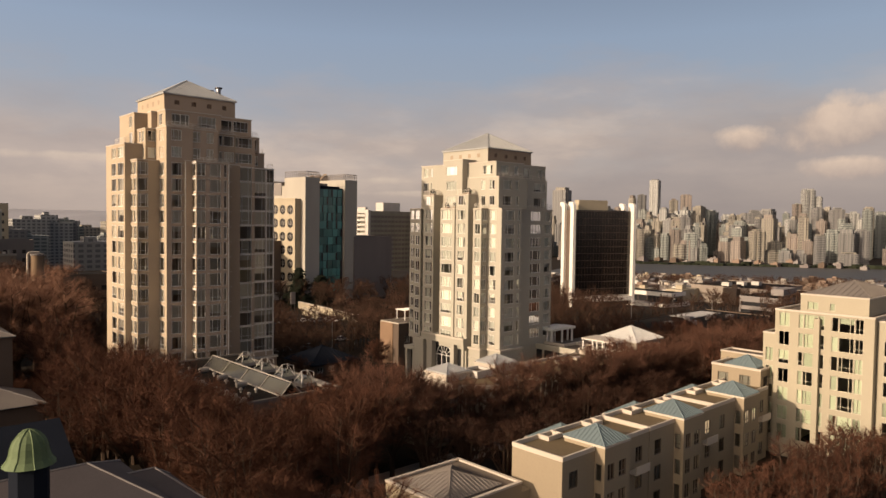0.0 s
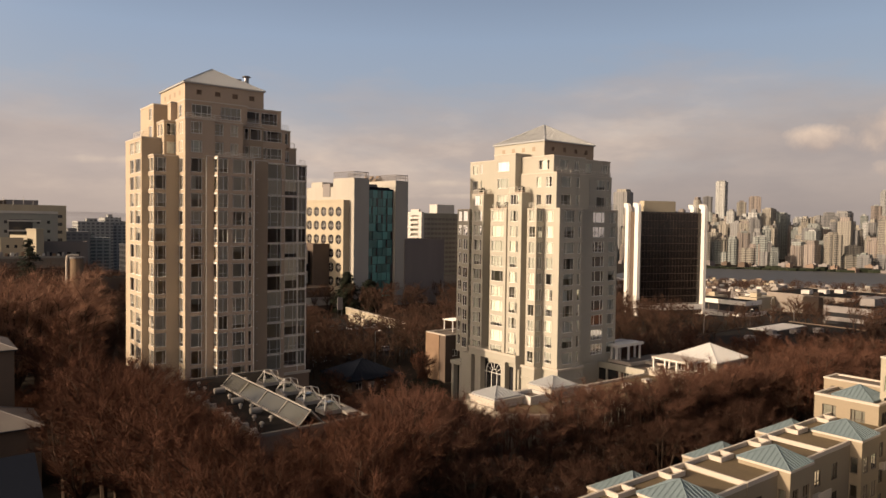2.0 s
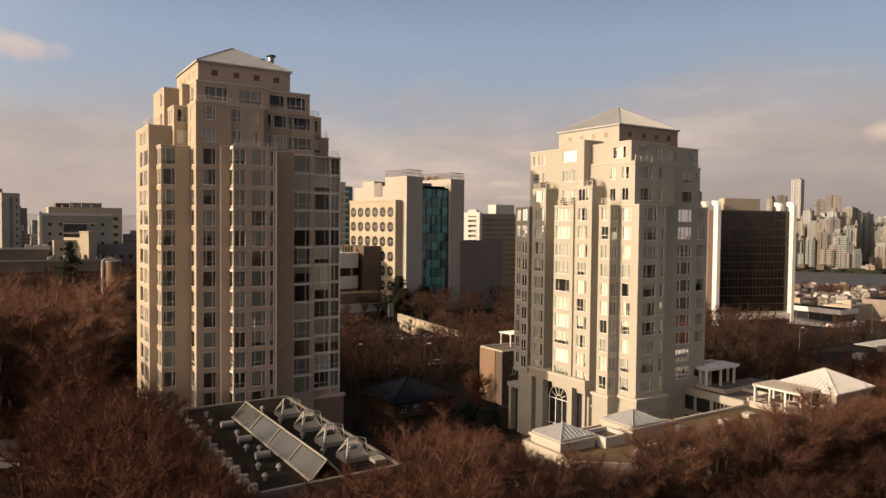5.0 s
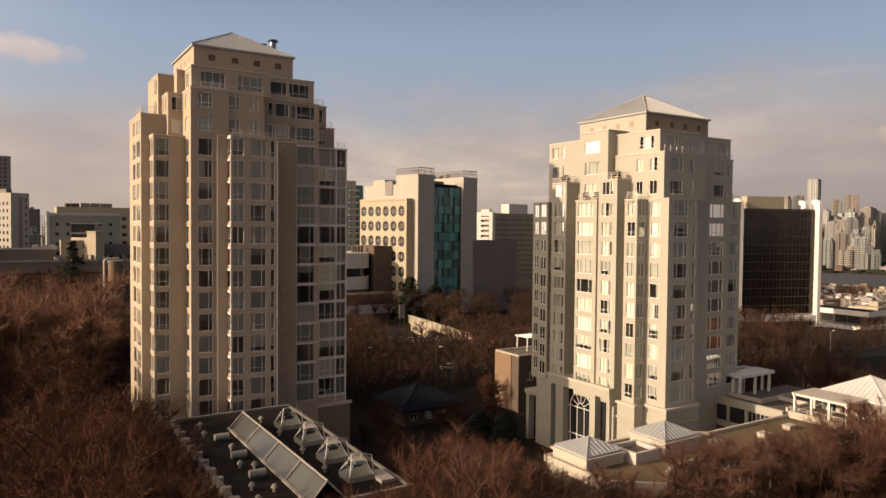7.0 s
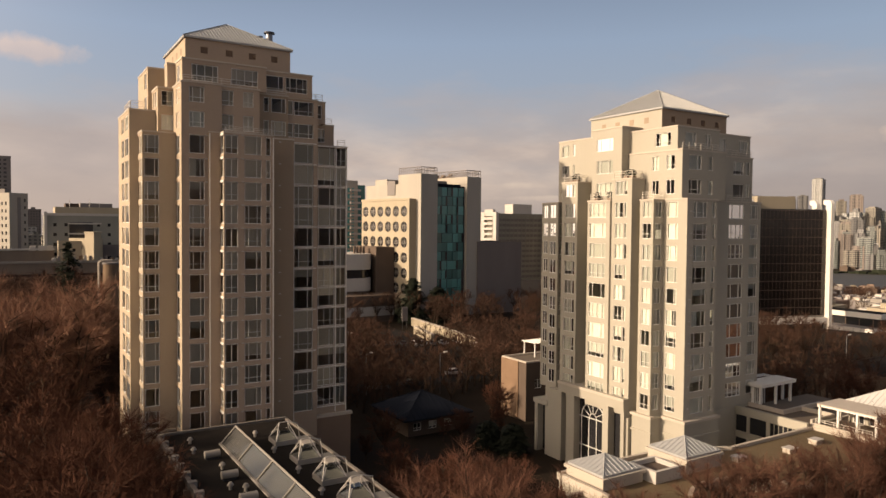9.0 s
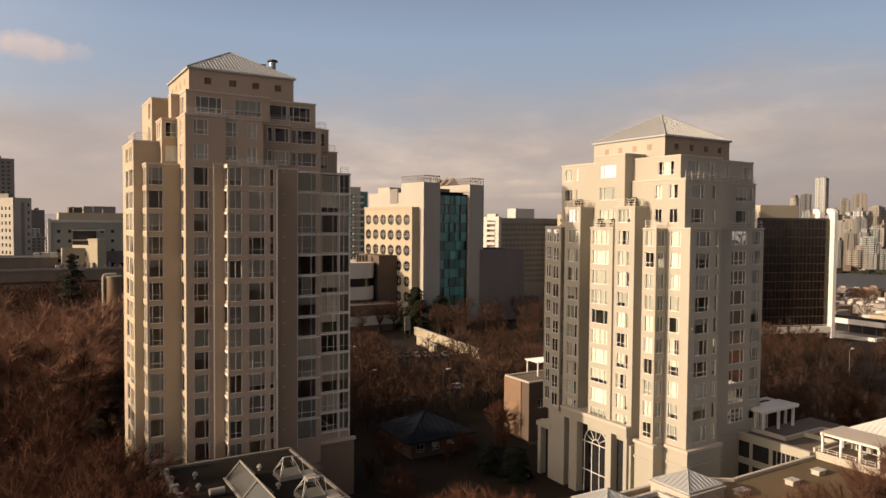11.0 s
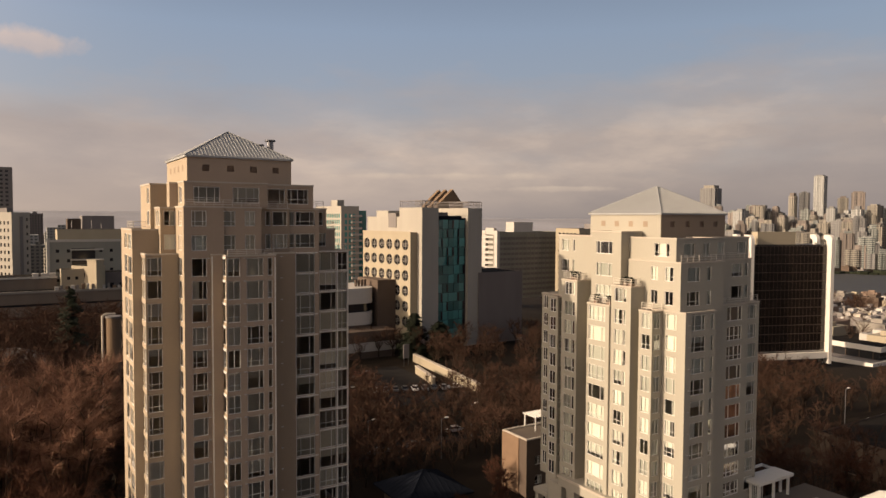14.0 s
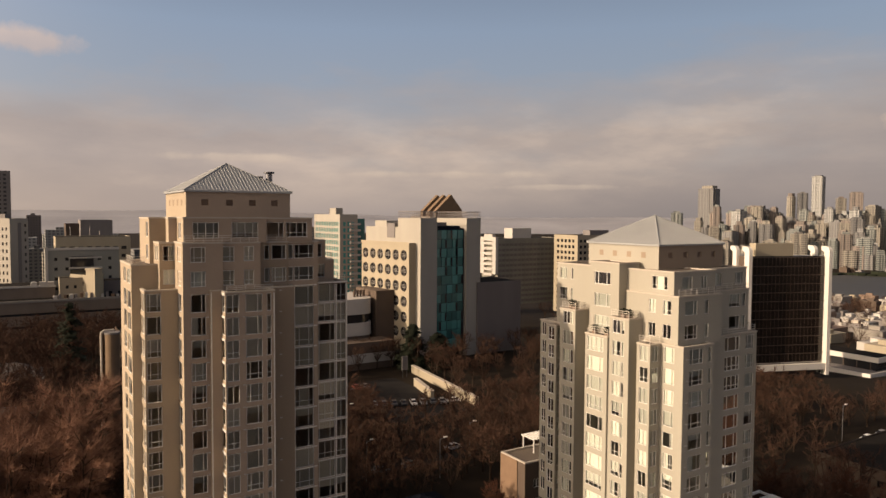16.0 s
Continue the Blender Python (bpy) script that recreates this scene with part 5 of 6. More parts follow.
for z0, z1, mat, grow_ in ((0, 5.5, BROWNWALL, 0), (5.5, 7.8, LOUNGE, -0.4), (7.8, 10.6, BROWNWALL, 0), (10.6, 15.4, WHITE, 0.3), (15.4, 18.6, LOUNGE, -0.3), (18.6, 24.4, WHITE, 0.3)):
    part("band" if mat is WHITE else "storey", Shape().prism(rounded(112, 146 + grow_, 273 - grow_, 296, 6.0), z0, z1), mat, strip)
for z0, z1, mat in ((0, 2.4, BROWNWALL), (2.4, 5.8, WHITE), (5.8, 9.8, BROWNWALL)):
    part("lower_storey", Shape().box(112, 149 if mat is WHITE else 148.6, 263, 272.5, z0, z1), mat, strip)
part("core", Shape().box(146.8, 154.5, 273.8, 292, 0, 27.0), BROWNWALL, strip, "brown stair core")
for k in range(4):
    part("roof_stack", Shape().box(140.5 + k * 1.3, 141.1 + k * 1.3, 280, 281, 24.4, 27.0), BROWNWALL, strip)
ward = plain_building("glass_ward", "white tower with rows of windows and a teal glass front", 158.6, 167.6, 336, 368, 0, 56.0, HOSPITAL, 2.1, 2.9, 1.35, 2.0, core=TEAL, group="wards behind")
for k in range(15):
    part("balcony", Shape().box(163.4, 168.6, 334.6, 336.0, 10.4 + k * 2.9, 11.3 + k * 2.9), WHITE, ward)
part("lift_house", Shape().box(160.5, 164.0, 345, 352, 55.6, 59.0), HOSPITAL, ward)
part("glass_bay", Shape().box(167.6, 171.5, 336.4, 350, 0, 54.0), TEAL, ward, "teal glass bay")
plain_building("windowless_block", "plain grey windowless block among bare trees", 188, 210, 266, 286, 0, 29, GREYBROWN, S=False, W=False, roof=False)
SLABGREY = material("olive_grey_slab", (0.22, 0.21, 0.175), 0.9, vary=0.08, stain=0.1, coords="World", streak=1)
h2 = plain_building("slab_block", "long grey slab block with ribbon windows and a sunlit cream end", 266.7, 312, 360, 376, 4, 42.7, SLABGREY, 2.6, 3.0, 1.9, 1.5, strip=True, roof=False, core=GREYBROWN, W=False)
part("lift_house", Shape().box(280, 294, 364, 372, 42.3, 48.4), WHITE, h2)
for y0, y1 in ((359.9, 363.2), (371.6, 376.1)):
    part("end_fin", Shape().box(264.9, 266.7, y0, y1, 22.0, 43.4), WHITE, h2, "sunlit cream end wall")
part("end_head", Shape().box(265.0, 266.7, 363.2, 371.6, 41.2, 45.0), WHITE, h2)
for k in range(7):
    part("balcony", Shape().box(264.6, 266.7, 363.2, 371.6, 21.0 + k * 3.0, 22.5 + k * 3.0), WHITE, h2)
for k in range(15):
    part("mullion", Shape().box(269.0 + k * 2.9, 269.25 + k * 2.9, 359.9, 360.2, 5, 41.5), SLABGREY, h2)
plain_building("corner_block", "beige block half hidden behind the tower", 300, 350, 330, 350, 0, 45, BEIGE, group="wards behind")

gab = thing("gabled_hall", "tan brick hall with three steep parallel gables", "hall", (0, 0, 0))
part("wall", Shape().box(262, 287, 428, 455, 0, 55.0), SLABWALL, gab)
for k in range(3):
    y0 = 428.5 + k * 8.5
    part("gable", Shape().quad((266, y0, 54), (286.5, y0, 54), (286.5, y0, 59.4), (278, y0, 69.6), (266, y0, 58.6)).quad((266, y0 + 3.4, 54), (286.5, y0 + 3.4, 54), (286.5, y0 + 3.4, 59.4), (278, y0 + 3.4, 69.6), (266, y0 + 3.4, 58.6))
         .quad((266, y0, 54), (266, y0 + 3.4, 54), (266, y0 + 3.4, 58.6), (266, y0, 58.6)).quad((266, y0, 58.6), (266, y0 + 3.4, 58.6), (278, y0 + 3.4, 69.6), (278, y0, 69.6))
         .quad((278, y0, 69.6), (278, y0 + 3.4, 69.6), (286.5, y0 + 3.4, 59.4), (286.5, y0, 59.4)).quad((286.5, y0, 54), (286.5, y0 + 3.4, 54), (286.5, y0 + 3.4, 59.4), (286.5, y0, 59.4)), TANBRICK, gab, "steep tan brick gable")
    for j in range(2):
        part("small_window", Shape().box(265.9, 266.0, y0 + 0.5 + j * 1.5, y0 + 1.3 + j * 1.5, 55.6, 57.4), LOUNGE, gab)

# ---- stack beside the tall tower ----
st = thing("ventilation_stack", "brown metal ventilation stack with a curved top pipe", "stack", (51.2, 234.5, 0))
part("cylinder", Shape().tube((0, 0, 0), (0, 0, 24.6), 1.8, sides=20), TANBRICK, st)
part("rim", Shape().tube((0, 0, 24.6), (0, 0, 25.0), 2.0, sides=20), GREYWALL, st)
pp = Shape()
arc = [(-2.6 + 0.9 * (1 - math.cos(math.pi / 2 * k / 5)), 0, 24.6 + 0.9 * math.sin(math.pi / 2 * k / 5)) for k in range(6)]
pp.tube((-2.6, 0, 0), arc[0], 0.3, sides=8)
for a, b in zip(arc, arc[1:]):
    pp.tube(a, b, 0.3, sides=8)
pp.tube(arc[-1], (0.5, 0, 25.5), 0.3, sides=8)
part("curved_pipe", pp, COPING, st)

# ---- dark office tower ----
DUSKBAR = material("bronze_bar", (0.085, 0.060, 0.047), 0.6, vary=0.1, stain=0.1)
FINWHITE = material("white_fin_paint", (0.70, 0.66, 0.60), 0.5, vary=0.04, stain=0.04, coords="World", streak=1)
dark = thing("office_tower", "dark bronze glass office tower framed by white rounded fins", "office building", (244.6, 184.0, 0), "", -20)
part("core", Shape().box(1.35, 31.65, 2.4, 7.6, 0, 42.2), LOUNGE, dark)
part("side_wall", Shape().box(1.05, 1.34, 2.42, 7.6, 0, 42.1), BROWNWALL, dark)
pane_mesh = Shape().box(0.0, 1.40, 0, 0.1, 0.05, 2.85).mesh("glass_panel", BLACKGLASS)
for i in range(20):
    for j in range(12):
        part("glass_panel", pane_mesh, BLACKGLASS, dark, "", Matrix.Translation((1.55 + i * 1.5, 2.0, 4.6 + j * 3.1)))
for j in range(13):
    part("spandrel", Shape().box(1.32, 31.68, 1.97, 2.4, 4.40 + j * 3.1, 4.58 + j * 3.1), DUSKBAR if j else WHITE, dark)


def fin_shape(x0, x1, y0, y1, z1):
    s, rr = Shape(), 1.9
    prof = [(y0, 0), (y0, z1 - rr)] + [(y0 + rr - rr * math.cos(math.pi / 2 * k / 6), z1 - rr + rr * math.sin(math.pi / 2 * k / 6)) for k in range(1, 7)] + [(y1 + 1.4, z1), (y1 + 1.4, z1 - 1.4), (y1, z1 - 2.0), (y1, 0)]
    a, b = [(x0, y, z) for y, z in prof], [(x1, y, z) for y, z in prof]
    s.quad(*a).quad(*reversed(b))
    for k in range(len(prof)):
        n2 = (k + 1) % len(prof)
        s.quad(a[k], a[n2], b[n2], b[k])
    return s


for x0 in (0.0, 31.7):
    part("fin", fin_shape(x0, x0 + 1.3, 0.0, 2.6, 45.6), FINWHITE, dark, "white rounded edge fin")
    part("fin", fin_shape(x0, x0 + 1.3, 7.2, 9.4, 45.6), FINWHITE, dark, "white rounded edge fin")
for i in range(1, 20):
    part("mullion", Shape().box(1.49 + i * 1.5, 1.55 + i * 1.5, 1.98, 2.4, 4.2, 41.7), DUSKBAR, dark)
part("roof_house", Shape().box(5.0, 20.0, 3.6, 7.0, 42.2, 46.6), BEIGE, dark, "tan plant room on the roof")
part("base_beam", Shape().box(1.35, 31.65, 0.2, 1.9, 2.0, 4.1), FINWHITE, dark, "white beam above the ground storey")
deck = thing("terraced_clinic", "stepped low building with white parapet bands and dark ribbon windows", "clinic")
for k, (x0, y0, z) in enumerate(((299.6, 168.0, 4.2), (291.0, 166.4, -0.5), (287.0, 164.0, -4.6))):
    part("storey", Shape().box(x0 + 0.8, 312 + k * 1.5, y0 + 0.8, 204 + k * 1.5, z - 5.0, z - 0.6), LOUNGE, deck, "dark glazed storey")
    # Bands in brighter white: the sunlight they miss is put into the colour.
    part("white_band", Shape().box(x0, 313 + k * 1.5, y0, y0 + 0.4, z - 1.9, z).box(x0, x0 + 0.4, y0 + 0.4, 206 + k * 1.5, z - 1.9, z), FINWHITE, deck, "white parapet band")
    part("flat_roof", Shape().box(x0 + 0.4, 312.6 + k * 1.5, y0 + 0.4, 205 + k * 1.5, z - 0.58, z - 0.4), ROOFTAR if k == 0 else GREYWALL, deck)
    for j in range(7):
        part("mullion", Shape().box(x0 + 0.65, x0 + 0.8, y0 + 3 + j * 5.0, y0 + 3.3 + j * 5.0, z - 5.0, z - 1.9), BROWNWALL, deck)
store = plain_building("flat_store", "brown windowless store with a pale lower storey", 354, 398, 146, 187, -12, 4.5, SLABWALL, S=False, W=False, roof=False, group="low white buildings")
part("pale_storey", Shape().box(353.6, 354.0, 146, 187, -12, -4.0), CONCRETE, store)
for j in range(6):
    part("small_window", Shape().box(353.5, 353.6, 178 - j * 1.7, 179 - j * 1.7, -8.6, -6.8), LOUNGE, store)
for k in range(3):
    part("roof_unit", Shape().box(362 + k * 9, 366 + k * 9, 170 - k * 4, 174 - k * 4, 4.1, 6.0), WHITE, store)
plain_building("flat_shop", "flat-roofed shop block with a pale parapet", 300, 350, 118, 136, -6, 6, GREYWALL, strip=True, group="low white buildings")
plain_building("flat_shop", "flat-roofed shop block with a pale parapet", 330, 372, 88, 104, -6, 9, GREYWALL, strip=True, group="low white buildings")
shed = plain_building("flat_shop", "long dark brown flat-roofed building among trees", 172, 232, 94, 117, -1, 7.0, BROWNWALL, floor=3.2, tall=1.4, roof=False, group="low white buildings")
part("white_sheet", Shape().box(206, 227, 109, 116, 6.66, 6.8), WHITE, shed, "white roofing sheet")
for k in range(6):
    part("roof_unit", Shape().box(178 + k * 7.5, 180.4 + k * 7.5, 99 + (k * 5) % 8, 101 + (k * 5) % 8, 6.65, 7.9), GREYWALL, shed)

# ---- townhouse row in the foreground ----
TH_ROWS = [(0.9, 1.9), (4.1, 1.9), (7.4, 1.9)]


def townhouse(x):
    """One house of the row: flat gravel roof behind parapets, and a bay with a pyramid roof on the street side."""
    t = thing("townhouse", "beige three-storey townhouse with gravel roof and blue-grey pyramid roof", "house", (x, 0, 0), "townhouses in a row")
    block(t, 0.0, 17.1, 45.2, 52.3, 0, 10.7, S=[(1.2, 1.6), (7.9, 1.3), (10.6, 1.8), (14.2, 1.5)], rows=TH_ROWS, mat=TOWNWALL, style=TOWNSTYLE, coping=0.0, blind=0.5)
    part("gravel_roof", Shape().box(0.35, 16.75, 45.5, 51.95, 10.7, 10.78), MOSSROOF, t, "brown mossy gravel roof")
    for a, b, c, d in ((0.0, 17.1, 45.16, 45.40), (0.0, 17.1, 52.08, 52.34), (-0.02, 0.22, 45.40, 52.08)):
        part("parapet", Shape().box(a, b, c, d, 10.7, 11.2), COPING, t)
    # street bay
    block(t, 5.9, 10.9, 43.9, 49.5, 0, 11.2, S=[(0.6, 1.4), (2.8, 1.5)], W=[(4.4, 0.8)], rows=TH_ROWS, mat=TOWNWALL, style=TOWNSTYLE, coping=0.22, blind=0.5)
    hip_roof(t, 5.95, 10.85, 44.0, 49.6, 11.45, 12.95, BLUEROOF, 0.5, 0.1, label="blue-grey standing-seam pyramid roof")
    # small raised roof lights along the back, and a balcony
    for a, b in ((4.3, 6.9), (12.6, 15.0)):
        part("roof_hatch", Shape().prism([(a, 50.5), (b, 50.5), (b, 52.2), (b - 0.22, 52.2), (b - 0.22, 50.72), (a + 0.22, 50.72), (a + 0.22, 52.2), (a, 52.2)], 10.75, 11.3), COPING, t)
    part("balcony", Shape().box(12.4, 15.4, 43.9, 45.2, 6.6, 6.8).box(12.4, 15.4, 43.9, 44.0, 6.8, 7.6), COPING, t)
    # lower wing at the back
    block(t, 9.6, 16.4, 52.4, 58.6, 0, 8.2, W=[(1.0, 1.4), (3.6, 1.4)], rows=TH_ROWS, mat=TOWNWALL, style=TOWNSTYLE, coping=0.2)
    hip_roof(t, 10.0, 16.0, 52.8, 58.2, 8.4, 10.2, BLUEROOF, 0.5, 0.2)
    return t


for x in (59.0, 76.3, 93.4):
    townhouse(x)
end = thing("end_house", "low beige end house of the row with a hipped roof", "house", (0, 0, 0), "townhouses in a row")
block(end, 46.5, 57.5, 49.5, 59.5, 0, 7.6, S=[(1, 1.5), (4, 1.5), (7.5, 1.5)], W=[(1.2, 1.5), (5.5, 1.5)], rows=TH_ROWS[:2], mat=TOWNWALL, style=TOWNSTYLE, coping=0.22)
hip_roof(end, 47.6, 55.0, 50.6, 58.0, 7.8, 9.2, SLATE, 0.5, 0.2)
part("step_wall", Shape().box(57.5, 59.0, 49.5, 52.2, 0, 6.6), TOWNWALL, end)
link = thing("link_house", "beige four-storey house joining the row to the apartment block", "house", (0, 0, 0), "townhouses in a row")
block(link, 110.6, 121.0, 46.4, 54.4, 0, 13.2, S=[(1, 1.6), (4, 1.6)], W=[(1.0, 1.8), (4.6, 1.8)], rows=TH_ROWS + [(10.4, 1.8)], mat=TOWNWALL, style=TOWNSTYLE, coping=0.3)
hip_roof(link, 111.6, 116.0, 47.6, 52.4, 13.5, 15.0, BLUEROOF, 0.5, 0.2)
block(link, 117.0, 121.0, 45.6, 56.0, 0, 14.4, W=[(1.0, 1.6), (7.6, 1.8)], rows=[(12.0, 1.5)], mat=TOWNWALL, style=TOWNSTYLE, coping=0.2)

mid = thing("apartment_block", "sunlit cream mid-rise apartment block with pale green blinds", "apartment building")
MR = rows_down(23.1, 7, 2.93, 0.28, 2.2)
block(mid, 113.0, 136.0, 31.5, 45.4, 0, 22.9, W=[(0.6, 1.6), (3.5, 0.72), (4.28, 2.0), (6.34, 0.9), (8.2, 0.95), (9.21, 2.1), (11.37, 1.15)], S=[(1.5, 2.2), (6, 2.2), (11, 2.2)], rows=MR, mat=MIDWALL, style=MIDSTYLE, coping=0.25, blind=0.8)
block(mid, 112.4, 113.4, 38.7, 39.5, 0, 22.2, mat=MIDWALL, style=MIDSTYLE, coping=0.0)
block(mid, 115.5, 134.0, 33.0, 42.6, 22.9, 25.4, W=[(1.0, 1.6), (4.2, 0.8)], rows=[(23.2, 1.2)], mat=MIDWALL, style=MIDSTYLE, coping=0.2)
hip_roof(mid, 117.0, 132.0, 33.4, 42.2, 25.6, 27.6, SLATE, 0.8, 0.2)
block(mid, 114.2, 136.0, 18.0, 31.4, 0, 22.4, W=[(0.8, 4.2), (7.0, 4.2)], S=[(2, 2.4), (7, 2.4)], rows=MR, mat=MIDWALL, style=MIDSTYLE, coping=0.25, blind=0.8)
block(mid, 113.8, 120.0, 45.4, 47.5, 0, 19.0, W=[(0.4, 1.2)], rows=MR, mat=MIDWALL, style=MIDSTYLE, coping=0.2)

# ---- podium before the taller tower ----
pod = thing("podium_building", "low building with dark gravel roof, ridge skylight and glazed lanterns", "podium")
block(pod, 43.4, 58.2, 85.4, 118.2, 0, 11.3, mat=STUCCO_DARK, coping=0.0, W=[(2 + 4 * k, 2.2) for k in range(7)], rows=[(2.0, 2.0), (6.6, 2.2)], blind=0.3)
# Podium roof and caps are darkened: missing tree shade put into their colours.
part("gravel_roof", Shape().box(43.8, 57.8, 85.8, 117.8, 11.3, 11.4), ROOFTAR, pod)
PODCAP = material("weathered_shaded_podium_cap", (0.17, 0.15, 0.13), 0.9, vary=0.1, stain=0.12, coords="World", streak=1)
for a, b, c, d, z in ((43.2, 43.6, 85.2, 118.3, 11.8), (43.6, 58.3, 85.2, 85.6, 11.7), (43.6, 58.3, 117.95, 118.35, 11.6), (58.05, 58.35, 85.6, 117.95, 11.5)):
    part("parapet", Shape().box(a, b, c, d, 11.25, z), PODCAP, pod)
for k in range(12):
    y = 116.8 - k * 2.7
    part("parapet_block", Shape().box(43.1, 43.9, y - 0.3, y + 0.3, 11.3, 11.92), CONCRETE, pod)
    part("buttress", Shape().box(42.75, 43.4, y - 0.22, y + 0.22, 3.5, 11.25), STUCCO_DARK, pod)
# ridge skylight
ridge = part("ridge_skylight", Shape().quad((48.8, 86.4, 11.4), (48.8, 111.6, 11.4), (50.4, 111.6, 13.1), (50.4, 86.4, 13.1)).quad((52.0, 86.4, 11.4), (50.4, 86.4, 13.1), (50.4, 111.6, 13.1), (52.0, 111.6, 11.4)), PLATE, pod, "long glazed ridge skylight")
part("skylight_liner", Shape().quad((48.9, 86.5, 11.42), (48.9, 111.5, 11.42), (50.4, 111.5, 12.9), (50.4, 86.5, 12.9)).quad((51.9, 86.5, 11.42), (50.4, 86.5, 12.9), (50.4, 111.5, 12.9), (51.9, 111.5, 11.42)), PODCAP, ridge)
for y in (86.3, 92.6, 98.9, 105.2, 111.7):
    part("skylight_rib", Shape().tube((48.75, y, 11.42), (50.4, y, 13.18), 0.09, sides=4).tube((50.4, y, 13.18), (52.05, y, 11.42), 0.09, sides=4), CONCRETE, ridge)
part("skylight_ridge", Shape().tube((50.4, 86.2, 13.16), (50.4, 111.8, 13.16), 0.1, sides=5), CONCRETE, ridge)
part("skylight_sill", Shape().box(48.6, 48.85, 86.2, 111.8, 11.4, 11.6), CONCRETE, ridge)
for k in range(60):
    if 106.2 < 105.6 + k * 0.1 < 111.6 and k % 4 == 0:
        part("glazing_bar", Shape().tube((48.8, 105.6 + k * 0.1, 11.44), (50.4, 105.6 + k * 0.1, 13.14), 0.035, sides=3), DARKMETAL, ridge)
# lanterns with their hoist frames
for y in (109.2, 102.4, 96.0, 90.2):
    lan = thing("roof_lantern", "sloped glass roof lantern with white kerb and open steel hoist frame", "skylight", (54.9, y, 11.4), "lanterns on the podium roof")
    lan.scale = (0.92,) * 3
    part("kerb", Shape().box(-1.35, 1.35, -1.35, 1.35, 0, 0.55), CONCRETE, lan)
    part("glass_hood", Shape().quad((-1.2, -1.2, 0.56), (1.2, -1.2, 0.56), (0.6, -0.5, 1.5), (-0.6, -0.5, 1.5)).quad((-1.2, 1.2, 0.56), (-1.2, -1.2, 0.56), (-0.6, -0.5, 1.5), (-0.6, 0.6, 1.5))
         .quad((1.2, 1.2, 0.56), (-1.2, 1.2, 0.56), (-0.6, 0.6, 1.5), (0.6, 0.6, 1.5)).quad((1.2, -1.2, 0.56), (1.2, 1.2, 0.56), (0.6, 0.6, 1.5), (0.6, -0.5, 1.5)).quad((-0.6, -0.5, 1.5), (0.6, -0.5, 1.5), (0.6, 0.6, 1.5), (-0.6, 0.6, 1.5)), PLATE, lan)
    f = Shape()
    for sx in (-1, 1):
        f.tube((sx * 1.3, -1.3, 0.5), (sx * 0.5, 0, 2.4), 0.06, sides=4).tube((sx * 1.3, 1.3, 0.5), (sx * 0.5, 0, 2.4), 0.06, sides=4)
        f.tube((sx * 1.25, -1.25, 0.56), (sx * 0.6, -0.5, 1.52), 0.05, sides=4).tube((sx * 1.25, 1.25, 0.56), (sx * 0.6, 0.6, 1.52), 0.05, sides=4)
    f.tube((-0.5, 0, 2.4), (0.5, 0, 2.4), 0.06, sides=4).tube((0.5, 0, 2.4), (1.9, 0.4, 1.9), 0.06, sides=4).tube((1.9, 0.4, 1.9), (2.2, 0.5, 0.0), 0.05, sides=4)
    part("hoist_frame", f, WHITE, lan, "white steel hoist frame")
    part("walkway", Shape().box(1.4, 2.9, -3.0, 0.2, 0.0, 0.35), CONCRETE, lan)
for x, y in ((46.9, 107.5), (46.9, 100.8), (46.9, 94.6)):
    u = thing("roof_duct", "white round roof duct lying on the gravel", "duct", (x, y, 11.4), "ducts on the podium roof")
    part("drum", Shape().tube((-0.75, 0, 0.5), (0.75, 0, 0.5), 0.38, sides=12), CONCRETE, u)
    part("foot", Shape().box(-0.6, 0.6, -0.3, 0.3, 0, 0.2), DARKMETAL, u)
for x, y in ((46.0, 113.6), (45.6, 110.0), (47.0, 103.9), (46.3, 98.2), (47.4, 97.2), (45.6, 92.0), (47.2, 90.6), (52.9, 106.2), (53.0, 99.2), (52.9, 93.0), (45.2, 88.8), (52.8, 112.6)):
    v = thing("roof_vent", "small pale mushroom vent on the gravel roof", "vent", (x, y, 11.4), "vents on the podium roof")
    part("stem", Shape().tube((0, 0, 0), (0, 0, 0.45), 0.16, sides=8), CONCRETE, v)
    part("hood", Shape().tube((0, 0, 0.42), (0, 0, 0.7), 0.34, 0.16, sides=8), CONCRETE, v)

# ---- low terrace wing before the sunlit tower ----
wing = thing("terrace_wing", "low beige wing with roof terraces and white parapets", "wing")
DECK = 8.8
block(wing, 72.0, 78.8, 81.6, 87.6, 0, 8.25, coping=0.35)
# the middle bows in round a sunken court
arc = [(90.5 + 7.4 * math.cos(radians(a)), 74.4 + 7.4 * math.sin(radians(a))) for a in range(150, 4, -8)]
front = [(78.82, 82.0), (83.2, 78.4)] + arc + [(100.0, 76.2), (119.15, 76.6)]
plan = front + [(119.15, 87.6), (102.2, 87.6), (97.2, 90.9), (85.6, 91.3), (78.82, 91.3)]
part("wall", Shape().prism(plan, 0, DECK), STUCCO, wing, "bowed stucco wall round the court")
part("roof_gravel", Shape().prism(plan, DECK + 0.004, DECK + 0.12), MOSSROOF, wing, "brown mossy gravel roof")
rim = Shape()
for (xa, ya), (xb, yb) in zip(plan, plan[1:] + plan[:1]):
    d = Vector((xb - xa, yb - ya, 0)).normalized()
    q = Vector((-d.y, d.x, 0)) * 0.2
    p0, p1 = Vector((xa, ya, 0)) - d * 0.1, Vector((xb, yb, 0)) + d * 0.1
    rim.prism([tuple((p0 + q).xy), tuple((p0 - q).xy), tuple((p1 - q).xy), tuple((p1 + q).xy)], DECK - 0.2, DECK + 0.5)
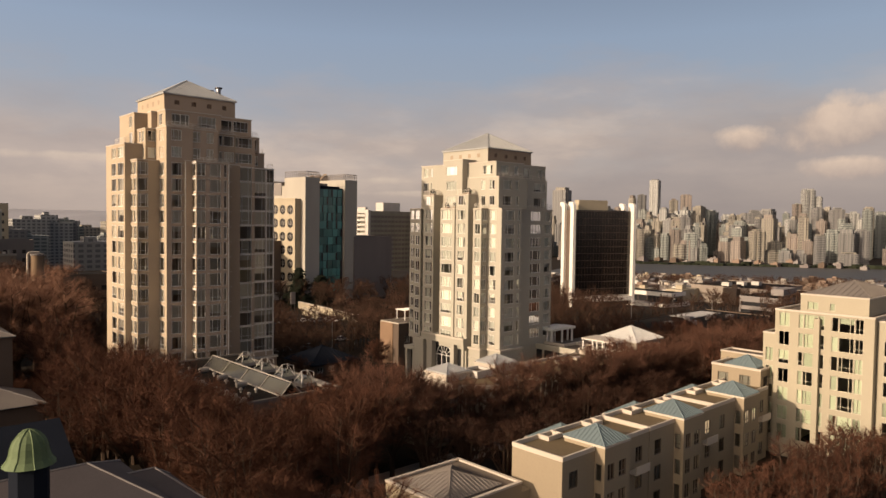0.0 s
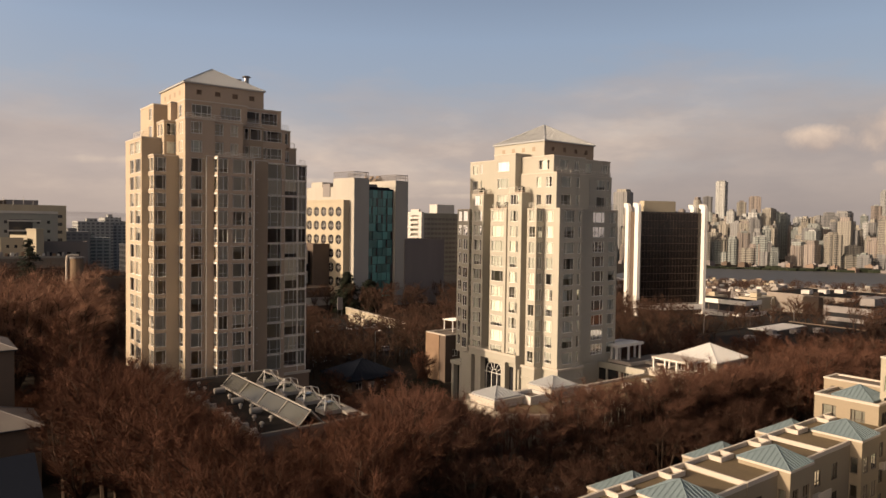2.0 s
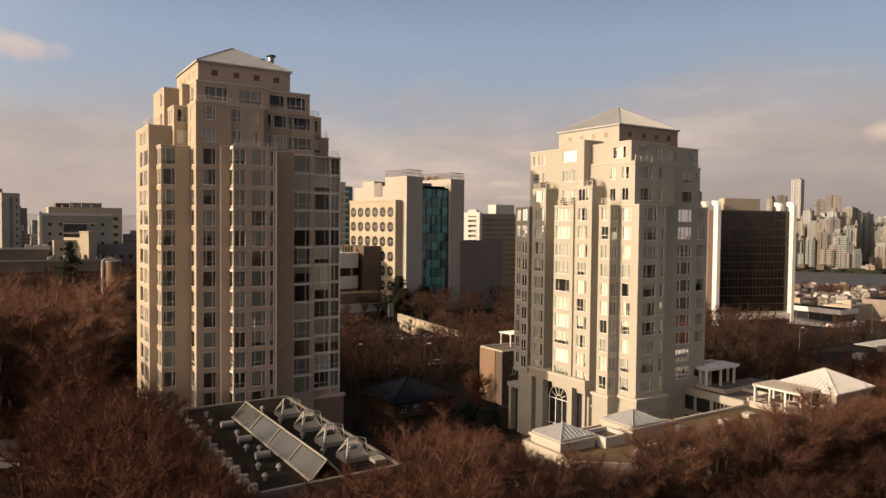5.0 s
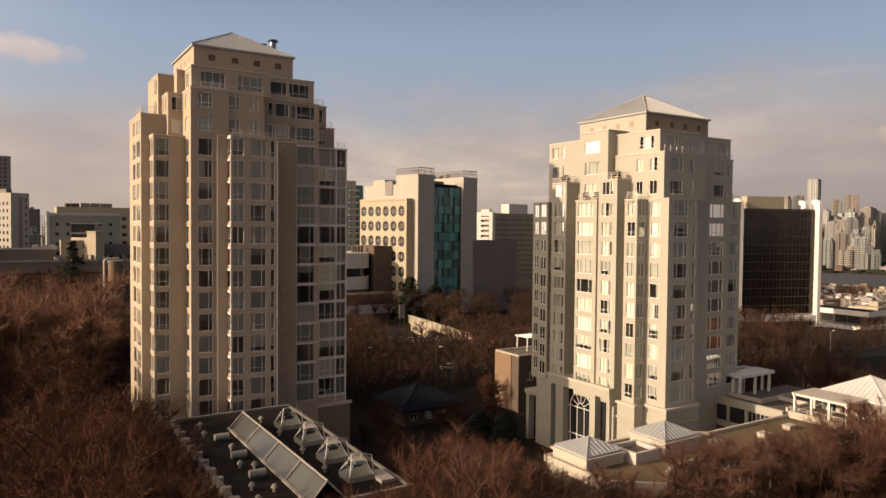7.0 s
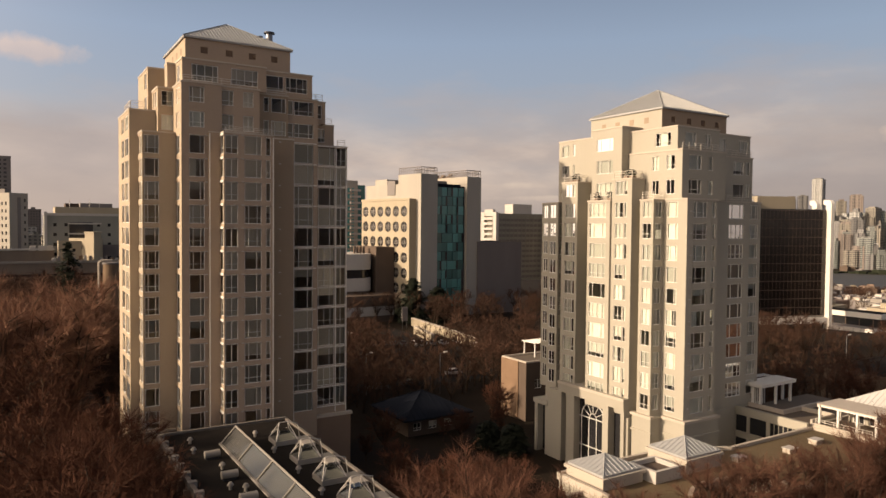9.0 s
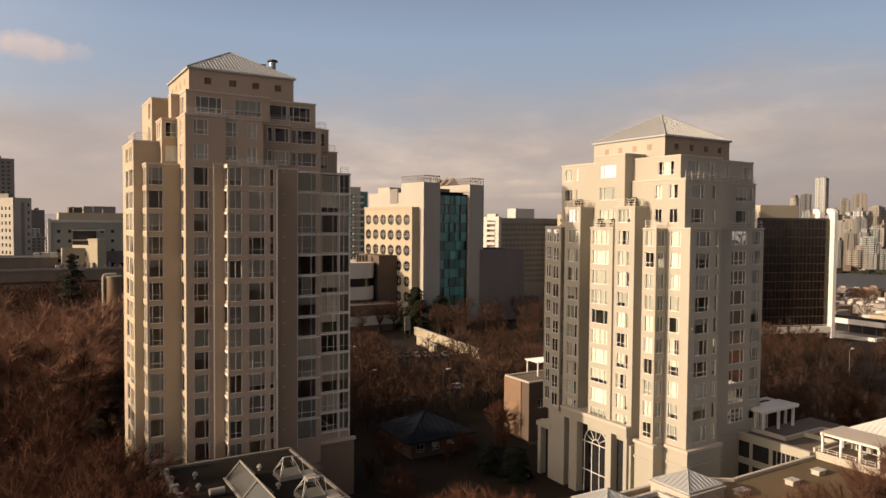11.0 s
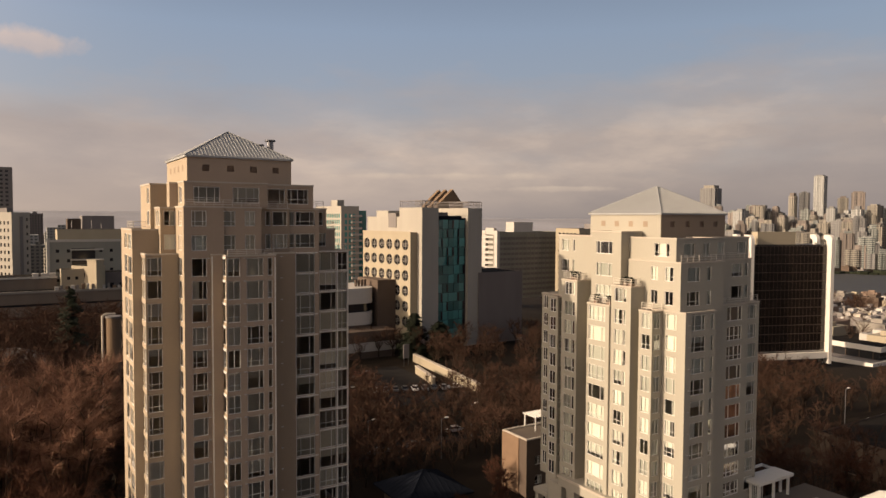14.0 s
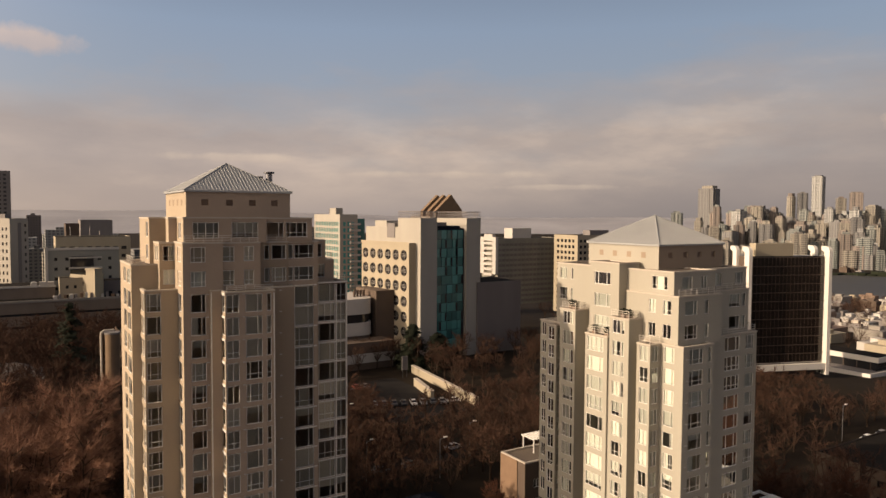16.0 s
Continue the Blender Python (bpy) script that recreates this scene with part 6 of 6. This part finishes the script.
part("parapet", rim, COPING, wing, "pale parapet following the roof edge")
for (xa, ya), (xb, yb) in zip(front[2:], front[3:]):
    d = Vector((xb - xa, yb - ya, 0))
    n_ = max(1, int(d.length / 2.2))
    for k in range(n_):
        a0, a1 = Vector((xa, ya, 0)) + d * ((k + 0.14) / n_), Vector((xa, ya, 0)) + d * ((k + 0.86) / n_)
        q = Vector((d.y, -d.x, 0)).normalized() * 0.05
        for z0, z1 in ((0.6, 2.7), (3.4, 5.3), (6.1, 8.0)):
            part("glazing", Shape().prism([tuple((a0 + q).xy), tuple((a1 + q).xy), tuple((a1 - q).xy), tuple((a0 - q).xy)], z0, z1), LOUNGE, wing)
block(wing, 118.4, 121.2, 88.0, 98.35, 0, 9.3, coping=0.0)
block(wing, 119.2, 136.0, 77.0, 87.9, 0, 9.3, mat=TOWNWALL, style=TOWNSTYLE, S=[(1.5 + 3.4 * k, 1.9) for k in range(4)], rows=[(1.2, 2.0), (4.6, 1.8)], coping=0.25)
block(wing, 121.25, 136.0, 87.95, 98.35, 0, 9.3, mat=TOWNWALL, coping=0.0)
part("terrace_floor", Shape().box(119.6, 135.6, 77.4, 87.8, 9.32, 9.37).box(118.7, 135.9, 88.2, 98.3, 9.32, 9.37), TERRACE, wing)
part("loggia_beam", Shape().box(118.05, 118.4, 87.7, 98.33, 8.65, 9.8).box(118.4, 118.6, 87.7, 98.33, 9.3, 9.8), STUCCO, wing, "long stucco beam over the loggia")
part("loggia_rail", Shape().box(118.08, 118.4, 87.9, 98.3, 5.4, 6.3), STUCCO, wing)
# Thin dark panels stand in for the shade inside the open loggia.
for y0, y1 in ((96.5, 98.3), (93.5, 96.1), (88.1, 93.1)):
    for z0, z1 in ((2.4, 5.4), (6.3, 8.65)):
        part("loggia_opening", Shape().box(118.3, 118.39, y0, y1, z0, z1), LOUNGE, wing, "dark panel painting the deep shade of the loggia")
for y in (96.3, 93.3, 88.0):
    part("loggia_pier", Shape().box(118.1, 118.4, y - 0.2, y + 0.2, 0, 8.65), STUCCO, wing)
part("loggia_screen", lattice([0, 0.1] + [v for k in range(1, 8) for v in (k * 0.66, k * 0.66 + 0.09)] + [4.8, 4.9], [0, 0.1, 2.25, 2.35], 0, 0.08), STUCCO, wing, "cream slatted loggia screen", Matrix.Translation((118.2, 93.1, 6.3)) @ pose(0, 0, 0, 0, 0, -90))
# low white parapets between the roof terraces
for x0, x1, y0, y1 in ((121.0, 121.35, 93.2, 98.3), (121.0, 125.8, 92.85, 93.2), (125.4, 125.75, 88.6, 92.85), (125.75, 130.5, 92.95, 93.3), (130.2, 130.55, 89.3, 92.95), (120.0, 125.4, 88.1, 88.4)):
    part("roof_parapet", Shape().box(x0, x1, y0, y1, 9.37, 9.95), COPING, wing)
for x, y in ((99.6, 84.6), (113.6, 83.9), (107.6, 83.5)):
    v = thing("roof_hatch", "small pale hatch on the mossy roof", "hatch", (x, y, DECK + 0.12), "hatches on the wing roof")
    part("kerb", Shape().box(-0.7, 0.7, -0.5, 0.5, 0, 0.5), COPING, v)
    part("lid", Shape().box(-0.8, 0.8, -0.6, 0.6, 0.5, 0.6), WHITE, v)
for x0, x1, y0, y1, z0, z1, top in ((79.6, 85.2, 85.6, 91.0, DECK, 9.9, 11.55), (90.7, 96.5, 84.6, 89.9, DECK, 10.2, 12.0)):
    p = thing("pyramid_skylight", "square white-walled roof house with a ribbed metal pyramid roof", "skylight", (0, 0, 0), "pyramids on the terrace")
    part("kerb_wall", Shape().box(x0, x1, y0, y1, z0 - 0.2, z1), COPING, p)
    part("cornice", Shape().box(x0 - 0.2, x1 + 0.2, y0 - 0.2, y1 + 0.2, z1, z1 + 0.3), COPING, p)
    hip_roof(p, x0 + 0.3, x1 - 0.3, y0 + 0.3, y1 - 0.3, z1 + 0.5, top, ROOFMETAL, 0.55, 0.2)
pl = thing("planter", "open square white planter on the terrace", "planter", (87.7, 86.2, DECK + 0.1))
for a, b, c, d in ((-2.0, 2.0, -1.9, -1.55), (-2.0, 2.0, 1.55, 1.9), (-2.0, -1.65, -1.55, 1.55), (1.65, 2.0, -1.55, 1.55)):
    part("side", Shape().box(a, b, c, d, 0, 1.3), WHITE, pl)
part("soil", Shape().box(-1.65, 1.65, -1.55, 1.55, 0, 0.8), BROWNWALL, pl)
perg = thing("pergola", "white slatted pergola on square posts over a roof terrace", "pergola", (0, 0, 9.37))
for x, y in ((121.9, 97.0), (125.6, 97.0), (129.2, 97.0), (121.9, 98.2), (129.2, 98.2)):
    part("post", Shape().box(x - 0.16, x + 0.16, y - 0.16, y + 0.16, 0, 2.9), FRAME, perg)
for y in (96.55, 99.3, 101.6):
    part("beam", Shape().box(121.2, 129.7, y - 0.14, y + 0.14, 2.9, 3.25), FRAME, perg)
for x in (121.35, 129.55):
    part("side_beam", Shape().box(x - 0.14, x + 0.14, 96.69, 101.46, 2.9, 3.23), FRAME, perg)
for k in range(22):
    part("slat", kinds.setdefault("slat", Shape().box(-0.11, 0.11, 96.3, 99.6, 3.25, 3.4).mesh("slat", FRAME)), FRAME, perg, "", Matrix.Translation((121.5 + k * 0.38, 0, 0)))
for k in range(6):
    part("screen_bar", Shape().box(122.6 + k * 0.42, 122.7 + k * 0.42, 98.2, 98.3, 0.0, 2.9), FRAME, perg)
PALEROOF = material("pale_metal_roof", (0.60, 0.585, 0.55), 0.5, vary=0.05, stain=0.06, coords="World", spec=0.4)
pav = thing("roof_pavilion", "cream roof pavilion with a pale pyramid roof and slim posts", "pavilion", (0, 0, 9.38))
part("room", Shape().box(125.6, 134.8, 78.0, 86.4, 0, 2.45), STUCCO, pav)
for x, y in ((120.3, 87.3), (120.3, 84.9), (120.3, 82.5), (120.3, 80.2), (125.2, 87.3), (123.0, 80.2)):
    part("column", Shape().box(x - 0.13, x + 0.13, y - 0.13, y + 0.13, 0, 2.5), FRAME, pav)
for y in (87.3, 80.2):
    part("canopy_beam", Shape().box(119.9, 125.6, y - 0.14, y + 0.14, 2.5, 2.78), FRAME, pav)
for x in (120.3, 122.8, 125.3):
    part("canopy_rafter", Shape().box(x - 0.14, x + 0.14, 80.34, 87.16, 2.5, 2.76), FRAME, pav)
part("canopy", Shape().box(120.0, 125.5, 80.0, 87.6, 2.78, 2.88), COPING, pav, "flat pale canopy before the room")
part("kerb", Shape().box(119.35, 119.7, 80.0, 87.6, 0, 0.35).box(119.35, 125.2, 77.05, 77.4, 0, 0.35), COPING, pav)
for y in (81.0, 83.0, 85.0):
    part("french_window", lattice([0, 0.08, 0.66, 0.74, 1.32, 1.4], [0, 0.1, 1.1, 1.18, 2.1, 2.2], 0, 0.08), FRAME, pav, "", Matrix.Translation((125.5, y + 0.7, 0.05)) @ pose(0, 0, 0, 0, 0, -90))
    part("pane", Shape().box(125.56, 125.59, y - 0.6, y + 0.6, 0.1, 2.2), LOUNGE, pav)
hip_roof(pav, 125.1, 135.2, 77.7, 86.8, 2.67, 5.1, PALEROOF, 0.6, 0.2, label="pale pyramid roof")
railing(pav, [(119.5, 87.4), (119.5, 80.2)], 0.0)
part("buttress", Shape().box(124.5, 125.6, 76.2, 77.0, -9.4, -0.1), COPING, pav)
tg = thing("garden_table_set", "white garden chairs and table under the pavilion", "furniture", (122.6, 83.4, 9.38))
part("tabletop", Shape().tube((0, 0, 0.7), (0, 0, 0.76), 0.55, sides=12), WHITE, tg)
part("table_leg", Shape().tube((0, 0, 0), (0, 0, 0.7), 0.06, sides=6), WHITE, tg)

# ---- annex, cottage, walls and car park between the towers ----
ann = thing("brick_annex", "low flat-roofed annex with an orange brick end wall", "annex")
block(ann, 108.4, 125.0, 134.2, 141.4, 0, 10.6, mat=BROWNWALL, S=[(2.0, 1.6), (6.0, 1.6), (10.0, 1.6)], rows=[(5.8, 1.6), (2.2, 1.6)], coping=0.25)
part("brick_face", Shape().box(108.25, 108.4, 136.4, 141.5, 0, 10.6), BRICK, ann, "sunlit orange brick end wall")
for z in (2.2, 5.8):
    put_window(ann, "W", (108.2, 138.6, z), 1.1, 1.7, True, 0.3)
for x in (113.5, 119.5):
    for y in (138.0, 141.2):
        part("pergola_post", Shape().box(x - 0.1, x + 0.1, y - 0.1, y + 0.1, 10.6, 13.2), FRAME, ann)
for k in range(10):
    part("pergola_slat", Shape().box(113.2 + k * 0.7, 113.35 + k * 0.7, 137.6, 141.6, 13.2, 13.4), FRAME, ann)
cot = thing("cottage", "dark low cottage with a wide hipped roof", "house")
block(cot, 85.5, 96.0, 136.5, 146.0, 0, 3.0, mat=BROWNWALL, S=[(1, 1.5), (4, 1.5), (7, 1.5)], rows=[(0.9, 1.3)], coping=0.0)
hip_roof(cot, 84.5, 97.0, 135.5, 147.0, 3.2, 6.4, DARKSLATE, 1.0, 0.5)
for x0, y0, x1, y1, h in ((149.5, 250.0, 144.4, 202.0, 2.6), (141.0, 233.0, 137.3, 215.8, 2.4)):
    d = Vector((x1 - x0, y1 - y0, 0)).normalized()
    q = Vector((-d.y, d.x, 0)) * 0.5
    a, b = Vector((x0, y0, 0)), Vector((x1, y1, 0))
    wl_ = thing("ramp_wall", "sunlit tan concrete ramp wall beside the car park", "wall", (0, 0, 0), "ramp walls")
    part("wall_body", Shape().prism([tuple((a - q).xy), tuple((b - q).xy), tuple((b + q).xy), tuple((a + q).xy)], 0, h), BEIGE, wl_)
    part("cap", Shape().prism([tuple((a - q * 1.3).xy), tuple((b - q * 1.3).xy), tuple((b + q * 1.3).xy), tuple((a + q * 1.3).xy)], h, h + 0.2), COPING, wl_)


def slab(name, label, x0, x1, y0, y1, z, mat, category="road"):
    solo(name, Shape().box(x0, x1, y0, y1, -0.3, z), mat, label, category, kind="structure")


slab("road_1", "dark asphalt street between the houses and the terrace", -20, 240, 66.0, 75.0, 0.03, ASPHALT)
slab("pavement_1", "pale concrete pavement with a raised kerb", -20, 240, 63.0, 66.0, 0.16, CONCRETE, "pavement")
slab("pavement_2", "pale concrete pavement with a raised kerb", -20, 240, 75.0, 78.0, 0.16, CONCRETE, "pavement")
slab("road_2", "narrow asphalt street behind the towers", 70, 240, 168.0, 175.0, 0.03, ASPHALT)
slab("road_3", "asphalt street by the low white clinics", 205, 300, 118.0, 128.0, 0.04, ASPHALT)
slab("car_park", "dark asphalt car park below the ramp wall", 104, 140, 200.0, 246.0, 0.05, ASPHALT, "car park")


def car(x, y, turn, k, label, z=0.04):
    c = thing("parked_car", label, "car", (x, y, z), "parked cars", turn)
    key = ("car", k)
    if key not in kinds:
        b = Shape()
        prof = [(-2.15, 0.35), (-2.2, 0.75), (-1.9, 0.95), (-0.9, 1.0), (1.3, 1.0), (2.05, 0.92), (2.2, 0.7), (2.15, 0.35)]
        a, e = [(px, -0.85, pz) for px, pz in prof], [(px, 0.85, pz) for px, pz in prof]
        b.quad(*a).quad(*reversed(e))
        for i in range(len(prof)):
            b.quad(a[i], a[(i + 1) % len(prof)], e[(i + 1) % len(prof)], e[i])
        g = Shape()
        lo, hi = [(-1.3, -0.8), (1.5, -0.8), (1.5, 0.8), (-1.3, 0.8)], [(-0.6, -0.62), (1.0, -0.62), (1.0, 0.62), (-0.6, 0.62)]
        for i in range(4):
            j = (i + 1) % 4
            g.quad((*lo[i], 1.0), (*lo[j], 1.0), (*hi[j], 1.43), (*hi[i], 1.43))
        top = Shape().box(-0.62, 1.02, -0.64, 0.64, 1.42, 1.48)
        w = Shape().tube((0, -0.1, 0), (0, 0.1, 0), 0.33, sides=12)
        kinds[key] = (b.mesh("body", CARPAINT[k]), g.mesh("cabin_glass", LOUNGE), top.mesh("car_roof", CARPAINT[k]), w.mesh("wheel", RUBBER))
    b, g, top, w = kinds[key]
    part("body", b, CARPAINT[k], c)
    part("cabin_glass", g, LOUNGE, c)
    part("car_roof", top, CARPAINT[k], c)
    for px in (-1.35, 1.35):
        for py in (-0.8, 0.8):
            part("wheel", w, RUBBER, c, "", Matrix.Translation((px, py, 0.33)))


CAR = ("white car parked on dark asphalt", "black car parked on dark asphalt", "grey car parked on dark asphalt", "dark red car parked on dark asphalt")
r = random.Random(12)
car(140.8, 209.6, -15, 0, CAR[0], 0.06)
for k in range(9):
    q = r.choice((0, 1, 2, 1))
    car(115.6 + k * 2.75, 218.0 - k * 0.95, 70, q, CAR[q], 0.06)
for k in range(6):
    q = r.choice((0, 2, 1, 3))
    car(110.0 + k * 3.1, 238.0, 90, q, CAR[q], 0.06)
board = thing("notice_board", "tall grey board on posts beside the car park ramp", "board", (143.6, 245.0, 0))
part("panel", Shape().box(-1.1, 1.1, -0.12, 0.12, 2.6, 7.4), GREYWALL, board)
for x in (-0.8, 0.8):
    part("post", Shape().tube((x, 0, 0), (x, 0, 2.7), 0.12, sides=6), DARKMETAL, board)
for x, y, h in ((100.5, 196.0, 8.0), (106.0, 160.0, 8.5), (118.0, 166.5, 8.5), (92.0, 166.5, 8.5), (205.0, 129.5, 9.0), (232.0, 129.5, 9.0), (262.0, 129.5, 9.0), (286.0, 150.0, 9.0)):
    lamp = thing("street_lamp", "slim grey street lamp with a white head", "street lamp", (x, y, ground_height(x, y)), "street lamps")
    part("pole", Shape().tube((0, 0, 0), (0, 0, h), 0.11, 0.07, sides=6), STEEL, lamp)
    part("arm", Shape().tube((0, 0, h - 0.1), (1.2, 0, h + 0.15), 0.05, sides=5), STEEL, lamp)
    part("head", Shape().box(0.9, 1.7, -0.17, 0.17, h + 0.1, h + 0.26), FRAME, lamp)
for x, y, tr, q in ((211, 126.5, 0, 0), (218, 126.5, 0, 2), (229, 126.4, 0, 0), (236, 119.6, 0, 3), (246, 126.5, 0, 0), (222, 119.5, 0, 1), (96, 169.0, 0, 2), (104, 169.0, 0, 1), (118, 174, 0, 0), (140, 169, 0, 2)):
    car(x, y, tr, q, CAR[q])
for x, y in ((60, 67.2), (67, 67.2), (74, 73.8), (82, 73.8), (90, 67.2), (97, 73.8), (110, 73.8)):
    q = r.choice((0, 1, 2))
    car(x, y, 0, q, CAR[q])

# ---- roofs and copper turret close below the start ----


def gable(name, label, x0, x1, y0, y1, z0, eave, ridge_z, mat, wall=BROWNWALL, along="x", over=0.4):
    h = thing(name, label, "house", (0, 0, 0), "old houses with pale roofs")
    part("wall", Shape().box(x0, x1, y0, y1, z0, eave), wall, h)
    s, t = Shape(), 0.25
    if along == "x":
        ym = (y0 + y1) / 2
        for ya, yb in ((y0 - over, ym), (y1 + over, ym)):
            s.quad((x0 - over, ya, eave), (x1 + over, ya, eave), (x1 + over, yb, ridge_z), (x0 - over, yb, ridge_z))
            s.quad((x0 - over, ya, eave - t), (x1 + over, ya, eave - t), (x1 + over, yb, ridge_z - t), (x0 - over, yb, ridge_z - t))
            s.quad((x0 - over, ya, eave - t), (x1 + over, ya, eave - t), (x1 + over, ya, eave), (x0 - over, ya, eave))
            for x in (x0 - over, x1 + over):
                s.quad((x, ya, eave - t), (x, yb, ridge_z - t), (x, yb, ridge_z), (x, ya, eave))
        g = Shape().quad((x1, y0, eave), (x1, y1, eave), (x1, ym, ridge_z - t)).quad((x0, y0, eave), (x0, y1, eave), (x0, ym, ridge_z - t))
    else:
        xm = (x0 + x1) / 2
        for xa, xb in ((x0 - over, xm), (x1 + over, xm)):
            s.quad((xa, y0 - over, eave), (xa, y1 + over, eave), (xb, y1 + over, ridge_z), (xb, y0 - over, ridge_z))
            s.quad((xa, y0 - over, eave - t), (xa, y1 + over, eave - t), (xb, y1 + over, ridge_z - t), (xb, y0 - over, ridge_z - t))
            s.quad((xa, y0 - over, eave - t), (xa, y1 + over, eave - t), (xa, y1 + over, eave), (xa, y0 - over, eave))
            for y in (y0 - over, y1 + over):
                s.quad((xa, y, eave - t), (xb, y, ridge_z - t), (xb, y, ridge_z), (xa, y, eave))
        g = Shape().quad((x0, y0, eave), (x1, y0, eave), (xm, y0, ridge_z - t)).quad((x0, y1, eave), (x1, y1, eave), (xm, y1, ridge_z - t))
    part("roof", s, mat, h)
    part("gable_wall", g, wall, h)
    return h


def hipped(name, label, x0, x1, y0, y1, eave, xa, xb, ridge_z, mat, wall=BROWNWALL):
    """A house under a hipped roof whose ridge runs along x from xa to xb."""
    h = thing(name, label, "house", (0, 0, 0), "old houses with pale roofs")
    part("wall", Shape().box(x0 + 0.4, x1 - 0.4, y0 + 0.4, y1 - 0.4, 0, eave - 0.15), wall, h)
    ym, t = (y0 + y1) / 2, 0.22
    a, b, c, d = (x0, y0, eave), (x1, y0, eave), (x1, y1, eave), (x0, y1, eave)
    e, f = (xa, ym, ridge_z), (xb, ym, ridge_z)
    low = [(*q[:2], eave - t) for q in (a, b, c, d)]
    s = Shape().quad(a, b, f, e).quad(b, c, f).quad(c, d, e, f).quad(d, a, e).quad(*reversed(low))
    for i, (q, w) in enumerate(((a, b), (b, c), (c, d), (d, a))):
        s.quad(low[i], low[(i + 1) % 4], w, q)
    roof = part("roof", s, mat, h)
    caps = Shape().tube(e, f, 0.09, sides=5)
    for q, w in ((a, e), (d, e), (b, f), (c, f)):
        caps.tube(q, w, 0.08, sides=5)
    part("ridge_cap", caps, GREYWALL, roof)
    part("gutter", Shape().tube((x0, y0 - 0.08, eave - 0.1), (x1, y0 - 0.08, eave - 0.1), 0.1, sides=6), DARKMETAL, h)
    return h


hipped("old_house", "old house with a pale weathered flat-pitched roof", 2.0, 26.2, 114.6, 125.0, 8.6, 8.0, 20.0, 11.0, SLATE)
hipped("old_house", "old house with a pale weathered flat-pitched roof", 2.0, 24.4, 126.0, 138.0, 17.2, 8.0, 19.0, 19.4, SLATE)
hipped("park_house", "dark house with a pale-edged roof among the park trees", 10.0, 36.6, 196.0, 210.0, 11.0, 16.0, 29.0, 16.0, SLATE)
hipped("park_house", "dark house with a pale-edged roof among the park trees", 8.0, 36.4, 252.0, 268.0, 11.0, 14.0, 30.0, 14.5, SLATE)
# Slate house and mansion run on unseen westward, added to shade nearby trees.
gable("slate_house", "old house with a steep dark slate roof", -24.0, 21.4, 80.0, 100.0, 0, 7.0, 12.5, DARKSLATE, along="x")
hipped("mansion", "dark old mansion with mauve slate hipped roof beneath a turret", -20.0, 20.4, 51.2, 64.4, 14.5, -14.0, 15.9, 17.0, MAUVE)
hipped("mansion_wing", "lower hipped wing of the old mansion", 14.0, 24.4, 54.4, 63.4, 12.7, 17.0, 21.4, 15.1, MAUVE)
tur = thing("turret", "octagonal dark turret with a ribbed green copper dome", "turret", (10.85, 52.4, 0))
part("drum", Shape().tube((0, 0, 0), (0, 0, 19.6), 1.22, sides=8), DARKSLATE, tur)
s, prev = Shape(), None
prof = [(1.62, 19.55), (1.52, 19.66), (1.32, 19.95), (1.20, 20.3), (1.12, 20.75), (0.98, 21.15), (0.70, 21.52), (0.34, 21.78), (0.0, 21.88)]
for rr, z in prof:
    ring = [(rr * math.cos(math.pi * 2 * k / 16), rr * math.sin(math.pi * 2 * k / 16), z) for k in range(16)]
    if prev:
        for k in range(16):
            s.quad(prev[k], prev[(k + 1) % 16], ring[(k + 1) % 16], ring[k])
    prev = ring
dome = part("dome", s, COPPER, tur, "ribbed green copper dome")
for k in range(8):
    w = math.pi * 2 * k / 8
    rb = Shape()
    for (ra, za), (rb2, zb) in zip(prof, prof[1:]):
        rb.tube((ra * math.cos(w), ra * math.sin(w), za), (rb2 * math.cos(w), rb2 * math.sin(w), zb), 0.05, sides=4, caps=False)
    part("rib", rb, COPPER, dome)
